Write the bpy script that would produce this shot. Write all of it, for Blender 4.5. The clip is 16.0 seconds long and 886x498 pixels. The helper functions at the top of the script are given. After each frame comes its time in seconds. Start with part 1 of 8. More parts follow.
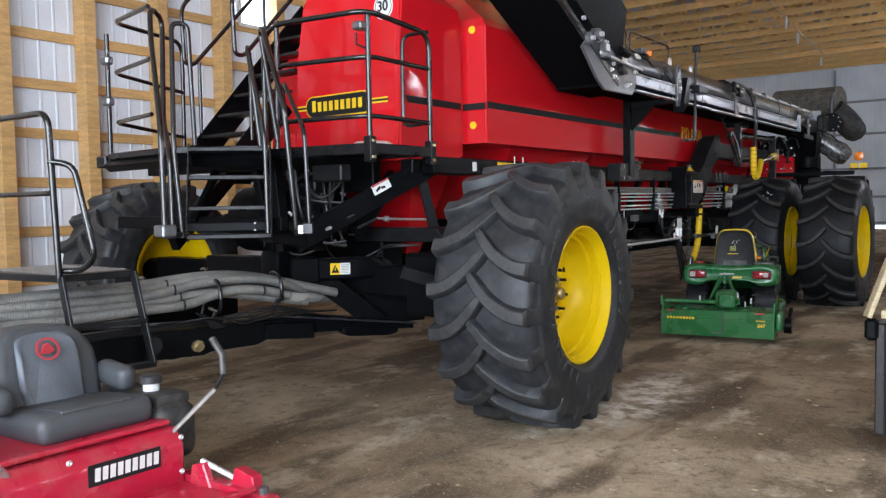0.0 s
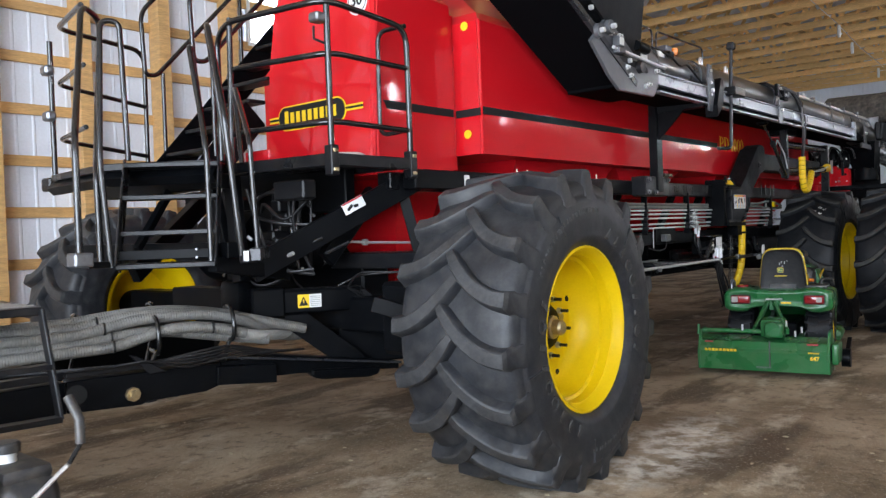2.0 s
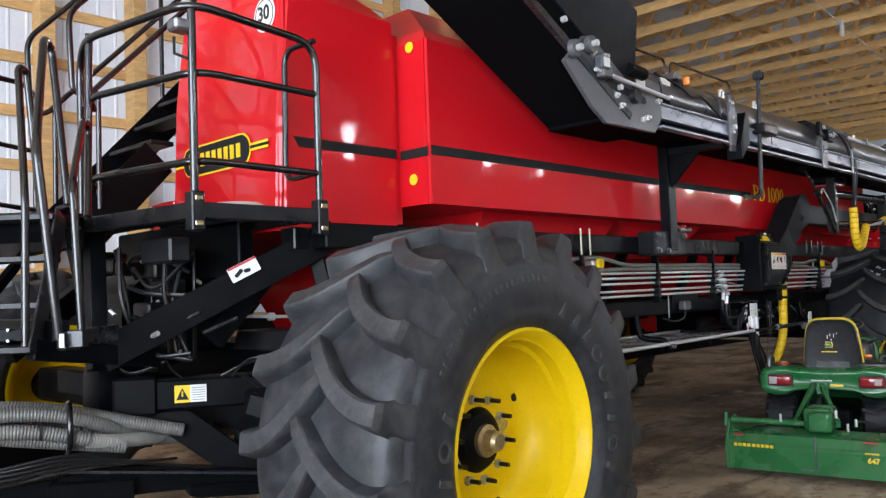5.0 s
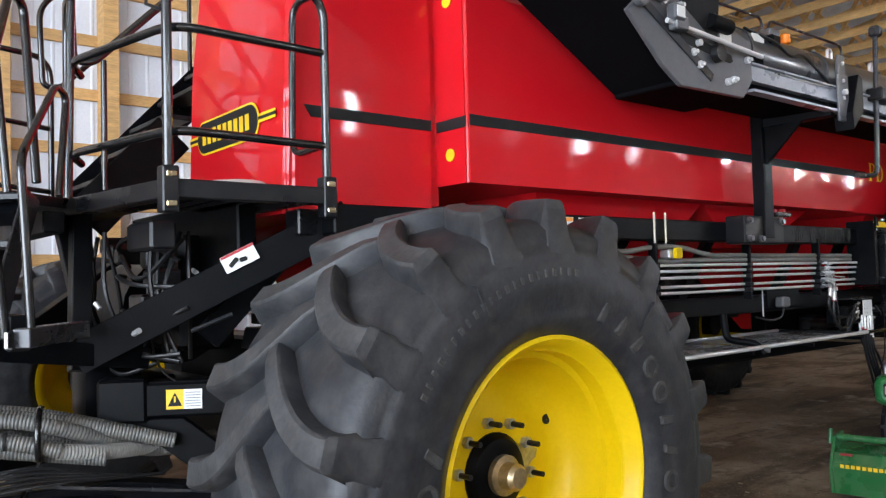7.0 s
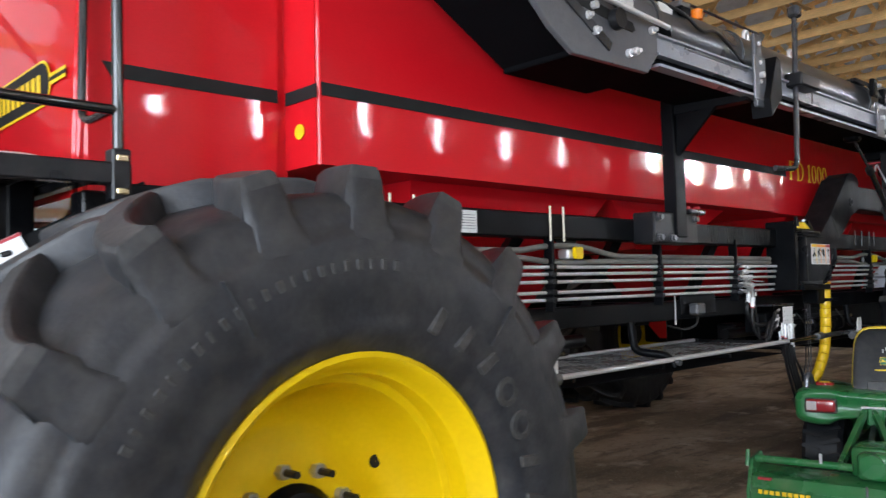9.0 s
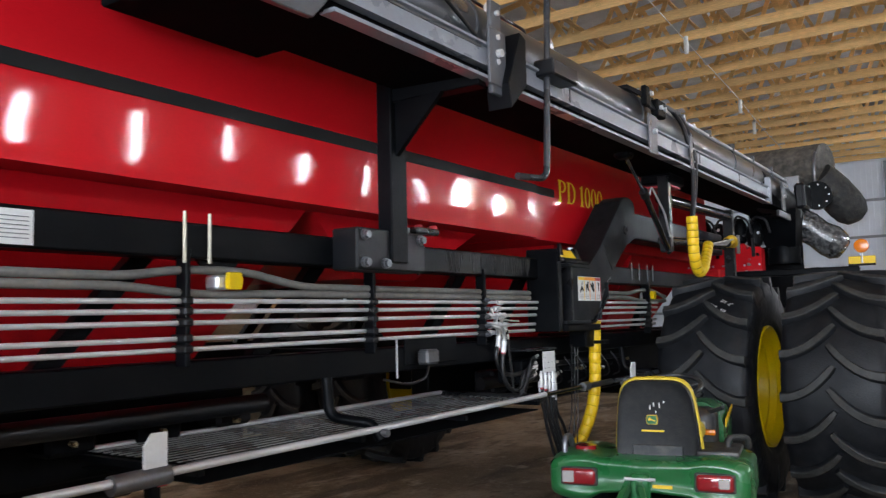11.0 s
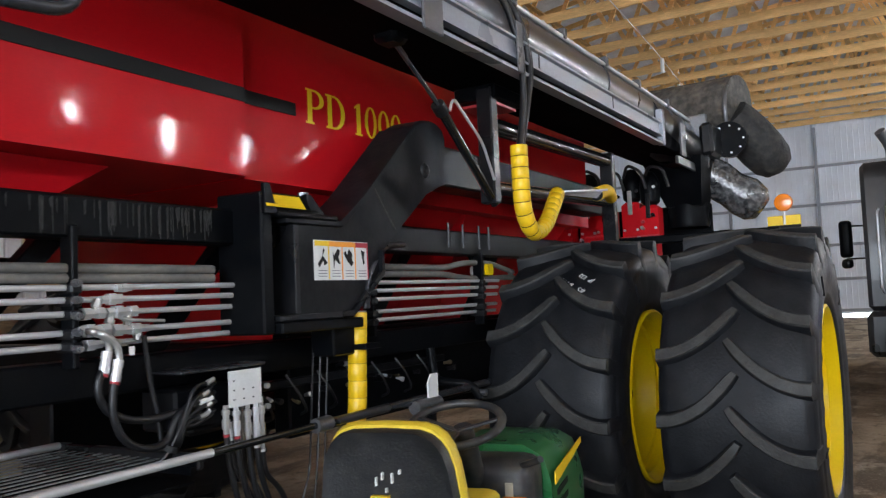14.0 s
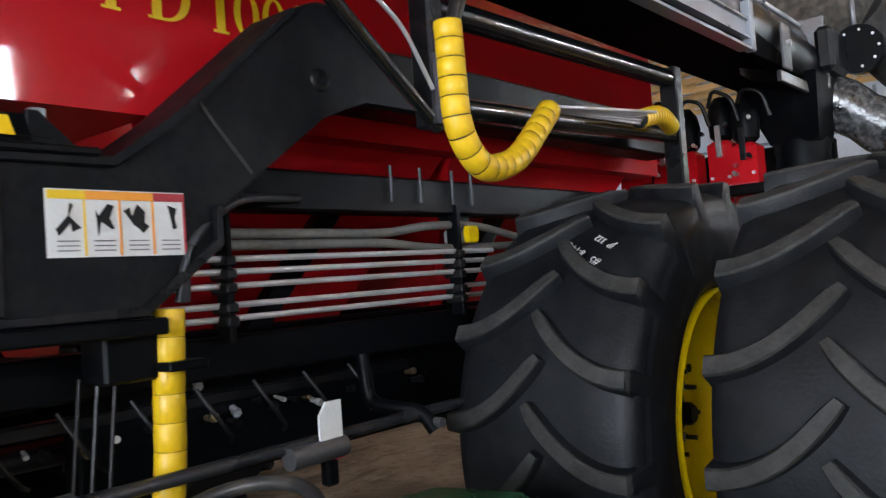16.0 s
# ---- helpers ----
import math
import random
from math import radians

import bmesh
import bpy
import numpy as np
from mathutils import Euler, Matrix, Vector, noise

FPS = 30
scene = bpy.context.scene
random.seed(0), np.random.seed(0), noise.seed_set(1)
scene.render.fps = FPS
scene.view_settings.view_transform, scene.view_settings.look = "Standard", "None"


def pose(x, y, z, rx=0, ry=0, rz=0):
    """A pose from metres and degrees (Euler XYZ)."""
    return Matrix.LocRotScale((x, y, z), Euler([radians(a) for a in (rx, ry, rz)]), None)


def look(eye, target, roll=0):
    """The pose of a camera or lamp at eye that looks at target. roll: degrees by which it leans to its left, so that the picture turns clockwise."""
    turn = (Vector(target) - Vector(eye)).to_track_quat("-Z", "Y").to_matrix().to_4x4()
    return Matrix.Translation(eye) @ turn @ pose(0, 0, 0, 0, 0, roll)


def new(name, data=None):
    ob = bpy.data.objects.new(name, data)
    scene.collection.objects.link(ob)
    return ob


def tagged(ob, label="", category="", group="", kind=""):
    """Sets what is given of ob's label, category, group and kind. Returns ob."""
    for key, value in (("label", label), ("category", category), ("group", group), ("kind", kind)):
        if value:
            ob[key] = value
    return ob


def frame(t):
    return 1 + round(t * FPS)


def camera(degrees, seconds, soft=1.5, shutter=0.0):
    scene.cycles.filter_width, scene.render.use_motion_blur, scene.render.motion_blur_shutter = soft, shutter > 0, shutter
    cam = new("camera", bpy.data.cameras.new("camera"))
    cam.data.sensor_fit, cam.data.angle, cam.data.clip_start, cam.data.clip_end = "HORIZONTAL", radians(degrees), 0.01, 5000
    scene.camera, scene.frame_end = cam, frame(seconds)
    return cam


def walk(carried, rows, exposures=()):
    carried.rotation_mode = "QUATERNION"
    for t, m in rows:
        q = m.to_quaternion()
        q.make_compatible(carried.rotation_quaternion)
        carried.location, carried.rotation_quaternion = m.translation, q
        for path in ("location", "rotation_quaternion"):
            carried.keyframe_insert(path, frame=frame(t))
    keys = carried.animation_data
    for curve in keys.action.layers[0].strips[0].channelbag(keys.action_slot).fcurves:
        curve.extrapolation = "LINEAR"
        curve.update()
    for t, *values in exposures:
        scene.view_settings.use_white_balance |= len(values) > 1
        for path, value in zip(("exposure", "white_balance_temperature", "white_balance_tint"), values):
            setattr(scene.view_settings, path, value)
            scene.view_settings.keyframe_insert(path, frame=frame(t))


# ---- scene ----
cam = camera(56.9, 16.0, 1.3, 0.25)
METRES, EYE, TILT, LEAN, TURN = 10.5, 1.6, 0.0, 0.0, 36.6
ROWS = [
    (0.0, 0.0, 0.0, 0.0, -0.05, -3.08, 0.98),
    (0.5, 0.0019, 0.022, -0.0022, -0.32, -2.98, 1.29),
    (1.0, 0.0106, 0.0438, -0.0058, 1.17, -4.6, 1.67),
    (1.5, 0.0268, 0.065, -0.004, 4.83, -4.2, 2.09),
    (2.0, 0.0451, 0.0914, -0.006, 3.52, -1.1, 2.08),
    (2.5, 0.0664, 0.1155, -0.0029, 4.55, -0.16, 2.27),
    (3.0, 0.0891, 0.1295, -0.0001, 5.84, 1.06, 2.28),
    (3.5, 0.0993, 0.1499, -0.0025, 6.36, 1.3, 2.34),
    (4.0, 0.102, 0.1753, -0.0017, 6.12, 2.45, 2.49),
    (6.5, 0.122, 0.2892, 0.0011, 12.2, 2.62, 1.39),
    (7.0, 0.1282, 0.3011, 0.0017, 14.18, 2.37, 1.51),
    (7.5, 0.1296, 0.3058, 0.0013, 14.12, 2.39, 1.7),
    (8.0, 0.1332, 0.3181, 0.0002, 14.62, 2.33, 1.72),
    (8.5, 0.1346, 0.3479, -0.0017, 12.57, 2.28, 1.62),
    (9.0, 0.1489, 0.3794, -0.0023, 9.8, 2.93, 1.59),
    (9.5, 0.1707, 0.4111, 0.0013, 6.48, 4.3, 1.6),
    (10.0, 0.1827, 0.4475, -0.0009, 3.62, 5.04, 1.4),
    (12.5, 0.2825, 0.6248, 0.0012, -7.14, 3.94, 1.52),
    (13.0, 0.3016, 0.6603, -0.0002, -6.74, 3.98, 1.7),
    (13.5, 0.3174, 0.6999, 0.0006, -6.58, 4.01, 2.19),
    (14.0, 0.3416, 0.7327, 0.0014, -6.04, 3.39, 2.56),
    (14.5, 0.3665, 0.7676, -0.0012, -5.25, 2.96, 3.13),
    (15.0, 0.385, 0.8079, 0.0007, -4.33, 2.37, 3.48),
    (15.5, 0.4063, 0.8413, 0.0019, 3.12, 2.58, 3.72),
    (16.0, 0.4256, 0.8794, -0.0011, 3.21, 2.2, 4.14),
]
walk(cam, [(t, pose(0, 0, EYE, TILT, LEAN, TURN) @ pose(METRES * x, METRES * y, METRES * z, 90 + pitch, roll, yaw)) for t, x, y, z, yaw, pitch, roll in ROWS],
     [(0.0, 0.22), (2.0, 0.38), (4.0, 0.42), (7.0, 0.52), (10.0, 0.56), (13.0, 0.64), (16.0, 0.84)])
DOOR_W, GLOW, PANE, FAR_BOOST, STEER = 2600, 8.0, 64.0, 4.6, 2.6
POWDER = (-2.70, 6.3, 0.0)

# ---- light ----
world = bpy.data.worlds.new("overcast_sky")
scene.world = world
world.use_nodes = True
wn = world.node_tree.nodes
sky = wn.new("ShaderNodeTexSky")
sky.sky_type, sky.sun_disc = "NISHITA", False
sky.sun_elevation, sky.sun_rotation = radians(38), radians(200)
world.node_tree.links.new(sky.outputs[0], wn["Background"].inputs[0])
wn["Background"].inputs[1].default_value = 0.12


def area(name, m, sx, sy, power, colour):
    d = bpy.data.lights.new(name, "AREA")
    d.shape, d.size, d.size_y, d.energy, d.color = "RECTANGLE", sx, sy, power, colour
    ob = new(name, d)
    ob.matrix_world = m
    return ob


DAY = (0.765, 0.862, 1.0)
sun_data = bpy.data.lights.new("sun", "SUN")
sun_data.energy, sun_data.angle, sun_data.color = 1.2, radians(12), (1.0, 0.96, 0.9)
new("sun", sun_data).matrix_world = look((4, -30, 25), (0, 0, 0))
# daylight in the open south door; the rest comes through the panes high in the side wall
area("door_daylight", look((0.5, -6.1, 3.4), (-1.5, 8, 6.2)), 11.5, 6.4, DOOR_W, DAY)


# ---- materials ----
def mat(name, colour, rough=0.5, metal=0.0, grain=0.0, scale=40.0, blotch=0.0, bscale=2.0, bump=0.0, coat=0.0,
        dust=None, dust_amt=0.0, rough_var=0.1, rand=0.0, stretch=(1, 1, 1), bump_scale=None, spec=0.5, wave=0.01, bump_detail=6, coat_rough=0.04):
    """Principled material with two scales of colour variation, fine relief and an optional film of dust."""
    m = bpy.data.materials.new(name)
    m.use_nodes = True
    nt = m.node_tree
    L, p = nt.links.new, nt.nodes["Principled BSDF"]
    tc = nt.nodes.new("ShaderNodeTexCoord")
    mp = nt.nodes.new("ShaderNodeMapping")
    mp.inputs["Scale"].default_value = stretch
    L(tc.outputs["Object"], mp.inputs[0])

    def noise_node(sc, detail):
        n = nt.nodes.new("ShaderNodeTexNoise")
        n.inputs["Scale"].default_value, n.inputs["Detail"].default_value = sc, detail
        L(mp.outputs[0], n.inputs["Vector"])
        return n.outputs["Fac"]

    def ramp(fac, lo, hi, a, b):
        r = nt.nodes.new("ShaderNodeMapRange")
        L(fac, r.inputs[0])
        for k, v in zip((1, 2, 3, 4), (lo, hi, a, b)):
            r.inputs[k].default_value = v
        return r.outputs[0]

    def mix(fac, a, b, kind="MIX"):
        x = nt.nodes.new("ShaderNodeMix")
        x.data_type, x.blend_type = "RGBA", kind
        if isinstance(fac, float):
            x.inputs[0].default_value = fac
        else:
            L(fac, x.inputs[0])
        for k, v in ((6, a), (7, b)):
            if isinstance(v, tuple):
                x.inputs[k].default_value = (*v, 1)
            else:
                L(v, x.inputs[k])
        return x.outputs[2]

    col = colour
    big = noise_node(bscale, 5)
    fine = noise_node(scale, 6)
    dark = tuple(c * (1 - blotch) for c in colour)
    col = mix(ramp(big, 0.35, 0.65, 0.0, 1.0), dark, colour)
    if grain:
        g = ramp(fine, 0.3, 0.7, 1 - grain, 1 + grain * 0.5)
        v = nt.nodes.new("ShaderNodeVectorMath")
        v.operation = "SCALE"
        L(col, v.inputs[0])
        L(g, v.inputs[3])
        col = v.outputs[0]
    if rand:
        oi = nt.nodes.new("ShaderNodeObjectInfo")
        v = nt.nodes.new("ShaderNodeVectorMath")
        v.operation = "SCALE"
        L(col, v.inputs[0])
        L(ramp(oi.outputs["Random"], 0, 1, 1 - rand, 1 + rand), v.inputs[3])
        col = v.outputs[0]
    if dust:
        dn = noise_node(bscale * 3.1, 7)
        col = mix(ramp(dn, 0.42, 0.75, 0.0, dust_amt), col, dust)
    L(col, p.inputs["Base Color"])
    L(ramp(big, 0.3, 0.7, max(rough - rough_var, 0.02), min(rough + rough_var, 1)), p.inputs["Roughness"])
    p.inputs["Metallic"].default_value, p.inputs["Specular IOR Level"].default_value = metal, spec
    if coat:
        p.inputs["Coat Weight"].default_value, p.inputs["Coat Roughness"].default_value = coat, coat_rough
    if bump:
        b = nt.nodes.new("ShaderNodeBump")
        b.inputs["Strength"].default_value, b.inputs["Distance"].default_value = bump, wave
        L(noise_node(bump_scale or scale, bump_detail), b.inputs["Height"])
        L(b.outputs[0], p.inputs["Normal"])
        if coat > 0.5:
            L(b.outputs[0], p.inputs["Coat Normal"])
    return m


DUST = (0.30, 0.26, 0.20)


def earth_floor():
    """Packed earth: brown base, damp and pale patches, drag marks along the shed, grit, and a spill of pale powder."""
    m = bpy.data.materials.new("packed_earth_floor")
    m.use_nodes = True
    nt = m.node_tree
    L, p = nt.links.new, nt.nodes["Principled BSDF"]
    tc = nt.nodes.new("ShaderNodeTexCoord")

    def patches(scale, detail, stretch=(1, 1, 1), rough=0.55):
        mp, n = nt.nodes.new("ShaderNodeMapping"), nt.nodes.new("ShaderNodeTexNoise")
        mp.inputs["Scale"].default_value = stretch
        L(tc.outputs["Object"], mp.inputs[0])
        L(mp.outputs[0], n.inputs["Vector"])
        n.inputs["Scale"].default_value, n.inputs["Detail"].default_value, n.inputs["Roughness"].default_value = scale, detail, rough
        return n.outputs["Fac"]

    def remap(fac, lo, hi, a, b):
        r = nt.nodes.new("ShaderNodeMapRange")
        r.interpolation_type = "SMOOTHSTEP"
        L(fac, r.inputs[0])
        for k, v in zip((1, 2, 3, 4), (lo, hi, a, b)):
            r.inputs[k].default_value = v
        return r.outputs[0]

    def mix(fac, a, b):
        x = nt.nodes.new("ShaderNodeMix")
        x.data_type = "RGBA"
        L(fac, x.inputs[0])
        for k, v in ((6, a), (7, b)):
            if isinstance(v, tuple):
                x.inputs[k].default_value = (*v, 1)
            else:
                L(v, x.inputs[k])
        return x.outputs[2]

    def times(a, b):
        x = nt.nodes.new("ShaderNodeMath")
        x.operation = "MULTIPLY"
        L(a, x.inputs[0])
        L(b, x.inputs[1])
        return x.outputs[0]

    col = mix(remap(patches(0.75, 6), 0.40, 0.60, 0, 1), (0.205, 0.150, 0.094), (0.41, 0.32, 0.22))
    col = mix(remap(patches(1.5, 7, (1.3, 0.35, 1)), 0.49, 0.62, 0, 0.85), col, (0.095, 0.066, 0.042))
    col = mix(remap(patches(2.3, 8, (1, 0.6, 1), 0.65), 0.53, 0.68, 0, 0.8), col, (0.55, 0.465, 0.35))
    col = mix(remap(patches(9, 6, (1, 0.8, 1), 0.7), 0.50, 0.66, 0, 0.65), col, (0.13, 0.095, 0.062))
    col = mix(remap(patches(60, 3), 0.55, 0.75, 0, 0.45), col, (0.62, 0.55, 0.44))
    # powder spilt beside the front wheel
    mp, sph = nt.nodes.new("ShaderNodeMapping"), nt.nodes.new("ShaderNodeTexGradient")
    mp.vector_type = "TEXTURE"
    mp.inputs["Location"].default_value, mp.inputs["Scale"].default_value = POWDER, (0.55, 1.5, 1.0)
    sph.gradient_type = "SPHERICAL"
    L(tc.outputs["Object"], mp.inputs[0])
    L(mp.outputs[0], sph.inputs[0])
    col = mix(times(remap(sph.outputs["Fac"], 0.0, 0.7, 0, 0.8), remap(patches(5, 8, (1, 1, 1), 0.7), 0.42, 0.62, 0, 1)), col, (0.78, 0.74, 0.66))
    L(col, p.inputs["Base Color"])
    p.inputs["Roughness"].default_value, p.inputs["Specular IOR Level"].default_value = 0.85, 0.25
    b1, b2 = nt.nodes.new("ShaderNodeBump"), nt.nodes.new("ShaderNodeBump")
    b1.inputs["Strength"].default_value, b1.inputs["Distance"].default_value = 0.7, 0.02
    b2.inputs["Strength"].default_value, b2.inputs["Distance"].default_value = 0.5, 0.05
    L(patches(16, 7, (1, 1, 1), 0.65), b1.inputs["Height"])
    L(patches(2.5, 4, (1, 0.6, 1)), b2.inputs["Height"])
    L(b2.outputs[0], b1.inputs["Normal"])
    L(b1.outputs[0], p.inputs["Normal"])
    return m


M = {
    "red": mat("red_paint", (0.60, 0.007, 0.014), 0.5, 0, 0.04, 90, 0.10, 0.8, 1.0, 0.62, (0.45, 0.10, 0.09), 0.05, 0.05, stretch=(1, 0.6, 1.7), bump_scale=2.2, spec=0.1, wave=0.0035, bump_detail=1.5, coat_rough=0.05),
    "girt": mat("grey_steel_girt", (0.30, 0.32, 0.36), 0.5, 0.1, 0.1, 40, 0.2, 2),
    "channel": mat("pale_grey_channel_paint", (0.30, 0.325, 0.37), 0.34, 0.15, 0.08, 60, 0.15, 2, 0.03, 0.1, DUST, 0.1),
    "walkbar": mat("worn_walkway_bar", (0.34, 0.34, 0.34), 0.30, 0.5, 0.1, 50, 0.3, 3, 0.05, 0, DUST, 0.2),
    "spout": mat("dusty_black_spout", (0.022, 0.022, 0.022), 0.7, 0, 0.4, 14, 0.4, 5, 1.0, 0, DUST, 0.10, wave=0.02, bump_scale=14),
    "black": mat("black_steel", (0.003, 0.0035, 0.0045), 0.38, 0, 0.2, 60, 0.2, 3, 0.06, 0.0, DUST, 0.006, spec=0.08),
    "satin": mat("charcoal_steel", (0.0065, 0.007, 0.0088), 0.34, 0, 0.2, 60, 0.25, 3, 0.06, 0.0, DUST, 0.03, spec=0.25),
    "scuffed": mat("scuffed_grey_steel_paint", (0.0075, 0.0082, 0.010), 0.52, 0, 0.35, 45, 0.35, 4, 0.12, 0.0, (0.085, 0.082, 0.076), 0.09, 0.12, spec=0.1),
    "streak": mat("pale_dust_streak", (0.045, 0.044, 0.041), 0.8, 0, 0.5, 60, 0.6, 9),
    "tube": mat("charcoal_tube_steel", (0.034, 0.036, 0.042), 0.28, 0.35, 0.15, 60, 0.15, 3, 0.05, 0.1, DUST, 0.08),
    "rail": mat("black_rail_enamel", (0.006, 0.0065, 0.0075), 0.22, 0, 0.15, 60, 0.15, 3, 0.04, 0.4, DUST, 0.02, 0.04, spec=0.5, coat_rough=0.08),
    "convtube": mat("dark_grey_tube_paint", (0.055, 0.057, 0.063), 0.30, 0.15, 0.08, 60, 0.12, 2, 0.03, 0.15, (0.12, 0.12, 0.12), 0.15, 0.04),
    "plategrey": mat("mid_grey_plate_paint", (0.085, 0.088, 0.098), 0.36, 0.1, 0.1, 60, 0.15, 3, 0.04, 0.1, DUST, 0.08),
    "mark": mat("raised_sidewall_rubber", (0.042, 0.041, 0.040), 0.62, 0, 0.35, 60, 0.5, 9, 0.3),
    "bare": mat("bare_worn_metal", (0.45, 0.34, 0.08), 0.6, 0.1, 0.3, 60, 0.3, 20),
    "belt": mat("bumpy_belt_rubber", (0.095, 0.088, 0.078), 0.75, 0, 0.4, 14, 0.35, 5, 1.0, 0, DUST, 0.35, wave=0.03, bump_scale=11),
    "matt": mat("matt_black_steel", (0.004, 0.0042, 0.005), 0.85, 0, 0.2, 60, 0.2, 3, 0.05, 0, None, 0, 0.05, spec=0.03),
    "grey": mat("grey_galvanised", (0.20, 0.205, 0.22), 0.35, 0.75, 0.15, 50, 0.2, 2, 0.05, 0, DUST, 0.15),
    "zinc": mat("zinc_steel", (0.72, 0.72, 0.73), 0.37, 0.6, 0.0, 30, 0.1, 5, rough_var=0.02),
    "brass": mat("yellow_zinc", (0.48, 0.38, 0.22), 0.3, 0.85, 0.2, 80, 0.2, 8),
    "rubber": mat("tyre_rubber", (0.019, 0.0205, 0.0245), 0.5, 0, 0.3, 70, 0.35, 5, 0.12, 0, (0.07, 0.067, 0.062), 0.36, 0.1, spec=0.4),
    "rubber_rear": mat("clean_tyre_rubber", (0.0075, 0.0082, 0.0102), 0.5, 0, 0.25, 70, 0.3, 3.5, 0.2, 0, (0.05, 0.05, 0.05), 0.16, 0.1, spec=0.25),
    "lug": mat("worn_lug_rubber", (0.029, 0.030, 0.0325), 0.58, 0, 0.3, 60, 0.35, 6, 0.18, 0, (0.085, 0.082, 0.077), 0.42, 0.1),
    "lug_rear": mat("rear_lug_rubber", (0.036, 0.035, 0.033), 0.6, 0, 0.3, 60, 0.3, 6, 0.3, 0, (0.09, 0.087, 0.08), 0.3, 0.1, spec=0.3),
    "yellow": mat("yellow_paint", (0.70, 0.47, 0.002), 0.42, 0, 0.04, 60, 0.08, 3, 0.03, 0.05, (0.6, 0.42, 0.03), 0.05, spec=0.18),
    "ytag": mat("yellow_label", (0.84, 0.55, 0.012), 0.5, 0, 0.05, 90),
    "yhose": mat("yellow_spiral_wrap", (0.80, 0.50, 0.01), 0.45, 0, 0.08, 60, 0.1, 5, 0.05),
    "white": mat("white_label", (0.72, 0.72, 0.70), 0.5, 0, 0.05, 90, 0.05, 9),
    "ink": mat("black_print", (0.014, 0.014, 0.014), 0.65, spec=0.2),
    "redlabel": mat("red_print", (0.40, 0.03, 0.04), 0.5),
    "orange": mat("orange_lens", (0.85, 0.22, 0.01), 0.25, 0, 0, 40, 0, 2, 0, 0.5),
    "orangelabel": mat("orange_print", (0.85, 0.32, 0.03), 0.5),
    "hose": mat("grey_suction_hose", (0.165, 0.16, 0.148), 0.55, 0, 0.2, 50, 0.35, 4, 0.1, 0, DUST, 0.25),
    "nickel": mat("bright_nuts", (0.46, 0.45, 0.43), 0.34, 0.7, 0.1, 40),
    "hose_pale": mat("pale_suction_hose", (0.40, 0.395, 0.37), 0.5, 0, 0.15, 50, 0.2, 4, 0.1, 0, DUST, 0.25),
    "rubhose": mat("black_hydraulic_hose", (0.008, 0.008, 0.009), 0.42, 0, 0.2, 60, 0.2, 6),
    "wood": mat("pine_lumber", (0.66, 0.40, 0.16), 0.65, 0, 0.22, 12, 0.25, 2.0, 0.15, 0, None, 0, 0.1, 0.16, (1, 1, 8)),
    "chord": mat("pine_truss", (0.92, 0.58, 0.235), 0.65, 0, 0.2, 8, 0.22, 0.8, 0.1, 0, None, 0, 0.1, 0.2, (0.6, 6, 6)),
    "steelwall": mat("white_wall_steel", (0.78, 0.83, 0.91), 0.45, 0, 0.05, 30, 0.12, 0.7, 0.03, 0, (0.5, 0.47, 0.42), 0.12),
    "roofsteel": mat("roof_underside_steel", (0.74, 0.76, 0.80), 0.5, 0.1, 0.1, 20, 0.3, 0.9, 0.05, 0, (0.36, 0.35, 0.35), 0.45),
    "dirt": earth_floor(),
    "green": mat("green_paint", (0.018, 0.15, 0.042), 0.3, 0, 0.05, 60, 0.15, 3, 0.04, 0.25, DUST, 0.12),
    "seatblack": mat("black_seat_vinyl", (0.012, 0.012, 0.014), 0.5, 0, 0.2, 120, 0.2, 8, 0.2, 0, DUST, 0.04),
    "seatyellow": mat("yellow_seat_vinyl", (0.70, 0.50, 0.03), 0.5, 0, 0.1, 120, 0.15, 8, 0.1),
    "seatgrey": mat("grey_seat_vinyl", (0.115, 0.13, 0.15), 0.48, 0, 0.15, 140, 0.15, 8, 0.15),
    "seatdark": mat("charcoal_seat_vinyl", (0.058, 0.063, 0.069), 0.48, 0, 0.15, 140, 0.15, 8, 0.15),
    "mowred": mat("mower_red_paint", (0.47, 0.013, 0.042), 0.32, 0, 0.05, 60, 0.12, 3, 0.04, 0.2, DUST, 0.15),
    "plastic": mat("black_plastic", (0.02, 0.021, 0.023), 0.45, 0, 0.15, 90, 0.15, 5, 0.08, 0, DUST, 0.2),
    "redlens": mat("red_lamp_lens", (0.26, 0.014, 0.018), 0.15, 0, 0, 40, 0, 3, 0, 0.6),
    "clearlens": mat("clear_lamp_lens", (0.42, 0.38, 0.36), 0.15, 0, 0, 40, 0, 3, 0, 0.6),
    "film": mat("clear_stretch_wrap", (0.06, 0.062, 0.065), 0.10, 0, 0.4, 9, 0.6, 7, 1.0, 1.0, (0.5, 0.5, 0.5), 0.28, 0.1, bump_scale=22),
    "truckgrey": mat("dark_truck_paint", (0.018, 0.018, 0.020), 0.3, 0, 0.05, 60, 0.2, 1, 0.03, 0.1, DUST, 0.06),
    "cream": mat("cream_stack_shield", (0.55, 0.50, 0.38), 0.35, 0.2, 0.1, 40, 0.2, 3),
    "plank": mat("weathered_plank", (0.46, 0.38, 0.24), 0.7, 0, 0.25, 16, 0.2, 3, 0.2, 0, None, 0, 0.1, 0.1, (1, 1, 6)),
    "glassdark": mat("dark_cab_glass", (0.03, 0.035, 0.04), 0.08, 0, 0, 40, 0, 2, 0, 0.5),
}


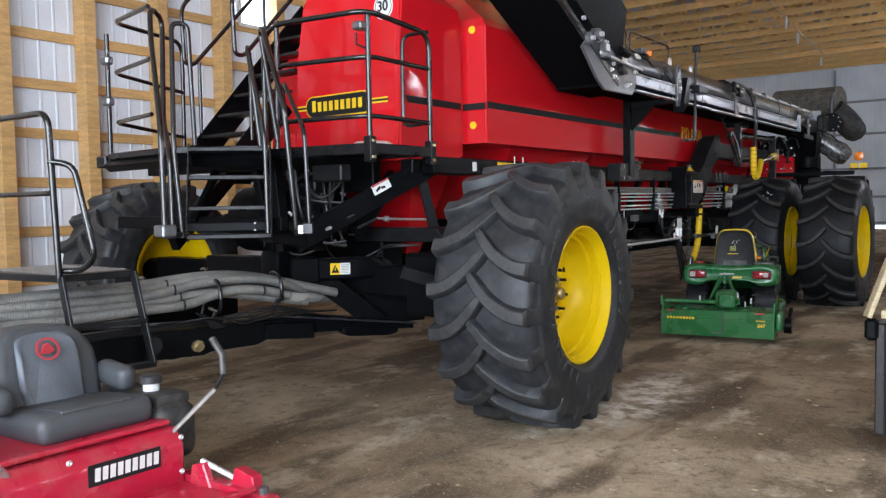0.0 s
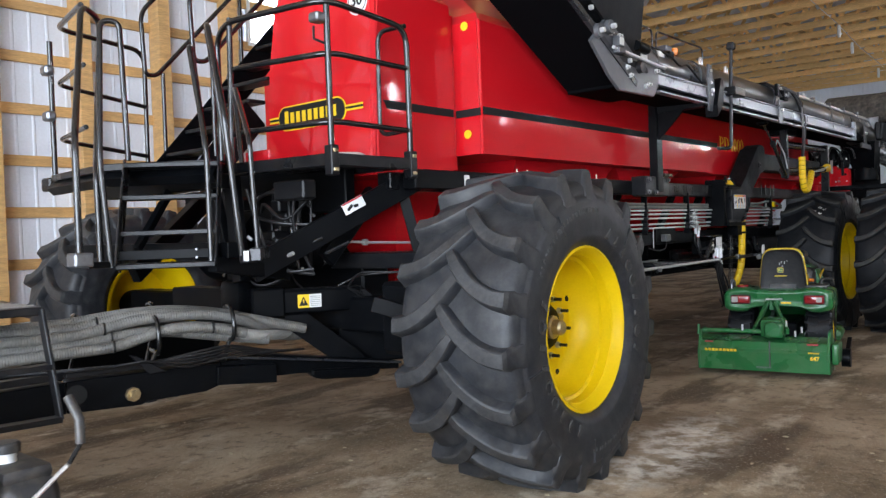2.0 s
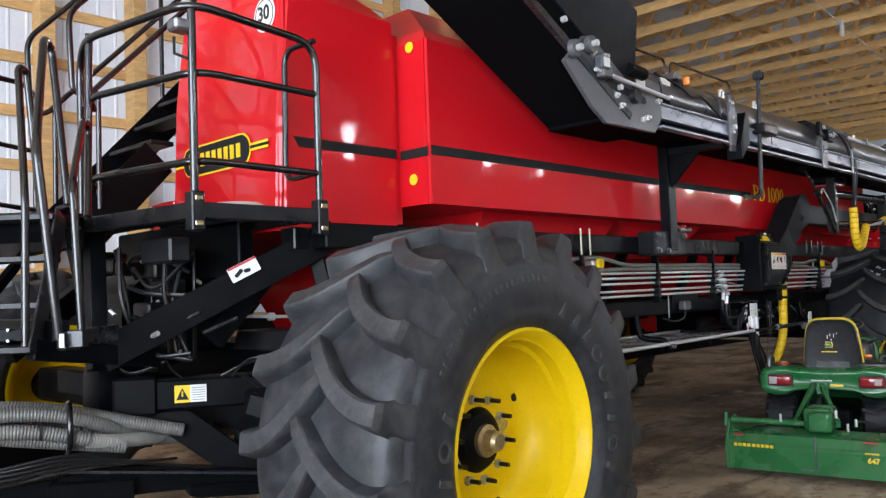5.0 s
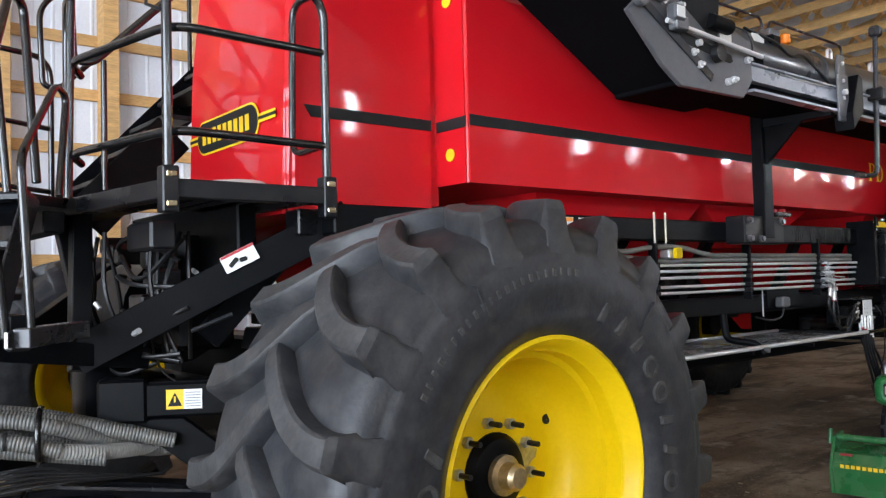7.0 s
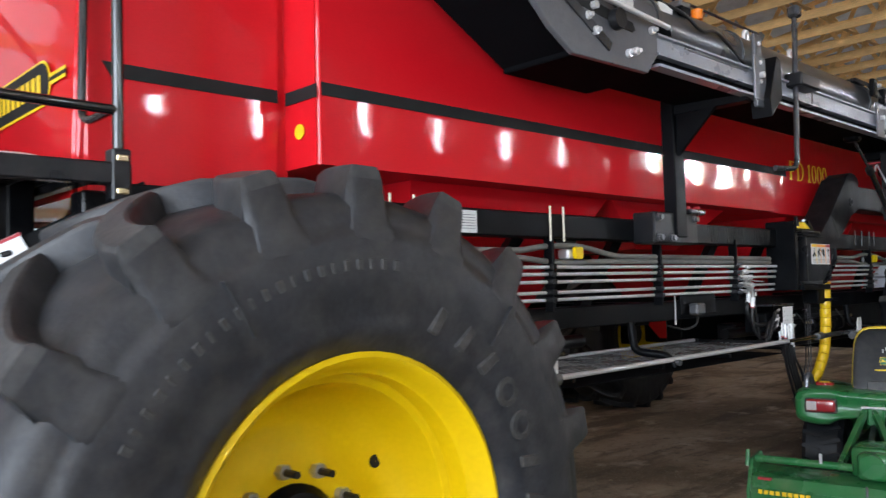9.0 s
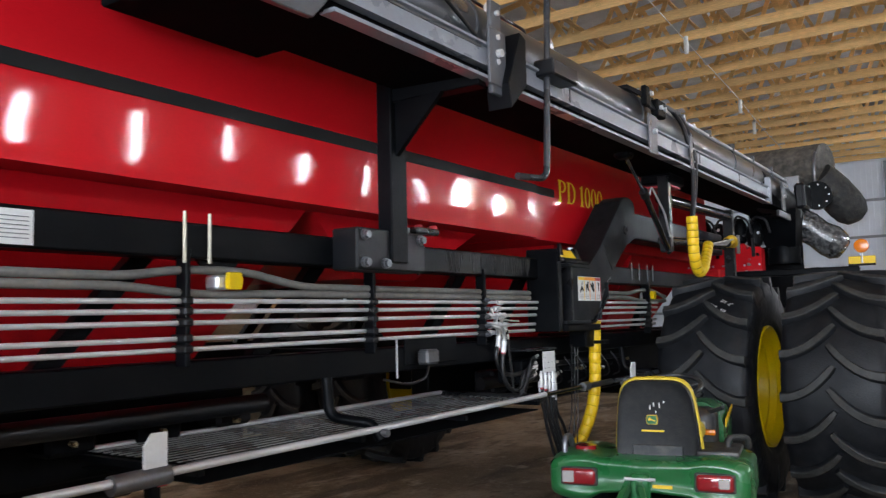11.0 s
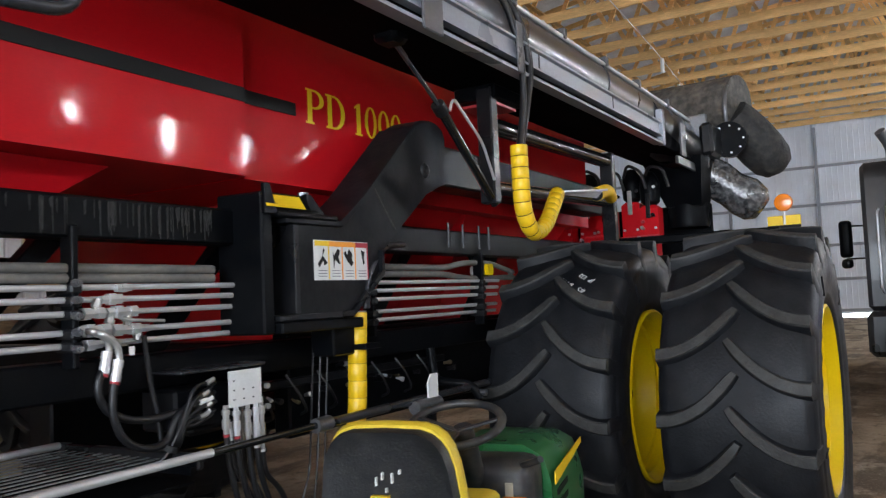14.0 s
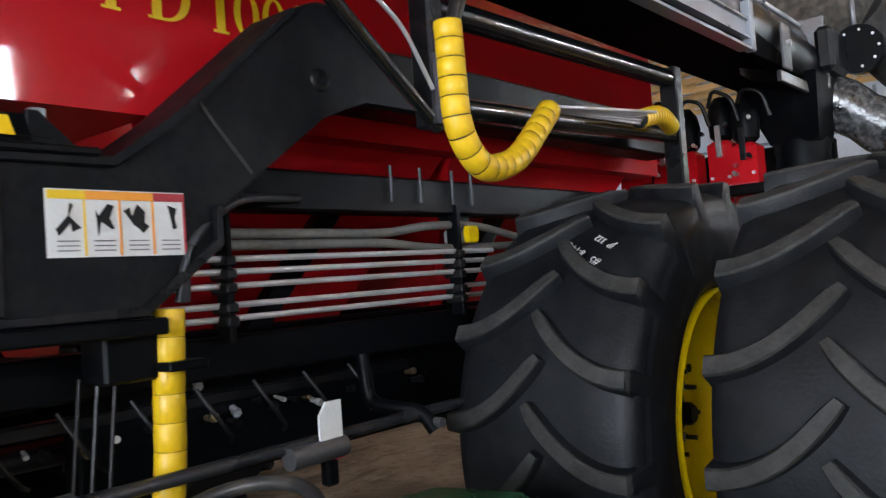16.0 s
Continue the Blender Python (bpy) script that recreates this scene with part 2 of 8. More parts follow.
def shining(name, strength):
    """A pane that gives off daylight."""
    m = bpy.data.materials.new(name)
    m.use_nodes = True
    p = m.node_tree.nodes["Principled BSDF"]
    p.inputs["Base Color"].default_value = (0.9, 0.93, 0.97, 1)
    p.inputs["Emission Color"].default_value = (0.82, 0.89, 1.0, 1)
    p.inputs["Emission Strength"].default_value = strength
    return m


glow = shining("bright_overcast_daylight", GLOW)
# the far panes' extra strength is added to brighten the end wall and roof
pane_glow = [shining("bright_window_daylight", PANE), shining("boosted_far_pane_glow", PANE * FAR_BOOST)]


# ---- mesh helpers ----
def finish(bm, name, material, smooth=0):
    me = bpy.data.meshes.new(name)
    bmesh.ops.recalc_face_normals(bm, faces=bm.faces)
    bm.to_mesh(me)
    bm.free()
    mats = material if isinstance(material, (list, tuple)) else [material]
    for m in mats:
        me.materials.append(M[m] if isinstance(m, str) else m)
    if smooth:
        me.polygons.foreach_set("use_smooth", [True] * len(me.polygons))
        me.set_sharp_from_angle(angle=radians(smooth))
    return me


def world_of(ob):
    m = ob.matrix_parent_inverse @ ob.matrix_basis
    return world_of(ob.parent) @ m if ob.parent else ob.matrix_basis


def part(name, bm, material, parent, label="", smooth=35, at=None):
    """One mesh object under a thing or under a part. Without a pose of its own its mesh is in world places."""
    ob = new(name, bm if isinstance(bm, bpy.types.Mesh) else finish(bm, name, material, smooth))
    if parent is not None:
        ob.parent = parent
        if at is None:
            ob.matrix_parent_inverse = world_of(parent).inverted()
    if at is not None:
        ob.matrix_basis = at
    return tagged(ob, label)


def thing(name, m, label, category, group="", kind=""):
    ob = new(name)
    ob.empty_display_size = 0.2
    ob.matrix_basis = m
    return tagged(ob, label, category, group, kind)


def structure(name, bm, material, label, category="", smooth=0):
    return tagged(new(name, finish(bm, name, material, smooth)), label, category or name.split("_")[0], "", "structure")


def box(lo, hi, bevel=0.0, bm=None, m=None, seg=1):
    bm = bm or bmesh.new()
    c = [(a + b) / 2 for a, b in zip(lo, hi)]
    s = [abs(b - a) for a, b in zip(lo, hi)]
    t = Matrix.LocRotScale(c, None, s)
    r = bmesh.ops.create_cube(bm, size=1, matrix=(m @ t) if m else t)
    if bevel:
        ed = {e for v in r["verts"] for e in v.link_edges}
        bmesh.ops.bevel(bm, geom=list(ed), offset=bevel, segments=seg, affect="EDGES", profile=0.5)
    return bm


def frame_of(d, up=(0, 0, 1)):
    d = Vector(d).normalized()
    u = Vector(up)
    if abs(d.dot(u)) > 0.98:
        u = Vector((0, 1, 0))
    s = d.cross(u).normalized()
    return d, s, s.cross(d).normalized()


def beam(p, q, w, h, bm=None, bevel=0.004, up=(0, 0, 1)):
    """A bar from p to q, w wide and h high."""
    d, s, u = frame_of(Vector(q) - Vector(p), up)
    m = Matrix((( s.x, d.x, u.x, 0), (s.y, d.y, u.y, 0), (s.z, d.z, u.z, 0), (0, 0, 0, 1)))
    n = (Vector(q) - Vector(p)).length
    return box((-w / 2, 0, -h / 2), (w / 2, n, h / 2), bevel, bm, Matrix.Translation(p) @ m)


def fillet(pts, r, n=5, closed=False):
    """Rounds the corners of a polyline."""
    pts = [Vector(p) for p in pts]
    out = []
    for i, p in enumerate(pts):
        if not closed and i in (0, len(pts) - 1):
            out.append(p)
            continue
        a, b = pts[i - 1], pts[(i + 1) % len(pts)]
        da, db = (a - p), (b - p)
        k = min(r, da.length * 0.49, db.length * 0.49)
        s, e = p + da.normalized() * k, p + db.normalized() * k
        for j in range(n + 1):
            t = j / n
            out.append(s * (1 - t) ** 2 + p * 2 * t * (1 - t) + e * t * t)
    return out


def tube(pts, r, seg=10, bm=None, bend=0.0, closed=False, radii=None, flat=1.0):
    """A round bar swept along a polyline."""
    bm = bm or bmesh.new()
    pts = fillet(pts, bend, 5, closed) if bend else [Vector(p) for p in pts]
    n = len(pts)
    rings, prev = [], None
    for i, p in enumerate(pts):
        a = pts[i - 1] if (i or closed) else p
        b = pts[(i + 1) % n] if (i < n - 1 or closed) else p
        d = (b - a)
        if d.length < 1e-9:
            d = Vector((0, 0, 1))
        d.normalize()
        if prev is None:
            _, s, u = frame_of(d)
        else:
            s = prev - d * prev.dot(d)
            s.normalize()
            u = s.cross(d)
        prev = s
        rr = radii[i] if radii else r
        rings.append([bm.verts.new(p + (s * math.cos(k * 2 * math.pi / seg) + u * flat * math.sin(k * 2 * math.pi / seg)) * rr) for k in range(seg)])
    for i in range(n if closed else n - 1):
        A, B = rings[i], rings[(i + 1) % n]
        for k in range(seg):
            bm.faces.new((A[k], A[(k + 1) % seg], B[(k + 1) % seg], B[k]))
    if not closed:
        bm.faces.new(rings[0][::-1])
        bm.faces.new(rings[-1])
    return bm


def rod(p, q, r, seg=12, bm=None):
    return tube([p, q], r, seg, bm)


def prism(poly, axis, lo, hi, bevel=0.0, bm=None):
    """A 2D outline, pushed along an axis ('x': outline in y, z; 'y': in x, z; 'z': in x, y)."""
    bm = bm or bmesh.new()

    def at(a, b, c):
        return {"x": (c, a, b), "y": (a, c, b), "z": (a, b, c)}[axis]
    A = [bm.verts.new(at(a, b, lo)) for a, b in poly]
    B = [bm.verts.new(at(a, b, hi)) for a, b in poly]
    n = len(poly)
    fs = [bm.faces.new(A[::-1]), bm.faces.new(B)] + [bm.faces.new((A[i], A[(i + 1) % n], B[(i + 1) % n], B[i])) for i in range(n)]
    if bevel:
        bmesh.ops.bevel(bm, geom=list({e for f in fs for e in f.edges}), offset=bevel, segments=1, affect="EDGES")
    return bm


def loft(rings, bm=None, caps=True):
    bm = bm or bmesh.new()
    R = [[bm.verts.new(p) for p in ring] for ring in rings]
    n = len(R[0])
    for A, B in zip(R, R[1:]):
        for i in range(n):
            bm.faces.new((A[i], A[(i + 1) % n], B[(i + 1) % n], B[i]))
    if caps:
        bm.faces.new(R[0][::-1])
        bm.faces.new(R[-1])
    return bm


def lathe(profile, seg=48, bm=None, closed=False):
    """Turns a profile of (axial, radius) about the x axis."""
    bm = bm or bmesh.new()
    R = [[bm.verts.new((a, -r * math.cos(k * 2 * math.pi / seg), r * math.sin(k * 2 * math.pi / seg))) for k in range(seg)] for a, r in profile]
    pairs = list(zip(R, R[1:])) + ([(R[-1], R[0])] if closed else [])
    for A, B in pairs:
        for k in range(seg):
            bm.faces.new((A[k], A[(k + 1) % seg], B[(k + 1) % seg], B[k]))
    return bm


def text_mesh(body, size, bold=0.0):
    cu = bpy.data.curves.new("lettering", "FONT")
    cu.body, cu.size, cu.extrude, cu.offset = body, size, 0.001, bold
    cu.align_x, cu.align_y = "LEFT", "BOTTOM_BASELINE"
    tmp = bpy.data.objects.new("lettering", cu)
    me = bpy.data.meshes.new_from_object(tmp)
    bpy.data.objects.remove(tmp)
    return me


# ---- the shed ----
WX, EX, SY, NY, CEIL = -11.4, 8.0, -6.5, 47.3, 8.3
WX2, JOG = -18.5, 16.0    # beyond the jog the shed is wider to the west
bm = bmesh.new()
NXF, NYF = 120, 150
grid = [[None] * (NYF + 1) for _ in range(NXF + 1)]
for i in range(NXF + 1):
    for j in range(NYF + 1):
        u, v = i / NXF, j / NYF
        x, y = WX2 - 1 + (EX - WX2 + 2) * u, SY - 12 + (NY - SY + 18) * v ** 1.6
        h = 0.012 * noise.noise(Vector((x * 0.9, y * 0.9, 0))) + 0.006 * noise.noise(Vector((x * 4, y * 4, 3)))
        grid[i][j] = bm.verts.new((x, y, h - 0.008))
for i in range(NXF):
    for j in range(NYF):
        bm.faces.new((grid[i][j], grid[i + 1][j], grid[i + 1][j + 1], grid[i][j + 1]))
structure("floor", bm, "dirt", "brown packed-earth shed floor with pale scuffs and dust", "floor", 180)
# loose crumbs and chips on the floor
bm = bmesh.new()
rnd = random.Random(5)
for k in range(260):
    x, y = rnd.uniform(-6.5, -0.3), rnd.uniform(2.2, 13)
    r = rnd.uniform(0.004, 0.013)
    bmesh.ops.create_icosphere(bm, subdivisions=1, radius=r, matrix=Matrix.Translation((x, y, 0.003)) @ Matrix.Diagonal((rnd.uniform(0.8, 2.2), 1, 0.5, 1)))
tagged(new("floor_crumbs", finish(bm, "floor_crumbs", "plank")), "pale straw and soil crumbs scattered on the earth floor", "debris", "", "stuff")


def ribbed_wall(x0, y0, x1, y1, z0, z1, nx, ny, step=0.23):
    """Corrugated steel sheet from one point to another; (nx, ny) points into the room."""
    bm = bmesh.new()
    n = math.hypot(x1 - x0, y1 - y0)
    prof, s = [], 0.0
    while s < n:
        for ds, h in ((0, 0), (0.015, 0.009), (0.035, 0.009), (0.05, 0)):
            if s + ds < n:
                prof.append((s + ds, h))
        s += step
    prof.append((n, 0))
    dx, dy = (x1 - x0) / n, (y1 - y0) / n
    rows = []
    for z in (z0, z1):
        rows.append([bm.verts.new((x0 + dx * s + nx * h, y0 + dy * s + ny * h, z)) for s, h in prof])
    back = [[bm.verts.new((x0 + dx * s - nx * 0.06, y0 + dy * s - ny * 0.06, z)) for s in (0, n)] for z in (z0, z1)]
    for a in range(len(prof) - 1):
        bm.faces.new((rows[0][a], rows[0][a + 1], rows[1][a + 1], rows[1][a]))
    bm.faces.new((back[0][0], back[1][0], back[1][1], back[0][1]))
    return bm


wall_w = structure("wall_west", ribbed_wall(WX, SY, WX, JOG, 0, CEIL + 0.3, 1, 0), "steelwall", "white ribbed steel wall cladding behind timber framing", "wall")
# timber posts and girts of the west wall
for k in range(50):
    y = 1.67 + 1.22 * (k - 8)
    if SY < y < JOG:
        part("post", box((WX + 0.02, y - 0.095, 0), (WX + 0.30, y + 0.095, CEIL), 0.006), "wood", wall_w, "pale pine post", 0)
for k in range(12):
    z = 0.64 + 0.685 * k
    part("girt", box((WX + 0.02, SY + 0.1, z - 0.07), (WX + 0.065, JOG - 0.1, z + 0.07), 0.004), "wood", wall_w, "pale pine girt", 0)
structure("wall_jog", ribbed_wall(WX, JOG, WX2, JOG, 0, CEIL + 0.3, 0, 1), "steelwall", "white ribbed steel wall of the jog", "wall")
structure("wall_west_far", ribbed_wall(WX2, JOG, WX2, NY, 0, CEIL + 0.3, 1, 0), "steelwall", "white ribbed steel wall of the wider bay", "wall")
# small window high in the west wall
win = thing("window_1", Matrix.Translation((WX, 9.95, 5.2)), "bright white window set between pine posts", "window", "", "structure")
part("pane", box((WX + 0.03, 9.5, 4.82), (WX + 0.04, 10.4, 5.9)), glow, win, "bright pane", 0)
for lo, hi in (((9.44, 4.76), (9.5, 5.96)), ((10.4, 4.76), (10.46, 5.96)), ((9.5, 4.76), (10.4, 4.82)), ((9.5, 5.9), (10.4, 5.96))):
    part("window_frame", box((WX + 0.021, lo[0], lo[1]), (WX + 0.09, hi[0], hi[1]), 0.004), "white", win, "white frame", 0)

# north wall with a large sectional door, a bright gap under it
wall_n = structure("wall_north", ribbed_wall(WX2, NY, EX, NY, 0.16, CEIL + 2.68, 0, -1), "steelwall", "pale grey ribbed steel end wall", "wall")
for x in (-9.2, -5.48, -1.8, 1.95, 5.7):
    part("upright", box((x - 0.06, NY - 0.16, 0.16), (x + 0.06, NY - 0.03, CEIL)), "girt", wall_n, "grey steel upright", 0)
for z in (0.31, 1.65, 3.11, 4.9, 6.57):
    part("rail", box((WX2, NY - 0.20, z - 0.06), (EX, NY - 0.17, z + 0.06)), "girt", wall_n, "grey steel girt", 0)
structure("daylight_gap", box((WX2, NY + 0.05, 0.0), (EX, NY + 0.10, 0.16)), glow, "bright daylight under the end door", "backdrop")

# unseen east wall with a band of daylight panes, which glow themselves
structure("wall_east", ribbed_wall(EX, NY, EX, SY, 0, 5.1, -1, 0), "steelwall", "white ribbed steel side wall", "wall")
structure("wall_east_upper", ribbed_wall(EX, NY, EX, SY, 6.4, CEIL + 0.3, -1, 0), "steelwall", "white ribbed steel side wall above the windows", "wall")
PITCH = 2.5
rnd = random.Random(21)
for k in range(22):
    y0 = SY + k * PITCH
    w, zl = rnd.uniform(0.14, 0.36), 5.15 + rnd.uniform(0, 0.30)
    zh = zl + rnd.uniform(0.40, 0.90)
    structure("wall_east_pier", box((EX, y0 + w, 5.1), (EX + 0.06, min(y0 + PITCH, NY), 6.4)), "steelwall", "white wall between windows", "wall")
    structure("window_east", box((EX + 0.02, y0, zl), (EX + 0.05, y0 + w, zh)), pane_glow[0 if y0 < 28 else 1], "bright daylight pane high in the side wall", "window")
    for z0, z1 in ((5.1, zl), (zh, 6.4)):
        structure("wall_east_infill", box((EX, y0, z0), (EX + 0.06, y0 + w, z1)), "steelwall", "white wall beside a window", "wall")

# unseen framing like the west wall's, added to give the red paint reflections
for k in range(22):
    y = SY + 1.5 + 2.44 * k
    if y < NY - 1:
        structure("post_east", box((EX - 0.22, y - 0.09, 0), (EX - 0.011, y + 0.09, CEIL), 0.006), "wood", "pale pine post", "post")
for z in (0.7, 2.1, 3.5, 4.9):
    structure("girt_east", box((EX - 0.06, SY + 0.1, z - 0.07), (EX - 0.012, NY - 0.1, z + 0.07)), "wood", "pale pine girt", "girt")

# south wall round a wide open door
structure("wall_south_west", ribbed_wall(-6.0, SY, WX, SY, 0, CEIL + 0.3, 0, 1), "steelwall", "white steel wall beside the open door", "wall")
structure("wall_south_east", ribbed_wall(EX, SY, 6.6, SY, 0, CEIL + 0.3, 0, 1), "steelwall", "white steel wall beside the open door", "wall")
structure("wall_south_head", ribbed_wall(6.6, SY, -6.0, SY, 6.7, CEIL + 2.68, 0, 1), "steelwall", "white steel wall over the open door", "wall")

# roof: truss chords and webs under steel sheets
structure("ceiling", loft([[(WX2 - 0.3, y, CEIL + 0.25), ((WX2 + EX) / 2, y, CEIL + 2.6), (EX + 0.3, y, CEIL + 0.25), (EX + 0.3, y, CEIL + 0.33), ((WX2 + EX) / 2, y, CEIL + 2.7), (WX2 - 0.3, y, CEIL + 0.33)] for y in (SY - 0.3, NY + 0.3)]),
          "roofsteel", "grey steel roof sheets seen between the trusses", "ceiling")
MX, RISE = (WX2 + EX) / 2, 2.25


def truss_top(x):
    return CEIL + 0.1 + RISE * (1 - abs(x - MX) / (EX - MX))


chord_me = finish(box((WX2, -0.02, CEIL), (EX, 0.02, CEIL + 0.235)), "truss", "chord")
bw, n = bmesh.new(), 17
for sx in (WX2, EX):
    beam((sx, 0, CEIL + 0.12), (MX, 0, CEIL + 0.12 + RISE), 0.04, 0.14, bw, 0)
for k in range(n):
    xa, xb, xc = (WX2 + (EX - WX2) * (k + j) / n for j in (0.5, 1.0, 1.5))
    beam((xa, 0, CEIL + 0.1), (xb, 0, truss_top(xb)), 0.04, 0.115, bw, 0)
    if k < n - 1:
        beam((xb, 0, truss_top(xb)), (xc, 0, CEIL + 0.1), 0.04, 0.115, bw, 0)
web_me = finish(bw, "web", "chord")
y = -5.18
while y < NY:
    tr_ob = tagged(new("truss", chord_me), "pale pine roof truss with a deep bottom chord", "truss", "roof trusses", "structure")
    tr_ob.matrix_basis = Matrix.Translation((0, y, 0))
    part("web", web_me, None, tr_ob, "", 0, Matrix.Identity(4))
    y += 1.61
for x in (-15.7, -12.6, -9.5, -6.4, -3.2, 0.0, 3.2, 6.0):
    structure("brace_board", box((x - 0.06, SY, CEIL + 0.236), (x + 0.06, NY, CEIL + 0.275)), "wood", "long pine brace board over the chords", "brace")
structure("purlins", (lambda b: [beam((WX2 + (MX - WX2) * f, SY, CEIL + 0.2 + 2.3 * f), (WX2 + (MX - WX2) * f, NY, CEIL + 0.2 + 2.3 * f), 0.1, 0.04, b, 0) for f in (0.15, 0.35, 0.55, 0.75, 0.95)] + [beam((EX - (EX - MX) * f, SY, CEIL + 0.2 + 2.3 * f), (EX - (EX - MX) * f, NY, CEIL + 0.2 + 2.3 * f), 0.1, 0.04, b, 0) for f in (0.15, 0.35, 0.55, 0.75, 0.95)] and b)(bmesh.new()), "wood", "pine purlins under the roof sheets", "truss")

# cord of lamp sockets that hangs under the chords
cord = thing("lamp_cord", Matrix.Translation((-7.9, 31, CEIL)), "thin pale cable with small white hanging lamp sockets", "light cord")
part("cable", tube([(-7.1, 20, CEIL - 0.03), (-7.4, 25, CEIL - 0.09), (-7.8, 31, CEIL - 0.05), (-8.2, 36, CEIL - 0.09), (-8.6, 42, CEIL - 0.04)], 0.012, 6), "white", cord)
for x, y in ((-7.33, 24.9), (-7.85, 31.8), (-8.25, 35.2), (-8.8, 42.0)):
    part("socket", lathe([(0, 0.001), (0, 0.05), (0.25, 0.06), (0.42, 0.05), (0.42, 0.001)], 10), "white", cord, "white lamp socket", 35, Matrix.Identity(4))
    s = cord.children[-1]
    s.matrix_parent_inverse = cord.matrix_basis.inverted()
    s.matrix_basis = Matrix.Translation((x, y, CEIL - 0.06)) @ pose(0, 0, 0, 0, 90, 0)


# ---- the seed cart ----
CX = -5.5
cart = thing("seed_cart", Matrix.Translation((CX, 9.5, 0)), "large red and black seed cart with a side conveyor", "seed cart")


# main tank: upright sides, hipped top, hopper bottom
def ring(x0, x1, y0, y1, z):
    return [(x0, y0, z), (x1, y0, z), (x1, y1, z), (x0, y1, z)]


XR, XL = -4.13, 2 * CX + 4.13
XR2, XL2 = XR - 0.06, XL + 0.06
tank = loft([ring(XL, XR, 6.25, 10.86, 2.16),
             ring(XL, XR, 6.25, 10.86, 3.22), ring(XL + 0.06, XR - 0.06, 6.30, 10.86, 3.30), ring(XL + 0.75, XR - 0.75, 6.85, 10.86, 3.75)])
bmesh.ops.bevel(tank, geom=[e for e in tank.edges if abs(e.verts[0].co.z - e.verts[1].co.z) > 0.5], offset=0.018, segments=3, affect="EDGES")
main_tank = part("main_tank", tank, "red", cart, "glossy red steel seed tank", 15)
rear = loft([ring(XL2, XR2, 10.89, 15.05, 2.16),
             ring(XL2, XR2, 10.89, 15.05, 3.10), ring(XL2 + 0.1, XR2 - 0.1, 10.89, 15.0, 3.22), ring(XL2 + 0.75, XR2 - 0.75, 10.89, 14.6, 3.7)])
rear_tank = part("rear_tank", rear, "red", cart, "glossy red steel seed tank", 15)
nose = loft([[(-5.60, 5.275, 1.98), (-4.40, 5.275, 1.98), (-4.37, 5.305, 1.98), (-4.37, 6.20, 1.98), (-5.60, 6.20, 1.98)],
             [(-5.58, 5.30, 2.9), (-4.40, 5.30, 2.9), (-4.37, 5.33, 2.9), (-4.37, 6.20, 2.9), (-5.58, 6.20, 2.9)],
             [(-5.52, 5.33, 3.4), (-4.40, 5.33, 3.4), (-4.37, 5.36, 3.4), (-4.37, 6.20, 3.36), (-5.52, 6.20, 3.4)],
             [(-5.45, 5.41, 3.66), (-4.50, 5.41, 3.66), (-4.47, 5.44, 3.66), (-4.47, 6.12, 3.46), (-5.45, 6.12, 3.5)]])
bmesh.ops.bevel(nose, geom=[e for e in nose.edges if abs(e.verts[0].co.z - e.verts[1].co.z) > 0.1], offset=0.02, segments=2, affect="EDGES")
front_tank = part("front_tank", nose, "red", cart, "glossy red steel front tank", 12)
part("tank_base", box((-5.92, 5.29, 1.98), (-5.603, 6.2, 2.28), 0.01), "red", front_tank, "", 0)
part("gap_filler", box((-5.5, 6.2, 2.05), (-4.40, 6.26, 3.3)), "red", cart, "", 0)
# black stripe, laid proud of the paint
part("stripe", box((XR + 0.002, 6.27, 2.475), (XR + 0.006, 10.84, 2.535)), "ink", main_tank, "matt black stripe", 0)
part("stripe", box((XR2 + 0.002, 10.90, 2.490), (XR2 + 0.006, 11.235, 2.550)), "ink", rear_tank, "matt black stripe", 0)
part("stripe", box((-4.38, 6.241, 2.465), (XR, 6.246, 2.525)), "ink", main_tank, "matt black stripe", 0)
part("stripe", prism([(5.42, 2.47), (6.19, 2.47), (6.19, 2.53), (5.38, 2.53)], "x", -4.368, -4.363), "ink", front_tank, "matt black stripe", 0)
for z in (2.325, 3.19):
    part("reflector", lathe([(0, 0.001), (0, 0.036), (-0.006, 0.036), (-0.006, 0.001)], 20), "ytag", main_tank, "round yellow reflector", 35,
         world_of(main_tank).inverted() @ pose(-4.265, 6.244, z, 0, 0, 90))
# model lettering
def arc_band(c, ro, ri, t0, t1, x, n=20):
    """A curved stroke between an outer and an inner ellipse."""
    bm = bmesh.new()
    T = [t0 + (t1 - t0) * k / n for k in range(n + 1)]
    rings = [[bm.verts.new((x + d, c[0] + r[0] * math.cos(t), c[1] + r[1] * math.sin(t))) for t in T] for d, r in ((0, ro), (0, ri), (0.001, ro), (0.001, ri))]
    for a, b in ((2, 3), (0, 2), (3, 1)):
        for k in range(n):
            bm.faces.new((rings[a][k], rings[a][k + 1], rings[b][k + 1], rings[b][k]))
    return bm


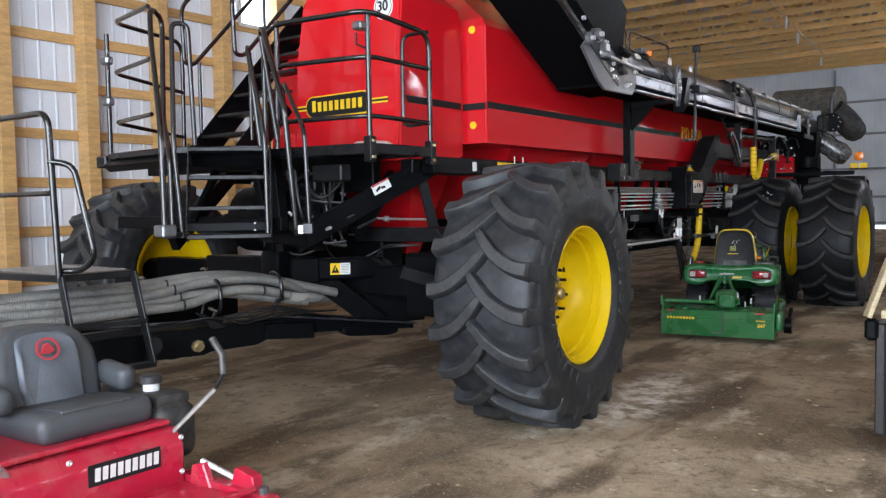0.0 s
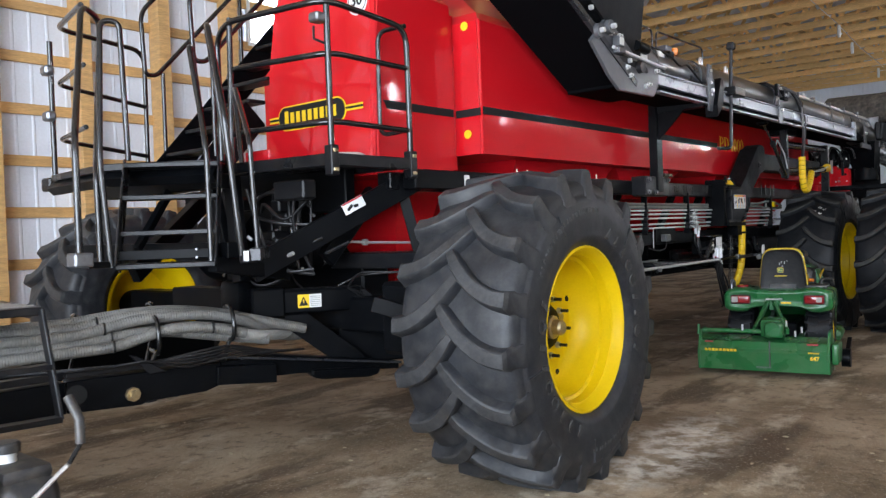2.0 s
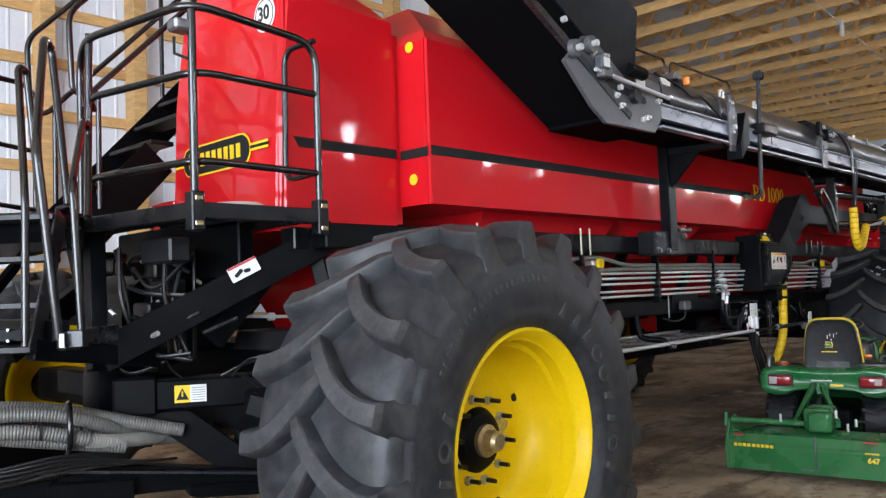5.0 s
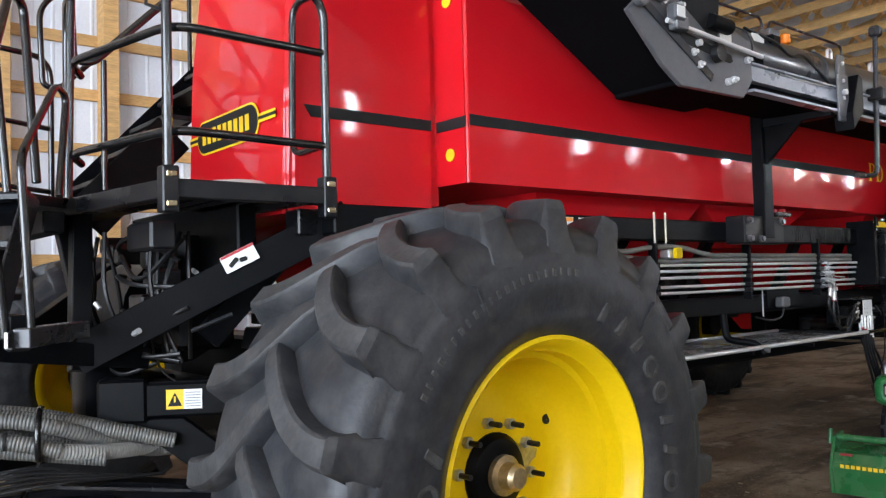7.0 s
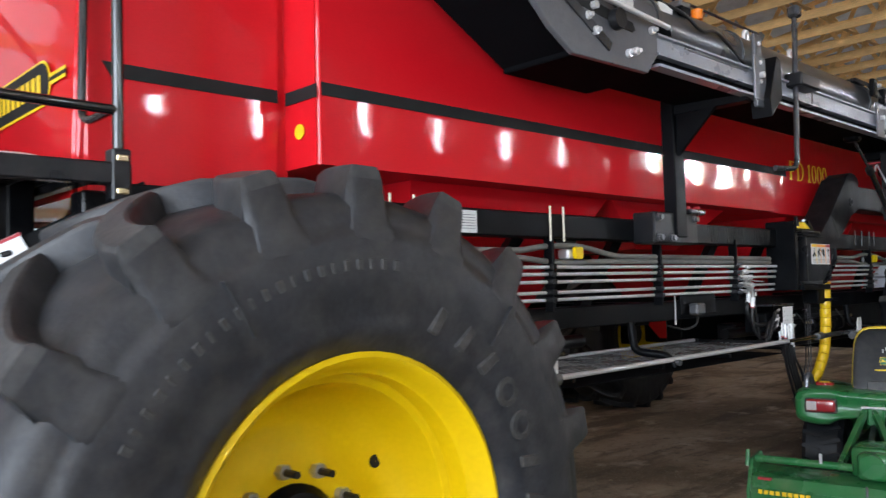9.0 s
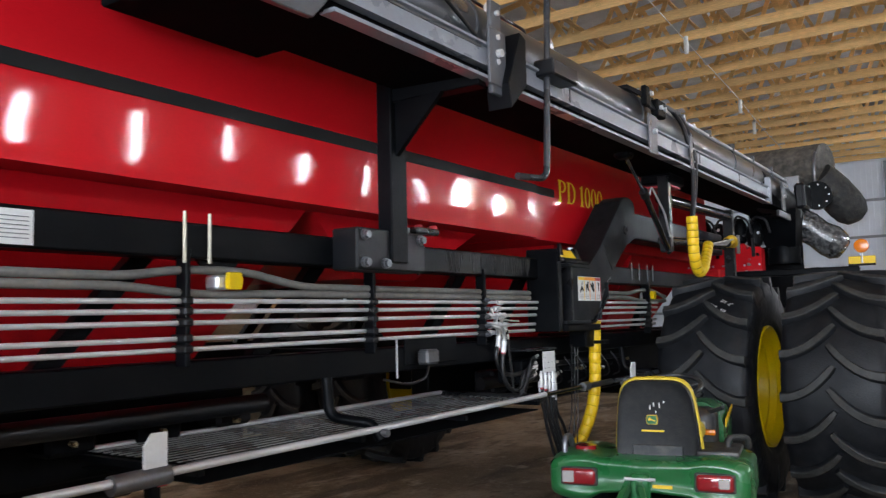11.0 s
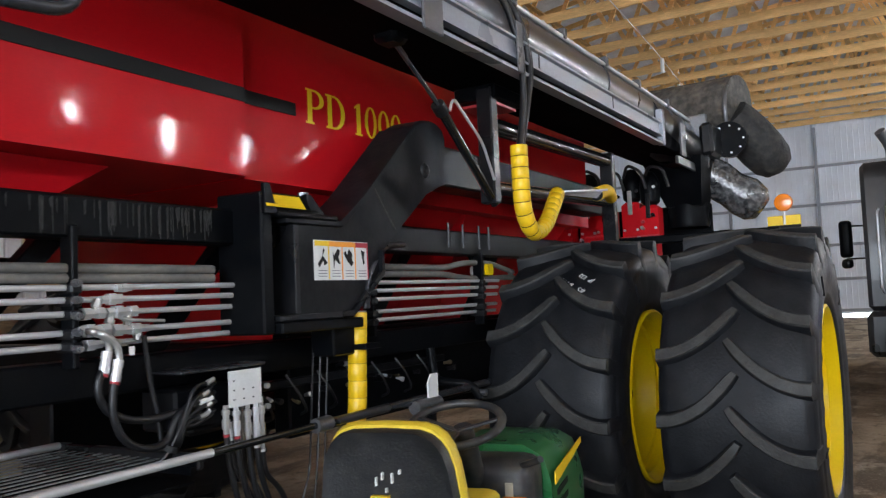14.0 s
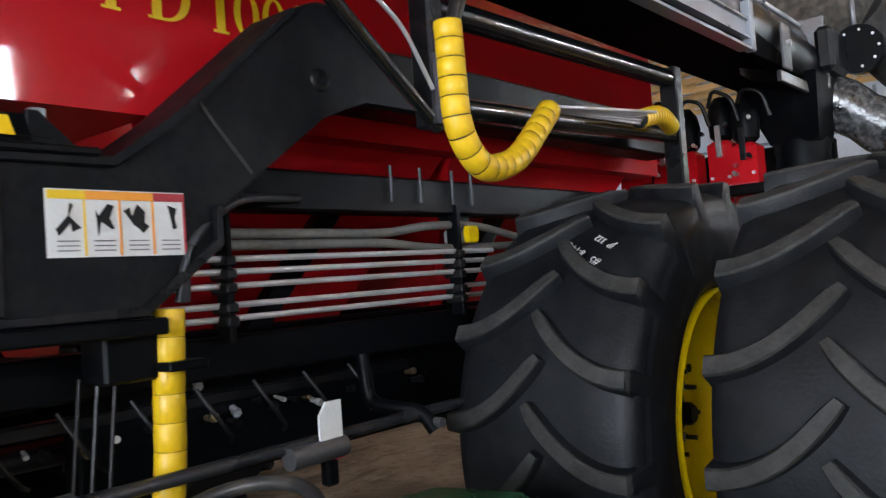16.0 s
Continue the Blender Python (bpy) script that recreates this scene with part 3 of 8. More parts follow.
def serif_letter(kind, y, z, w, h, x):
    """A gold capital or figure with thick and thin strokes and slab serifs."""
    t, f = 0.034, 0.010
    if kind == "0":
        bm = arc_band((y + w / 2, z + h / 2), (w / 2, h / 2), (w / 2 - 0.026, h / 2 - 0.010), 0, 2 * math.pi, x, 32)
    else:
        stem = y + (0.014 if kind != "1" else w / 2 - t / 2)
        bm = box((x, stem, z + f), (x + 0.001, stem + t, z + h - f))
        box((x, stem - 0.014, z), (x + 0.001, stem + t + 0.014, z + f), 0, bm)
        if kind == "1":
            prism([(stem + t, z + h - f), (stem + t, z + h), (stem + t - 0.012, z + h), (stem - 0.018, z + h - 0.024), (stem - 0.018, z + h - 0.032), (stem, z + h - 0.026), (stem, z + h - f)], "x", x, x + 0.001, 0, bm)
        else:
            box((x, stem - 0.014, z + h - f), (x + 0.001, stem + t + 0.014, z + h), 0, bm)
            low = z if kind == "D" else z + h * 0.44
            r = (z + h - low) / 2
            e = stem + t + 0.014
            more = arc_band((e, low + r), (y + w - e, r), (y + w - e - 0.032, r - f), -math.pi / 2, math.pi / 2, x)
            me = bpy.data.meshes.new("stroke")
            more.to_mesh(me)
            more.free()
            bm.from_mesh(me)
            if kind == "P":
                box((x, stem + t, low), (x + 0.001, e, low + f), 0, bm)
    return part("letter", bm, "ytag", rear_tank, "gold serif letter", 0)


for kind, y, w in (("P", 11.310, 0.138), ("D", 11.463, 0.153), ("1", 11.694, 0.077), ("0", 11.788, 0.107), ("0", 11.909, 0.107), ("0", 12.030, 0.107)):
    serif_letter(kind, y, 2.472, w, 0.169, XR2 + 0.003)


# hopper bottoms under the tanks
for y0, y1 in ((6.95, 8.7), (8.75, 10.3), (11.45, 13.0), (13.05, 14.8)):
    low, hw = (1.84, 1.05) if 8 < y0 < 9 else (1.0, 0.45)
    part("hopper", loft([ring(CX - hw, CX + hw, y0 + 0.5, y1 - 0.5, low), ring(CX - 1.2, CX + 1.2, y0, y1, 2.158)]), "red", cart, "red hopper bottom", 0)

# chassis
for sx in (1, -1):
    xo = CX + sx * (-4.05 - CX)
    part("side_rail", box((min(xo, xo - sx * 0.12), 5.35, 1.86), (max(xo, xo - sx * 0.12), 15.2, 2.0), 0.008), "black", cart, "", 30)
    xo2 = CX + sx * (-4.12 - CX)
    part("lower_rail", box((min(xo2, xo2 - sx * 0.12), 6.3, 1.33), (max(xo2, xo2 - sx * 0.12), 14.6, 1.46), 0.008), "black", cart, "", 30)
    for y in (6.5, 7.3, 8.3, 9.6, 10.4, 11.8, 12.9):
        part("strut", beam((xo2 - sx * 0.15, y, 1.42), (xo2 - sx * 0.15, y + 0.45, 1.9), 0.06, 0.08), "black", cart, "", 0)
for y in (6.6, 9.0, 11.0, 13.4):
    part("cross_member", box((XL + 0.1, y - 0.08, 1.3), (XR - 0.12, y + 0.08, 1.46), 0.008), "black", cart, "", 30)


# wheels: tyre with raised chevron lugs, dished rim, hub
def tyre_mesh(R, W, rim, axle, tip, depth, flutes):
    """Carcass between the lugs: crowned floor, rounded shoulder with a lip, bulging sidewall with soft radial flutes."""
    h = W / 2
    g, f = h - tip, R - depth
    half = [(0, f), (tip * 0.5, f - 0.003), (tip * 0.85, f - 0.012), (tip - 0.01, f - 0.028), (tip + g * 0.25, f - 0.055), (tip + g * 0.43, f - 0.088),
            (tip + g * 0.48, f - 0.104), (tip + g * 0.70, f - 0.112), (tip + g * 0.83, f - 0.138), (h - 0.003, f - 0.19), (h, rim + (R - rim) * 0.42),
            (h - 0.010, rim + 0.14), (h - 0.020, rim + 0.095), (h - 0.018, rim + 0.082), (h - 0.03, rim + 0.06), (h - 0.05, rim + 0.03), (h - 0.10, rim)]
    bm = lathe([(-a, r) for a, r in reversed(half[1:])] + half, flutes * 6)
    for v in bm.verts:
        r = math.hypot(v.co.y, v.co.z)
        k = max(0.0, min((r - rim - 0.10) / 0.08, (f - 0.118 - r) / 0.03, 1.0))
        v.co.x -= math.copysign(0.0045 * k * math.cos(flutes * math.atan2(v.co.z, -v.co.y) + 0.6), v.co.x)
    # the tyre stands flat on the ground and bulges there
    for v in bm.verts:
        if v.co.z < -axle + 0.12:
            k = min(1.0, (-axle + 0.12 - v.co.z) / 0.2)
            v.co.x *= 1 + 0.07 * k
            v.co.z = max(v.co.z, -axle)
    return bm


def lug_mesh(R, W, side, tip, depth, drop, w0, w1, flare, head):
    """One raised bar, curved from the tread's middle to its shoulder, which flares as it runs down into the sidewall."""
    h, N = W / 2, 13
    g, f = h - tip, R - depth
    path = [(-head + (tip + head) * i / N, drop * (1 - i / N) ** 2.1) for i in range(N + 1)]
    bm, rows = bmesh.new(), []

    def station(pts, rr):
        rows.append([bm.verts.new((side * a, -r * math.cos(c / R), r * math.sin(c / R))) for (a, c), r in zip(pts, rr)])

    for i, (a, c) in enumerate(path):
        s = i / N
        p, q = path[max(i - 1, 0)], path[min(i + 1, N)]
        ta, tc = q[0] - p[0], q[1] - p[1]
        L = math.hypot(ta, tc)
        na, nc = -tc / L, ta / L
        if i == N:
            na, nc = 0.0, 1.0
        w = (w0 + (w1 - w0) * s) * (0.70 if i == 0 else 0.94 if i == 1 else 1.0)
        top = R - 0.003 - 0.016 * s * s - (0.010 if i == 0 else 0)
        low = f - 0.012 - 0.025 * s * s
        wide = 1.30 + 0.30 * s * s
        offs = (wide, 1.10, 0.84, -0.84, -1.10, -wide * 1.08)
        station([(a + na * w * k, c + nc * w * k) for k in offs], (low, top - 0.009, top, top, top - 0.009, low))
    ends = ((0.20, R - 0.052, 1.08, 1.62), (0.42, f - 0.052, 1.28, 1.55), (0.66, f - 0.096, 1.62, 1.5), (0.80, f - 0.122, 1.95, 1.35), (0.74, f - 0.150, 1.9, 1.3))
    for da, r, k1, wide in ends:
        w = w1 * (1 + (k1 - 1) * flare)
        a = tip + g * da
        station([(a - ((0.012 if da < 0.3 else 0.03) if abs(k) > 1.2 else 0.004 if abs(k) > 1.0 else 0), w * k) for k in (wide, 1.12, 0.84, -0.84, -1.12, -wide)], [r - ((0.06 if da < 0.3 else 0.03) if abs(k) > 1.2 else 0) for k in (wide, 1.12, 0.84, -0.84, -1.12, -wide)])
    for n, (A, B) in enumerate(zip(rows, rows[1:])):
        for q in range(5):
            fc = bm.faces.new((A[q], A[q + 1], B[q + 1], B[q]))
            fc.material_index = 1 if q in (1, 2, 3) and n < N + 1 else 0
    bm.faces.new(rows[0])
    return bm


def rim_mesh(rim, off, depth, W):
    """A dished steel rim: flange, barrel with a step, disc at that depth inside the outer flange."""
    h = W / 2
    o = h - off
    prof = [(o - 0.02, rim + 0.02), (o + 0.005, rim + 0.022), (o + 0.012, rim + 0.008), (o, rim - 0.006), (o - 0.05, rim - 0.018), (o - 0.06, rim - 0.034), (o - 0.12, rim - 0.040), (o - 0.13, rim - 0.062), (o - 0.17, rim - 0.068),
            (o - depth + 0.05, rim - 0.085), (o - depth, rim - 0.13), (o - depth - 0.012, 0.30), (o - depth + 0.01, 0.24), (o - depth + 0.01, 0.12),
            (o - depth - 0.02, 0.12), (o - depth - 0.02, 0.24), (o - depth - 0.04, rim - 0.10), (-o + 0.05, rim - 0.06), (-o, rim - 0.01), (-o - 0.01, rim + 0.02), (-o + 0.02, rim + 0.025)]
    return lathe(prof, 56)


def make_wheel(centre, R, W, rim, side, steer, mats, phase, depth, brass=False, off=0.09):
    """side +1: its outer face points to +x."""
    m = Matrix.Translation(centre) @ pose(0, 0, 0, 0, 0, steer)
    inv = world_of(cart).inverted()
    h = W / 2
    key = (R, W, mats)
    if key not in TYRES:
        thin = mats != "rubber"
        count, shape = (18, (0.365, 0.056, 0.25, 0.024, 0.032, 0.5, 0.02)) if thin else (19, (0.372, 0.072, 0.285, 0.031, 0.045, 0.8, 0.045))
        TYRES[key] = (finish(tyre_mesh(R, W, rim, centre[2], shape[0], shape[1], count), "tyre", mats, 70), finish(rim_mesh(rim, off, depth, W), "rim", "yellow", 50),
                      [finish(lug_mesh(R, W, s, *shape), "lug", [mats, "lug_rear" if thin else "lug"], 40) for s in (1, -1)], count, math.degrees(shape[2] / R))
    t_me, r_me, lugs, count, head = TYRES[key]
    wheel = part("wheel", t_me, None, cart, "black agricultural tyre with raised chevron lugs on a yellow rim", 0, inv @ (m if side > 0 else m @ Matrix.Diagonal((-1, 1, 1, 1))))
    ident = Matrix.Identity(4)
    part("rim", r_me, None, wheel, "deep-dished yellow steel rim", 0, ident)
    for j, me in enumerate(lugs):
        for k in range(count):
            part("lug", me, None, wheel, "", 0, pose(0, 0, 0, head - phase - (k + 0.5 * j) * 360 / count, 0, 0))
    # raised sidewall print, as plain bars and rings, and rows of small marks
    for start in (68, 248) if mats == "rubber" else ():
        for k in range(9):
            m = pose(0, 0, 0, start - 10.8 * k - 90, 0, 0) @ Matrix.Translation((0, 0, 0.612))
            if k in (3, 4, 7):
                bm = lathe([(h - 0.03, 0.042), (h - 0.0075, 0.042), (h - 0.0065, 0.034), (h - 0.0075, 0.026), (h - 0.03, 0.026)], 18)
            else:
                bm = prism([(-0.028, -0.036), (0.004, -0.040), (0.026, 0.032), (-0.006, 0.040)], "x", h - 0.03, h - 0.006, 0.004)
            part("sidewall_mark", bm, "mark", wheel, "", 30, m)
        for k in range(22):
            part("small_mark", box((h - 0.03, -0.009, -0.013), (h - 0.001, 0.009 - 0.004 * (k % 3), 0.013), 0.002), "mark", wheel, "", 0, pose(0, 0, 0, start + 16 + 3.1 * k, 0, 0) @ Matrix.Translation((0, -0.715, 0)) @ pose(0, 0, 0, 90, 0, 0))
    for k in range(5):
        part("mould_rib", box((h - 0.02, -0.002, rim + 0.17), (h + 0.0015, 0.002, R - 0.19), 0.0008), mats, wheel, "", 0, pose(0, 0, 0, 31 + 72 * k, 0, 0))
    o = h - off - depth
    part("hub", lathe([(o - 0.3, 0.001), (o - 0.3, 0.145), (o + 0.02, 0.145), (o + 0.045, 0.125), (o + 0.055, 0.09), (o + 0.05, 0.001)], 28), "black", wheel, "black hub", 35, ident)
    part("hub_cap", lathe([(o + 0.05, 0.072), (o + 0.075, 0.072), (o + 0.08, 0.05), (o + 0.125, 0.048), (o + 0.14, 0.036), (o + 0.14, 0.001)], 24), "brass" if brass else "black", wheel, "brass-coloured hub cap" if brass else "", 35, ident)
    if brass:
        part("bare_patch", prism([(0.10, 0.04), (0.12, 0.07), (0.145, 0.085), (0.155, 0.10), (0.18, 0.085), (0.205, 0.09), (0.215, 0.06), (0.235, 0.05), (0.225, 0.02), (0.20, 0.01), (0.18, -0.012), (0.14, -0.005)], "x", o + 0.009, o + 0.0115), "bare", wheel, "bare grey patch in the paint", 0, ident)
        part("bare_patch", prism([(0.17, -0.03), (0.20, -0.022), (0.24, -0.035), (0.22, -0.05), (0.19, -0.045)], "x", o + 0.009, o + 0.0115), "bare", wheel, "", 0, ident)
    for k in range(10):
        a = k * 2 * math.pi / 10 + 0.49
        y, z = 0.185 * math.cos(a), 0.185 * math.sin(a)
        part("wheel_stud", tube([(o + 0.035, y, z), (o + 0.085, y, z)], 0.0105, 8), "rubhose", wheel, "", 35, ident)
        part("wheel_nut", tube([(o, y, z), (o + 0.034, y, z)], 0.021, 6), "nickel", wheel, "", 35, ident)
    # hand holes as flat black discs: the dark inside is painted, not cut
    for k in range(4):
        a = k * math.pi / 2 + 0.46
        part("hand_hole", lathe([(o + 0.002, 0.001), (o + 0.002, 0.020), (o - 0.004, 0.020)], 14), "ink", wheel, "", 35, Matrix.Translation((0.0, 0.342 * math.cos(a), 0.342 * math.sin(a))))
    return wheel


TYRES = {}
FW = ((-3.07, 5.345, 0.93), 0.98, 0.84, 0.482)
make_wheel(FW[0], FW[1], FW[2], FW[3], 1, STEER, "rubber", 13, 0.30, True, 0.065)
make_wheel((2 * CX - FW[0][0], FW[0][1], FW[0][2]), FW[1], FW[2], FW[3], -1, STEER, "rubber", 17, 0.30, False, 0.065)
for xc, turn in ((-2.56, 24), (-3.55, 11)):
    make_wheel((xc, 13.4, 0.95), 0.99, 0.78, 0.51, 1, 0, "rubber_rear", turn, 0.3, False, 0.04)
    make_wheel((2 * CX - xc, 13.4, 0.95), 0.99, 0.78, 0.51, -1, 0, "rubber_rear", turn, 0.3, False, 0.04)
part("axle_housing", box((-6.2, 5.45, 0.95), (-4.72, 5.75, 1.34), 0.02), "black", cart, "", 30)
part("front_axle", box((CX - 2.1, 5.12, 0.85), (CX + 2.1, 5.36, 1.1), 0.02), "black", cart, "", 30)
part("rear_axle", box((CX - 1.5, 13.28, 0.85), (CX + 1.5, 13.52, 1.1), 0.02), "black", cart, "", 30)

# chalk writing on the inner rear tyre's tread
for body, up, run, size in (("#5", 0.0, 0.0, 0.05), ("8-14-24", 0.0, 0.10, 0.042), ("JP  332", 0.085, 0.02, 0.040)):
    me = text_mesh(body, size, -0.0006)
    me.materials.append(M["white"])
    A = math.radians(47)
    nrm, tan = Vector((0, -math.cos(A), math.sin(A))), Vector((0, math.sin(A), math.cos(A)))
    xa = (Vector((-0.82, 0, 0)) + tan * 0.57).normalized()
    ya = nrm.cross(xa)
    org = Vector((-3.37, 13.4, 0.95)) + nrm * 0.951 - tan * 0.04 + xa * run - ya * up
    mtx = Matrix.Translation(org) @ Matrix((xa, ya, nrm)).transposed().to_4x4()
    part("chalk_writing", me, None, cart, "white chalk writing", 0, world_of(cart).inverted() @ mtx)


I4 = Matrix.Identity(4)
# ---- front of the cart: tongue, hoses, platforms, ladders, rails ----
def pipe(pts, r=0.019, bend=0.09, label="", material="rail", name="rail", parent=None):
    return part(name, tube(pts, r, 10, None, bend), material, parent or cart, label, 60)


def slab(poly, z0, z1, material="black", name="deck", label="", bevel=0.006):
    return part(name, prism(poly, "z", z0, z1, bevel), material, cart, label, 20)


# side platform with a grating
deck = slab([(-5.0, 4.42), (-4.07, 4.55), (-4.03, 4.6), (-4.03, 5.36), (-4.09, 5.36), (-4.09, 4.62), (-4.97, 4.5)], 1.99, 2.07, "satin", "platform", "black side platform with grating deck")
part("deck_edge", box((-5.0, 5.18, 1.99), (-4.09, 5.23, 2.07), 0.005), "satin", deck, "", 0)
for k in range(15):
    x = -4.94 + 0.058 * k
    part("grating_bar", box((x, 4.5 + (x + 5.0) * 0.13, 2.03), (x + 0.012, 5.18, 2.06)), "satin", deck, "", 0)
for k in range(6):
    y = 4.66 + 0.1 * k
    part("grating_bar", box((-4.97, y, 2.018), (-4.09, y + 0.01, 2.045)), "satin", deck, "", 0)
PA, PB, PC = (-4.05, 4.57), (-4.06, 5.32), (-4.86, 4.40)
for n, (x, y) in (("a", PA), ("b", PB)):
    post = part("rail_socket", box((x - 0.035, y - 0.035, 1.93), (x + 0.035, y + 0.035, 2.12), 0.006), "satin", deck, "", 0)
    for z in (1.965, 2.085):
        part("clamp_bolt", box((x + 0.036, y - 0.022, z - 0.012), (x + 0.044, y + 0.022, z + 0.012), 0.004), "brass", deck, "", 0)
pipe([(*PA, 2.05), (*PA, 3.0)], 0.021)
pipe([(*PB, 2.05), (*PB, 2.98), (-4.06, 4.57, 3.04), (-4.86, 4.40, 3.02), (-5.05, 4.45, 2.95), (-5.05, 4.45, 2.1)], 0.021, 0.14, "charcoal tubular handrail")
for z in (2.265, 2.70):
    pipe([(-4.06, 5.32, z), (-4.06, 4.60, z + 0.01), (-4.84, 4.41, z), (-5.0, 4.5, z - 0.02)], 0.019, 0.12)
pipe([(*PC, 2.06), (-4.86, 4.42, 3.05)], 0.02)
pipe([(-4.07, 5.32, 3.0), (-4.32, 5.30, 3.0), (-4.31, 5.28, 2.25), (-4.08, 5.31, 2.27)], 0.017, 0.09)
# work lamp on the corner post, and a lamp dish on the deck
wl = part("work_lamp", box((-4.13, 4.48, 2.89), (-4.04, 4.58, 2.95), 0.012), "grey", cart, "small grey work lamp", 30)
part("lamp_bracket", tube([(-4.11, 4.51, 2.87), (-4.11, 4.51, 2.79), (-4.06, 4.56, 2.76)], 0.008, 8), "satin", wl)
part("lid", lathe([(0, 0.001), (0.045, 0.06), (0.055, 0.13), (0.02, 0.19), (0, 0.19)], 28), "white", cart, "round pale lid lying on the platform", 40, world_of(cart).inverted() @ pose(-4.45, 5.05, 2.07, 0, -90, 0))

# landing, its kick plate and guard rails
landing = slab([(-6.28, 3.82), (-5.33, 3.72), (-4.72, 4.14), (-4.98, 4.42), (-5.0, 4.78), (-6.34, 4.78)], 2.02, 2.07, "satin", "landing", "black steel landing")
part("landing_frame", tube([(-6.3, 3.84, 1.97), (-5.34, 3.76, 1.97), (-4.74, 4.18, 1.97)], 0.05, 4), "black", landing, "", 0)
part("landing_beam", box((-6.45, 4.3, 1.9), (-4.9, 4.4, 2.0), 0.006), "black", landing, "", 0)
part("hitch_lamp", box((-6.5, 3.84, 1.96), (-6.36, 3.94, 2.06), 0.012), "satin", landing, "", 0)
for z in (2.27, 2.68):
    pipe([(-6.47, 4.71, z), (-6.27, 3.89, z + 0.06), (-5.44, 3.68, z + 0.05)], 0.017, 0.12)
pipe([(-6.50, 4.73, 2.05), (-6.47, 4.72, 3.14), (-6.24, 3.89, 3.15), (-5.44, 3.68, 3.12)], 0.019, 0.14)
pipe([(-6.3, 3.86, 2.05), (-6.3, 3.86, 3.06)], 0.02)
for z in (2.78, 2.45):
    part("marker_lamp", box((-6.22, 3.74, z), (-6.12, 3.81, z + 0.07), 0.015), "grey", landing, "small grey lamp", 30)

# diagonal ladder down from the landing
A0, B0 = Vector((-4.90, 3.56, 0)), Vector((-4.50, 3.99, 0))
inw = Vector((-0.73, 0.68, 0))
ladder = slab([(A0 + inw * -0.02)[:2], (B0 + inw * -0.02)[:2], (B0 + inw * 0.22)[:2], (A0 + inw * 0.22)[:2]], 1.385, 1.42, "satin", "ladder", "black ladder with open treads")
for z, k in ((1.62, 0.10), (1.845, 0.17), (2.055, 0.24)):
    a, b = A0 + inw * k, B0 + inw * k
    part("tread", prism([(a)[:2], (b)[:2], (b + inw * 0.16)[:2], (a + inw * 0.16)[:2]], "z", z - 0.03, z, 0.004), "satin", ladder, "", 0)
for e in (A0, B0):
    part("stringer", beam(e + inw * 0.02 + Vector((0, 0, 1.39)), e + inw * 0.34 + Vector((0, 0, 2.06)), 0.012, 0.13), "tube", ladder, "", 0)
part("kick_plate", beam(A0 + inw * 0.06 + Vector((0, 0, 1.47)), B0 + inw * 0.06 + Vector((0, 0, 1.47)), 0.05, 0.06), "black", ladder, "", 0)
for x, y in ((-4.60, 3.925), (-4.545, 3.985)):
    for z in (1.445, 1.495):
        part("plate_bolt", tube([(x + 0.0, y, z), (x + 0.016, y - 0.014, z)], 0.008, 8), "grey", ladder, "", 30)
part("foot_socket", box((-4.72, 3.17, 1.42), (-4.61, 3.28, 1.50), 0.01), "grey", ladder, "grey rail foot", 0)
part("socket_arm", beam((-4.66, 3.24, 1.43), (-4.95, 3.54, 1.42), 0.06, 0.04), "satin", ladder, "", 0)
part("foot_socket", box((-4.31, 4.02, 1.40), (-4.22, 4.10, 1.48), 0.01), "satin", ladder, "", 0)
part("white_tag", box((-4.245, 4.010, 1.415), (-4.195, 4.013, 1.475)), "white", ladder, "white label", 0, None)
pipe([(-4.66, 3.22, 1.47), (-4.70, 3.24, 2.14), (-5.24, 3.56, 2.82), (-5.36, 3.64, 3.10), (-5.50, 3.84, 3.06), (-5.30, 3.68, 2.26), (-4.98, 3.50, 2.0), (-4.97, 3.50, 1.42)], 0.020, 0.10)
pipe([(-4.90, 3.53, 1.40), (-4.93, 3.50, 2.05), (-5.05, 3.60, 2.93), (-5.0, 3.70, 2.93), (-4.96, 3.70, 2.06)], 0.018, 0.07)
pipe([(-4.27, 4.02, 1.45), (-4.27, 3.93, 2.30), (-4.68, 4.12, 2.93), (-4.80, 4.20, 2.93), (-4.66, 4.22, 2.1)], 0.020, 0.10)
pipe([(-4.50, 3.96, 1.42), (-4.52, 3.97, 2.1), (-4.74, 4.02, 2.78), (-4.80, 4.08, 2.78), (-4.74, 4.12, 2.06)], 0.018, 0.07)
pipe([(-4.22, 4.10, 1.45), (-4.21, 4.06, 2.14), (-4.66, 4.30, 2.54), (-4.76, 4.37, 2.52), (-4.62, 4.3, 2.04)], 0.017, 0.08)
# stairs up to the tank top, with handrails
stairs = part("stairs", beam((-6.32, 4.70, 2.02), (-6.32, 6.2, 3.62), 0.012, 0.26), "black", cart, "black steel stairs up the tank", 0)
part("stringer", beam((-5.66, 4.70, 2.02), (-5.66, 5.22, 2.575), 0.012, 0.26), "black", stairs, "", 0)
for k in range(8):
    z, y = 2.28 + 0.205 * k, 4.78 + 0.192 * k
    part("tread", box((-6.31, y, z - 0.03), (-5.67, y + 0.17, z), 0.004), "satin", stairs, "", 0)
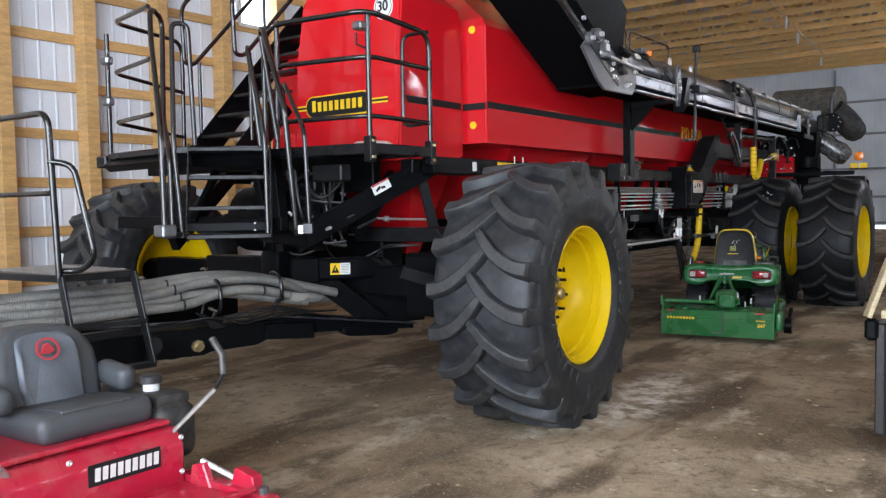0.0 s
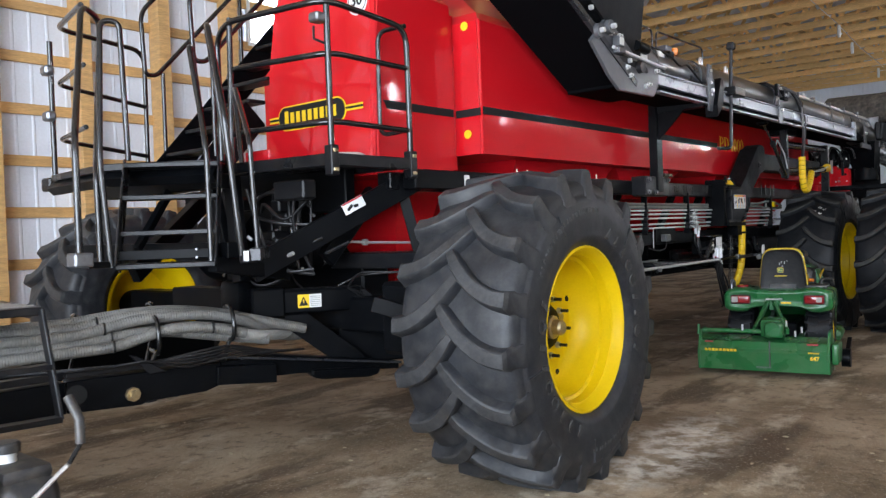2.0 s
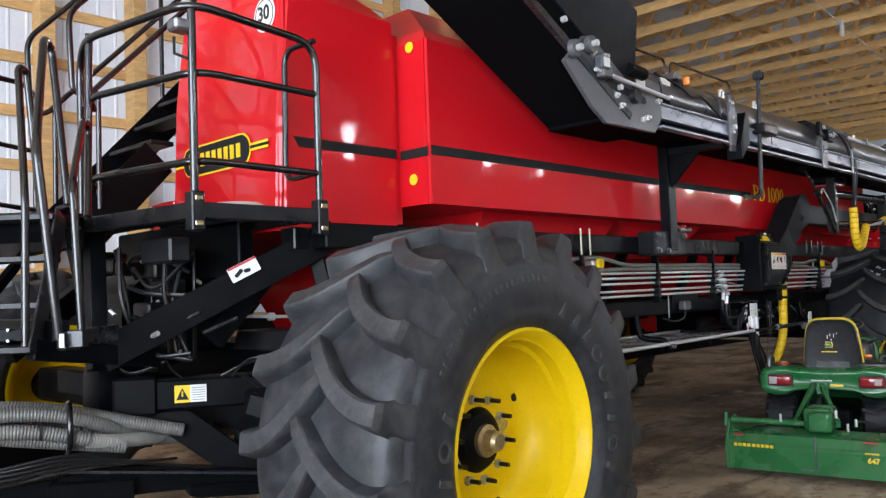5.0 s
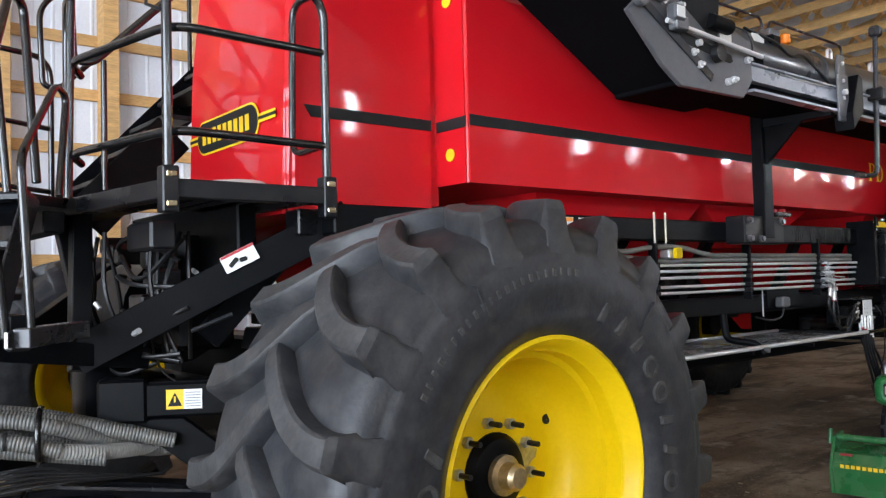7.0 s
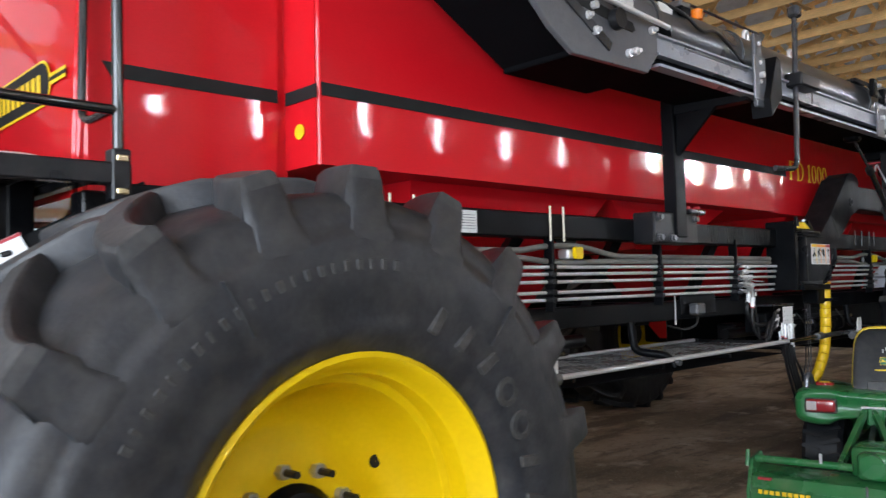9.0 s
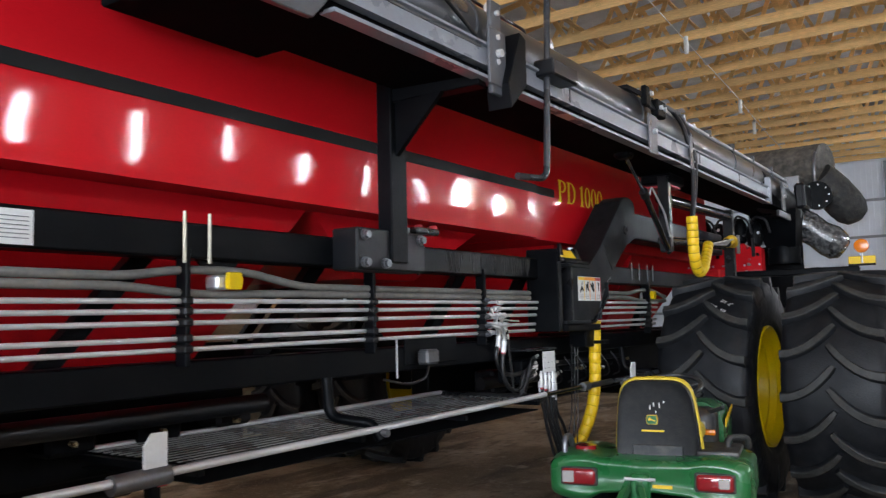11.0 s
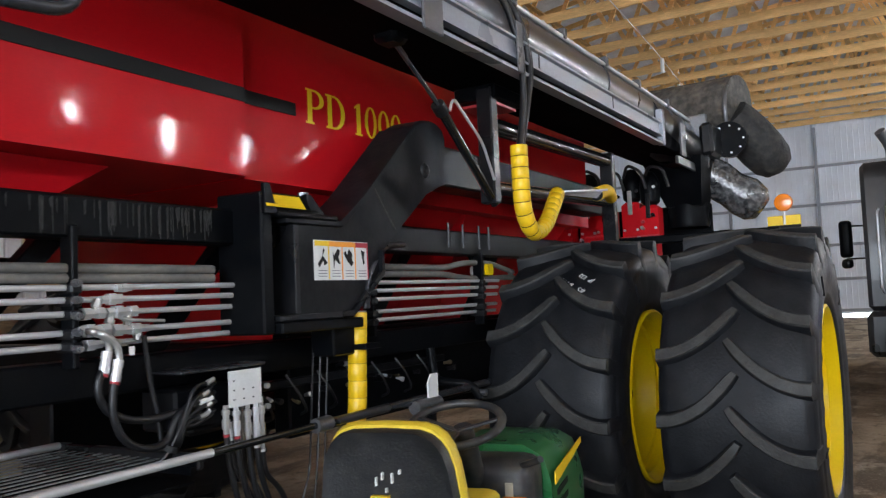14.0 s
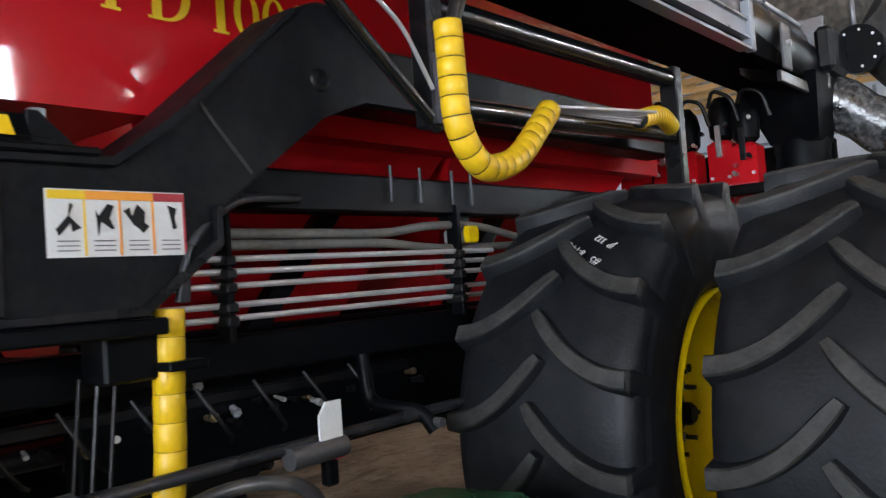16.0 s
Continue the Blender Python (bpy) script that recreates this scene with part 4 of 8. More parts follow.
for x in (-6.33, -5.63):
    pipe([(x, 5.9, 4.12), (x, 4.74, 2.92), (x, 4.64, 2.92), (x, 4.62, 3.42), (x, 5.6, 4.45)], 0.019, 0.09)
    pipe([(x, 4.80, 2.95), (x, 4.80, 2.2)], 0.017, 0)
    pipe([(x, 5.6, 4.4), (x, 5.6, 3.1)], 0.017, 0)

# lower step platform at the tongue, its ladder and grab rails
low = slab([(-5.75, 2.45), (-4.80, 2.56), (-4.74, 3.04), (-5.75, 3.2)], 1.17, 1.215, "satin", "step_platform", "chequered steel step platform")
for k in range(9):
    part("tread_bar", box((-5.7 + 0.1 * k, 2.56, 1.216), (-5.66 + 0.1 * k, 3.05, 1.222)), "nickel", low, "", 0)
for a, b in (((-4.80, 2.58, 1.2), (-4.60, 2.56, 0.62)), ((-4.74, 3.03, 1.2), (-4.54, 3.02, 0.62))):
    part("ladder_side", beam(a, b, 0.02, 0.07), "satin", low, "", 0)
for k, z in ((0.52, 0.9), (1.0, 0.63)):
    part("rung", beam((-4.80 + 0.2 * k, 2.57, z), (-4.74 + 0.2 * k, 3.02, z), 0.09, 0.03), "satin", low, "", 0)
pipe([(-5.75, 2.50, 2.19), (-4.80, 2.54, 2.19), (-4.80, 2.57, 1.2)], 0.020, 0.1)
pipe([(-5.75, 2.50, 1.71), (-4.81, 2.54, 1.71)], 0.017, 0)
pipe([(-4.81, 2.54, 1.90), (-4.68, 2.62, 1.88), (-4.58, 2.68, 1.32), (-4.70, 2.66, 1.24), (-4.80, 2.60, 1.24)], 0.019, 0.08)

# tongue: two beams that meet at the hitch, and cross pieces
TONGUE = world_of(cart).inverted() @ pose(-4.95, 3.65, 0, 0, 0, 71.76)


def tongue_plate(name, poly, y0, y1, material="black", label="", bevel=0.006):
    return part(name, prism(poly, "y", y0, y1, bevel), material, cart, label, 0, TONGUE)


tongue_plate("tongue_beam", [(-0.37, 0.54), (0.06, 0.536), (0.10, 0.562), (0.46, 0.566), (0.56, 0.60), (0.56, 0.742), (-0.37, 0.732)], 0.0, 0.14, "black", "black steel tongue beam")
tongue_plate("tongue_sleeve", [(0.53, 0.602), (0.93, 0.57), (0.93, 0.695), (0.53, 0.722)], -0.03, 0.10)
tongue_plate("tongue_beam", [(0.57, 0.61), (1.14, 0.60), (1.9, 0.545), (1.9, 0.60), (0.95, 0.75), (0.57, 0.745)], 0.03, 0.16)
tongue_plate("tongue_foot", [(1.2, 0.57), (1.26, 0.545), (1.64, 0.515), (1.72, 0.53), (1.74, 0.58), (1.2, 0.62)], 0.0, 0.10, "black", "", 0.012)
tongue_plate("long_bar", [(0.40, 0.772), (0.40, 0.786), (0.62, 0.779), (1.9, 0.602), (1.9, 0.586), (0.62, 0.765)], -0.014, 0.02, "tube", "slim steel bar along the tongue", 0.002)
tongue_plate("top_rail", [(-0.37, 0.745), (0.13, 0.755), (0.13, 0.79), (-0.37, 0.785)], 0.02, 0.10, "satin")
tongue_plate("hook_plate", [(-0.02, 0.862), (0.03, 0.85), (0.21, 0.735), (0.10, 0.728)], -0.06, -0.045, "satin")
part("tongue_beam", beam((-5.13, 3.3, 0.636), (-5.47, -0.4, 0.60), 0.14, 0.19), "black", cart, "black steel tongue beam", 0)
part("top_rail", beam((-5.125, 3.3, 0.765), (-5.465, -0.4, 0.73), 0.08, 0.04), "satin", cart, "", 0)
part("tongue_beam", beam((2 * CX + 4.42, 5.3, 0.66), (-5.75, -0.4, 0.58), 0.14, 0.20), "black", cart, "", 0)
for y0, x0 in ((3.67, -5.0),):
    part("hitch_bolt", tube([(x0 + 0.02, y0 - 0.01, 0.61), (x0 + 0.075, y0 - 0.02, 0.61), (x0 + 0.076, y0 - 0.02, 0.61), (x0 + 0.11, y0 - 0.025, 0.61)], 0.03, 8, None, 0, False, [0.045, 0.045, 0.028, 0.028]), "brass", cart, "", 30)
# black disc on the beam; paints the shade of a pocket that isn't cut
part("hitch_pocket", lathe([(0, 0.001), (0, 0.05), (0.02, 0.06), (0.02, 0.001)], 18), "ink", cart, "", 35, world_of(cart).inverted() @ pose(-4.99, 3.32, 0.66, 0, 0, -14))
# axle carrier
part("axle_beam", beam((-4.965, 4.59, 1.09), (-4.566, 5.246, 1.09), 0.2, 0.165, None, 0.012), "black", cart, "black axle carrier beam", 20)
part("beam_sleeve", beam((-4.97, 4.58, 1.09), (-4.85, 4.777, 1.09), 0.225, 0.21, None, 0.014), "black", cart, "", 20)
part("axle_beam", box((-6.3, 4.78, 1.01), (-5.1, 5.0, 1.17), 0.012), "black", cart, "", 20)
part("axle_nose", box((-5.24, 4.5, 0.98), (-5.0, 4.8, 1.26), 0.05, None, None, 2), "black", cart, "", 30)
FACE = pose(-4.7175, 4.800, 1.045, 0, 0, 58.6)
inv_c = world_of(cart).inverted()
ws = part("warning_sticker", box((0, -0.004, 0), (0.082, -0.001, 0.094)), "ytag", cart, "yellow warning label", 0, inv_c @ FACE)
part("warning_text", box((0.082, -0.004, 0), (0.168, -0.001, 0.094)), "white", ws, "white label half", 0, I4)
part("warning_triangle", prism([(0.008, 0.015), (0.074, 0.015), (0.041, 0.08)], "y", -0.007, -0.0045), "ink", ws, "", 0, I4)
part("warning_mark", box((0.037, -0.010, 0.034), (0.045, -0.0075, 0.062)), "ytag", ws, "", 0, I4)
for k in range(6):
    part("print_line", box((0.09, -0.007, 0.012 + 0.013 * k), (0.16, -0.0045, 0.015 + 0.013 * k)), "grey", ws, "", 0, I4)
part("brace", prism([(-0.20, -0.045), (0.075, -0.045), (0.43, -0.335), (0.50, -0.40), (0.25, -0.40)], "y", 0.02, 0.07, 0.006), "black", cart, "black diagonal brace plate", 0, inv_c @ FACE)
part("axle_elbow", prism([(0.455, 0.118), (0.50, 0.112), (0.62, -0.02), (0.85, -0.045), (0.85, -0.115), (0.49, -0.085), (0.455, -0.047)], "y", 0.0, 0.19, 0.010), "satin", cart, "cranked end of the axle carrier", 20, inv_c @ FACE)
part("beam_cap", box((-0.1, 0.02, 0.119), (0.47, 0.18, 0.132), 0.004), "satin", cart, "", 0, inv_c @ FACE)
for k in range(2):
    part("cable", tube([(0.36, -0.012, 0.128), (0.47, -0.02, 0.08 - 0.03 * k), (0.54, -0.02, -0.03 - 0.03 * k), (0.64, -0.02, -0.085 - 0.01 * k), (0.84, -0.02, -0.10)], 0.009, 6, None, 0.08), "rubhose", cart, "", 60, inv_c @ FACE)
part("drop_cable", tube([(-0.06, -0.03, 0.36), (-0.045, -0.035, 0.25), (-0.01, -0.02, 0.18), (0.045, -0.005, 0.135)], 0.006, 6, None, 0.08), "rubhose", cart, "", 60, inv_c @ FACE)
part("axle_box", box((0.31, 0.10, -0.44), (0.86, 0.45, -0.12), 0.012), "black", cart, "black box under the axle carrier", 20, inv_c @ FACE)
part("steering_arm", beam((-3.95, 4.78, 1.1), (-3.6, 5.1, 0.95), 0.08, 0.1), "black", cart, "", 0)
part("kingpin", rod((-3.75, 5.3, 0.6), (-3.75, 5.3, 1.35), 0.09, 20), "black", cart, "", 40)
part("axle_box", box((-4.15, 5.05, 0.72), (-3.62, 5.55, 1.22), 0.03), "black", cart, "", 30)
# long diagonal braces and uprights under the platform
part("diagonal_brace", beam((-4.68, 4.38, 1.33), (-4.16, 5.50, 1.95), 0.08, 0.17), "black", cart, "", 0)
part("diagonal_brace", beam((-6.4, 4.5, 1.3), (-6.8, 5.5, 1.95), 0.08, 0.17), "black", cart, "", 0)
part("upright", beam((-4.88, 4.45, 1.25), (-5.02, 4.5, 2.0), 0.09, 0.09), "black", cart, "", 0)
part("upright", beam((-4.26, 5.42, 1.9), (-4.13, 5.54, 1.15), 0.08, 0.08), "black", cart, "", 0)
part("upright", beam((-5.15, 4.6, 1.2), (-5.2, 4.45, 2.0), 0.07, 0.07), "black", cart, "", 0)
part("upright", beam((-5.35, 3.95, 1.5), (-5.55, 4.4, 2.0), 0.05, 0.05), "black", cart, "", 0)
part("foot_bar", beam((-4.20, 4.06, 1.45), (-4.50, 4.36, 1.46), 0.07, 0.075), "tube", cart, "grey steel foot bar", 0)
part("step_support", beam((-4.55, 4.0, 1.40), (-4.7, 4.7, 1.3), 0.07, 0.1), "black", cart, "", 0)
part("cross_tube", beam((-6.4, 4.0, 1.5), (-4.5, 4.12, 1.48), 0.08, 0.1), "black", cart, "", 0)
for x in (-5.18, -5.08):
    part("clevis_bolt", box((x, 3.97, 1.45), (x + 0.04, 4.0, 1.48), 0.008), "zinc", cart, "", 0)
part("front_beam", box((-5.95, 5.06, 1.72), (-4.46, 5.16, 2.06), 0.01), "black", cart, "", 0)
part("frame_box", box((-5.5, 4.95, 1.3), (-4.9, 5.25, 1.9), 0.03), "black", cart, "", 20)
part("front_hopper", loft([[(-5.15, 5.95, 1.15), (-4.85, 5.95, 1.15), (-4.85, 6.15, 1.15), (-5.15, 6.15, 1.15)], [(-5.55, 5.62, 1.978), (-4.48, 5.62, 1.978), (-4.48, 6.2, 1.978), (-5.55, 6.2, 1.978)]]), "red", cart, "red front hopper bottom", 0)
part("platform_rail", box((-4.32, 5.24, 1.86), (-4.19, 6.05, 1.985), 0.008), "satin", cart, "black platform side rail", 20)
part("inner_brace", beam((-4.56, 4.94, 1.38), (-4.50, 5.38, 1.86), 0.06, 0.13), "black", cart, "", 0)
part("axle_cowl", prism([(-4.86, 1.30), (-4.80, 1.415), (-3.96, 1.415), (-3.88, 1.30)], "y", 5.25, 5.6, 0.008), "satin", cart, "black cowl over the axle", 0)
part("push_rod", tube([(-4.57, 5.10, 1.505), (-4.55, 5.35, 1.49), (-4.50, 5.9, 1.47)], 0.010, 8), "zinc", cart, "steel push rod", 40)
part("push_rod_collar", tube([(-4.557, 5.31, 1.492), (-4.553, 5.345, 1.491)], 0.024, 10), "zinc", cart, "", 40)
part("cylinder", tube([(-4.40, 4.80, 1.43), (-4.36, 4.98, 1.50)], 0.010, 10), "tube", cart, "small steel cylinder rod", 40)
rnd = random.Random(77)
for k in range(16):
    x, y, z = rnd.uniform(-5.3, -4.6), rnd.uniform(4.5, 4.95), rnd.uniform(1.3, 1.85)
    part("fitting", rod((x, y, z), (x + rnd.uniform(-0.05, 0.05), y + rnd.uniform(-0.03, 0.03), z + rnd.uniform(-0.03, 0.03)), 0.012, 8), "zinc" if k % 3 else "brass", cart, "", 40)
for k in range(9):
    x, z = rnd.uniform(-5.6, -4.6), rnd.uniform(1.35, 1.9)
    part("valve_body", box((x, 4.75, z - 0.05), (x + rnd.uniform(0.08, 0.2), 4.9, z + 0.04), 0.012), "satin", cart, "", 20)
for k in range(8):
    x, z = rnd.uniform(-5.5, -4.9), rnd.uniform(1.3, 1.8)
    part("hydraulic_hose", tube([(x, 4.72, z), (x + 0.15, 4.62, z + rnd.uniform(-0.1, 0.1)), (x + 0.35, 4.64, z + rnd.uniform(-0.2, 0.1)), (x + 0.5, 4.8, z + rnd.uniform(-0.2, 0.15))], 0.012, 6, None, 0.12), "rubhose", cart, "", 60)
part("fan_house", tube([(-6.0, 5.1, 1.5), (-5.35, 5.1, 1.5)], 0.3, 20), "black", cart, "", 40)
part("control_box", box((-4.72, 4.62, 1.80), (-4.40, 4.74, 1.93), 0.012), "satin", cart, "", 20)
st = part("crush_sticker", beam((-4.411, 4.936, 1.707), (-4.349, 5.072, 1.781), 0.003, 0.080), "white", cart, "white label with a pictogram", 0)
st.matrix_basis = Matrix.Translation((0.056, 0.0, 0.012)) @ st.matrix_basis
part("label_edge", beam((-4.416, 4.925, 1.738), (-4.354, 5.061, 1.812), 0.006, 0.016), "redlabel", st, "red strip", 0).matrix_basis = Matrix.Translation((0.056, 0.0, 0.012))
for k, (y, w) in enumerate(((4.965, 0.03), (5.005, 0.02))):
    part("pictogram", beam((-4.40 + 0.46 * (y - 4.965), y, 1.70 + 0.03 * k), (-4.385 + 0.46 * (y - 4.965), y + 0.03, 1.74), 0.003, 0.02), "ink", st, "", 0).matrix_basis = Matrix.Translation((0.059, -0.0015, 0.017))
# tank front details: emblem as a plain shape, speed disc
OVAL = [k * math.pi / 12 for k in range(24)]
em = part("emblem", prism([(0.100 * math.cos(t) + (0.297 if math.cos(t) > 0 else -0.297) - 0.035, 0.100 * math.sin(t)) for t in OVAL], "y", -0.003, 0.0), "ytag", cart, "black and yellow oval maker's emblem", 0,
          world_of(cart).inverted() @ pose(-5.01, 5.280, 2.495, 1.5, 0.0, 0))
part("emblem_field", prism([(0.088 * math.cos(t) + (0.297 if math.cos(t) > 0 else -0.297) - 0.035, 0.088 * math.sin(t)) for t in OVAL], "y", -0.007, -0.004), "ink", em, "", 0, I4)
for k in range(9):
    x, h = -0.345 + 0.0695 * k, 0.056 if k == 0 else 0.042
    part("emblem_bar", prism([(x, -0.042), (x + 0.044, -0.042), (x + 0.046, h), (x + 0.002, h)], "y", -0.010, -0.0075), "ytag", em, "", 0, I4)
for x0, x1 in ((-0.54, -0.425), (0.355, 0.54)):
    for dz in (-0.016, 0.016):
        part("emblem_line", box((x0, -0.004, dz - 0.007), (x1, -0.001, dz + 0.007)), "ytag", em, "", 0, I4)
    part("emblem_line", box((x0, -0.004, -0.0085), (x1, -0.001, 0.0085)), "ink", em, "", 0, I4)
disc = part("speed_disc", lathe([(0, 0.001), (0, 0.105), (-0.003, 0.105), (-0.003, 0.001)], 28), "white", cart, "round white speed disc lettered 30", 30, world_of(cart).inverted() @ pose(-4.53, 5.318, 3.27, 0, 0, 90))
part("disc_ring", lathe([(-0.003, 0.092), (-0.005, 0.092), (-0.005, 0.086), (-0.003, 0.086)], 28), "ink", disc, "", 30, Matrix.Identity(4))
tm = text_mesh("30", 0.12, 0.003)
tm.materials.append(M["ink"])
part("numeral", tm, None, disc, "", 0, pose(-0.0045, 0.068, -0.03, 90, 0, -90))


# bundle of suction hoses over the tongue
def ribbed(pts, r, pitch=0.015):
    """A corrugated hose."""
    P = fillet(pts, 0.5, 6)
    L = [0.0]
    for a, b in zip(P, P[1:]):
        L.append(L[-1] + (b - a).length)
    n = int(L[-1] / pitch) * 2
    out, j = [], 0
    for i in range(n + 1):
        d = L[-1] * i / n
        while j < len(L) - 2 and L[j + 1] < d:
            j += 1
        t = (d - L[j]) / max(L[j + 1] - L[j], 1e-6)
        out.append(P[j].lerp(P[j + 1], t))
    return tube(out, r, 14, None, 0, False, [r * (1.0 if i % 2 else 0.925) for i in range(n + 1)])


def wrapped(pts, r, pitch=0.034, gap=0.07):
    """A hose in a spiral wrap: broad bands with narrow dark slits."""
    P = fillet(pts, 0.5, 8)
    L = [0.0]
    for a, b in zip(P, P[1:]):
        L.append(L[-1] + (b - a).length)
    n = max(int(L[-1] / pitch), 2)
    ds, rad = [], []
    for i in range(n):
        for f, k in ((0.0, 0.96), (0.04, 1.0), (0.50, 1.01), (0.97 - gap, 1.0), (1.0 - gap, 0.95)):
            ds.append((i + f) * L[-1] / n)
            rad.append(r * k)
    out, j = [], 0
    for d in ds:
        while j < len(L) - 2 and L[j + 1] < d:
            j += 1
        out.append(P[j].lerp(P[j + 1], (d - L[j]) / max(L[j + 1] - L[j], 1e-6)))
    bm = tube(out, r, 14, None, 0, False, rad)
    bm.faces.ensure_lookup_table()
    for i, f in enumerate(bm.faces):
        f.material_index = 1 if (i // 14) % 5 == 4 else 0
    return bm


def on_tongue(q):
    """A place by its run along the tongue, its distance out from the beam's face, and its height."""
    run, out, z = q
    return (-4.95 + 0.313 * run + 0.95 * out, 3.65 + 0.95 * run - 0.313 * out, z)


LEAD = [(-5.12, 2.75), (-5.22, 2.0), (-5.36, 0.6), (-5.40, -0.3)]
# each hose: colour, distance out, then run and height
HOSES = [("hose", -0.03, [(1.7, 0.82, -0.5), (1.08, 0.845, -0.22), (0.91, 0.92, -0.12), (0.728, 1.009), (0.525, 1.063), (0.297, 1.074), (0.048, 1.065), (-0.132, 1.027), (-0.305, 0.994)]),
         ("hose_pale", 0.04, [(0.708, 0.92), (0.85, 0.893, -0.02), (0.98, 0.873, -0.12), (1.13, 0.862, -0.25), (1.22, 0.858, -0.33), (1.8, 0.85, -0.55)]),
         ("hose", 0.05, [(0.72, 0.925), (0.542, 0.976), (0.38, 1.002), (0.222, 0.998), (0.068, 0.962), (-0.022, 0.933), (-0.139, 0.914), (-0.309, 0.910)]),
         ("hose", -0.03, [(0.9, 0.86), (0.55, 0.92), (0.2, 0.985), (-0.015, 0.978), (-0.163, 0.955), (-0.307, 0.943)]),
         ("hose", -0.11, [(1.2, 0.90), (0.7, 1.03), (0.45, 1.075), (0.213, 1.091), (0.025, 1.082), (-0.157, 1.058), (-0.303, 1.03)]),
         ("hose", -0.19, [(1.1, 0.92), (0.6, 1.06), (0.3, 1.10), (0.032, 1.098), (-0.153, 1.080), (-0.301, 1.062)]),
         ("hose", -0.11, [(0.9, 0.88), (0.4, 0.96), (0.0, 0.985), (-0.3, 0.965)]),
         ("hose", -0.20, [(0.9, 0.90), (0.4, 0.99), (0.0, 1.01), (-0.3, 0.985)])]
for k, (tint, out, run) in enumerate(HOSES):
    pts = [on_tongue((q[0], q[2] if len(q) > 2 else out, q[1])) for q in run]
    if k != 1:
        pts += [(x + out * 0.95 - 0.05 + 0.025 * math.cos(1.9 * k + 2.3 * j), y, run[-1][1] - 0.01 * j + 0.022 * math.sin(2.1 * k + 1.7 * j)) for j, (x, y) in enumerate(LEAD)]
    part("suction_hose", ribbed(pts, 0.036), tint, cart, "pale ribbed suction hose" if k == 1 else "grey ribbed suction hose", 32)
for run, out, top, low in ((0.155, 0.10, 1.08, 0.845), (0.63, 0.10, 1.11, 0.888), (-0.26, -0.26, 1.10, 0.9), (0.21, -0.26, 1.14, 0.92)):
    arc = [(out - 0.20, top - 0.012), (out - 0.12, top), (out - 0.05, top - 0.012), (out, top - 0.09), (out - 0.002, low + 0.05), (out - 0.05, low), (out - 0.24, low + 0.012)]
    part("hose_hook", tube([on_tongue((run, a, z)) for a, z in arc], 0.0145, 8, None, 0.045), "rail", cart, "black hose hook", 60)
    part("hook_foot", beam(on_tongue((run, out - 0.12, low - 0.005)), on_tongue((run - 0.04, out - 0.12, 0.75)), 0.05, 0.016), "satin", cart, "", 0)
for run, out, z in ((0.50, 0.05, 0.985), (-0.10, 0.05, 0.918), (-0.14, -0.03, 1.025), (-0.17, -0.11, 1.056), (-0.10, -0.03, 0.966)):
    part("hose_tie", lathe([(-0.006, 0.034), (-0.006, 0.040), (0.006, 0.040), (0.006, 0.034)], 16), "ink", cart, "black hose tie", 40, inv_c @ Matrix.Translation(on_tongue((run, out, z))) @ pose(0, 0, 0, 0, 0, 72))
rnd = random.Random(3)
for k in range(10):
    x, y = -5.2 + 0.07 * k, 4.55 + rnd.uniform(0, 0.35)
    part("hydraulic_hose", tube([(x, y, 1.9), (x + rnd.uniform(-0.1, 0.1), y + rnd.uniform(-0.15, 0.1), 1.6), (x + rnd.uniform(-0.15, 0.15), y + rnd.uniform(-0.1, 0.15), 1.28)], 0.011, 6, None, 0.12), "rubhose", cart, "", 60)
for k in range(5):
    pts = [(0.95 + 0.05 * k, -0.02, 0.77), (0.62, 0.02 + 0.02 * k, 0.86 - 0.016 * k), (0.40 - 0.03 * k, 0.03 + 0.02 * k, 0.835 - 0.022 * k), (0.12, 0.01 + 0.02 * k, 0.79 + 0.008 * k), (-0.25, 0.0, 0.80 - 0.004 * k), (-0.8, -0.12, 0.79)]
    part("hose_run", tube([on_tongue(q) for q in pts], 0.008, 6, None, 0.15), "rubhose", cart, "", 60)
for k in range(3):
    part("fitting", rod((-4.72 + 0.05 * k, 4.58, 1.40), (-4.60 + 0.05 * k, 4.60, 1.44), 0.014, 8), "zinc", cart, "", 40)
for k in (1, 2):
    part("drop_cable", tube([(-4.5 + 0.1 * k, 4.9, 1.2), (-4.3, 5.0, 1.25 + 0.02 * k), (-4.1, 5.2, 1.28)], 0.008, 6, None, 0.1), "rubhose", cart, "", 60)


# ---- conveyor along the side ----
TX, TZ = -3.62, 3.02
conv = part("conveyor", tube([(TX, 7.3, TZ), (TX, 16.05, TZ)], 0.165, 28), "convtube", cart, "long black conveyor tube with a grey steel frame", 40)
part("tail_box", box((-4.02, 7.38, 2.73), (-3.43, 8.12, 2.97), 0.008), "matt", conv, "", 0)
part("trough", prism([(-3.88, 2.74), (-3.43, 2.74), (-3.43, 2.90), (-3.5, 2.98), (-3.85, 2.98), (-3.88, 2.90)], "y", 8.1, 16.0, 0.006), "matt", conv, "black trough underside", 0)
part("frame_channel", prism([(-3.43, 2.785), (-3.385, 2.785), (-3.385, 2.797), (-3.405, 2.80), (-3.405, 2.885), (-3.385, 2.888), (-3.385, 2.900), (-3.43, 2.900)], "y", 7.9, 14.6), "channel", conv, "pale grey steel side channel", 0)
part("frame_lip", prism([(-3.45, 2.722), (-3.38, 2.722), (-3.38, 2.738), (-3.45, 2.738)], "y", 7.9, 14.6), "channel", conv, "", 0)
part("channel_end", box((-3.43, 14.60, 2.72), (-3.375, 14.66, 3.0), 0.006), "channel", conv, "grey end upright", 0)
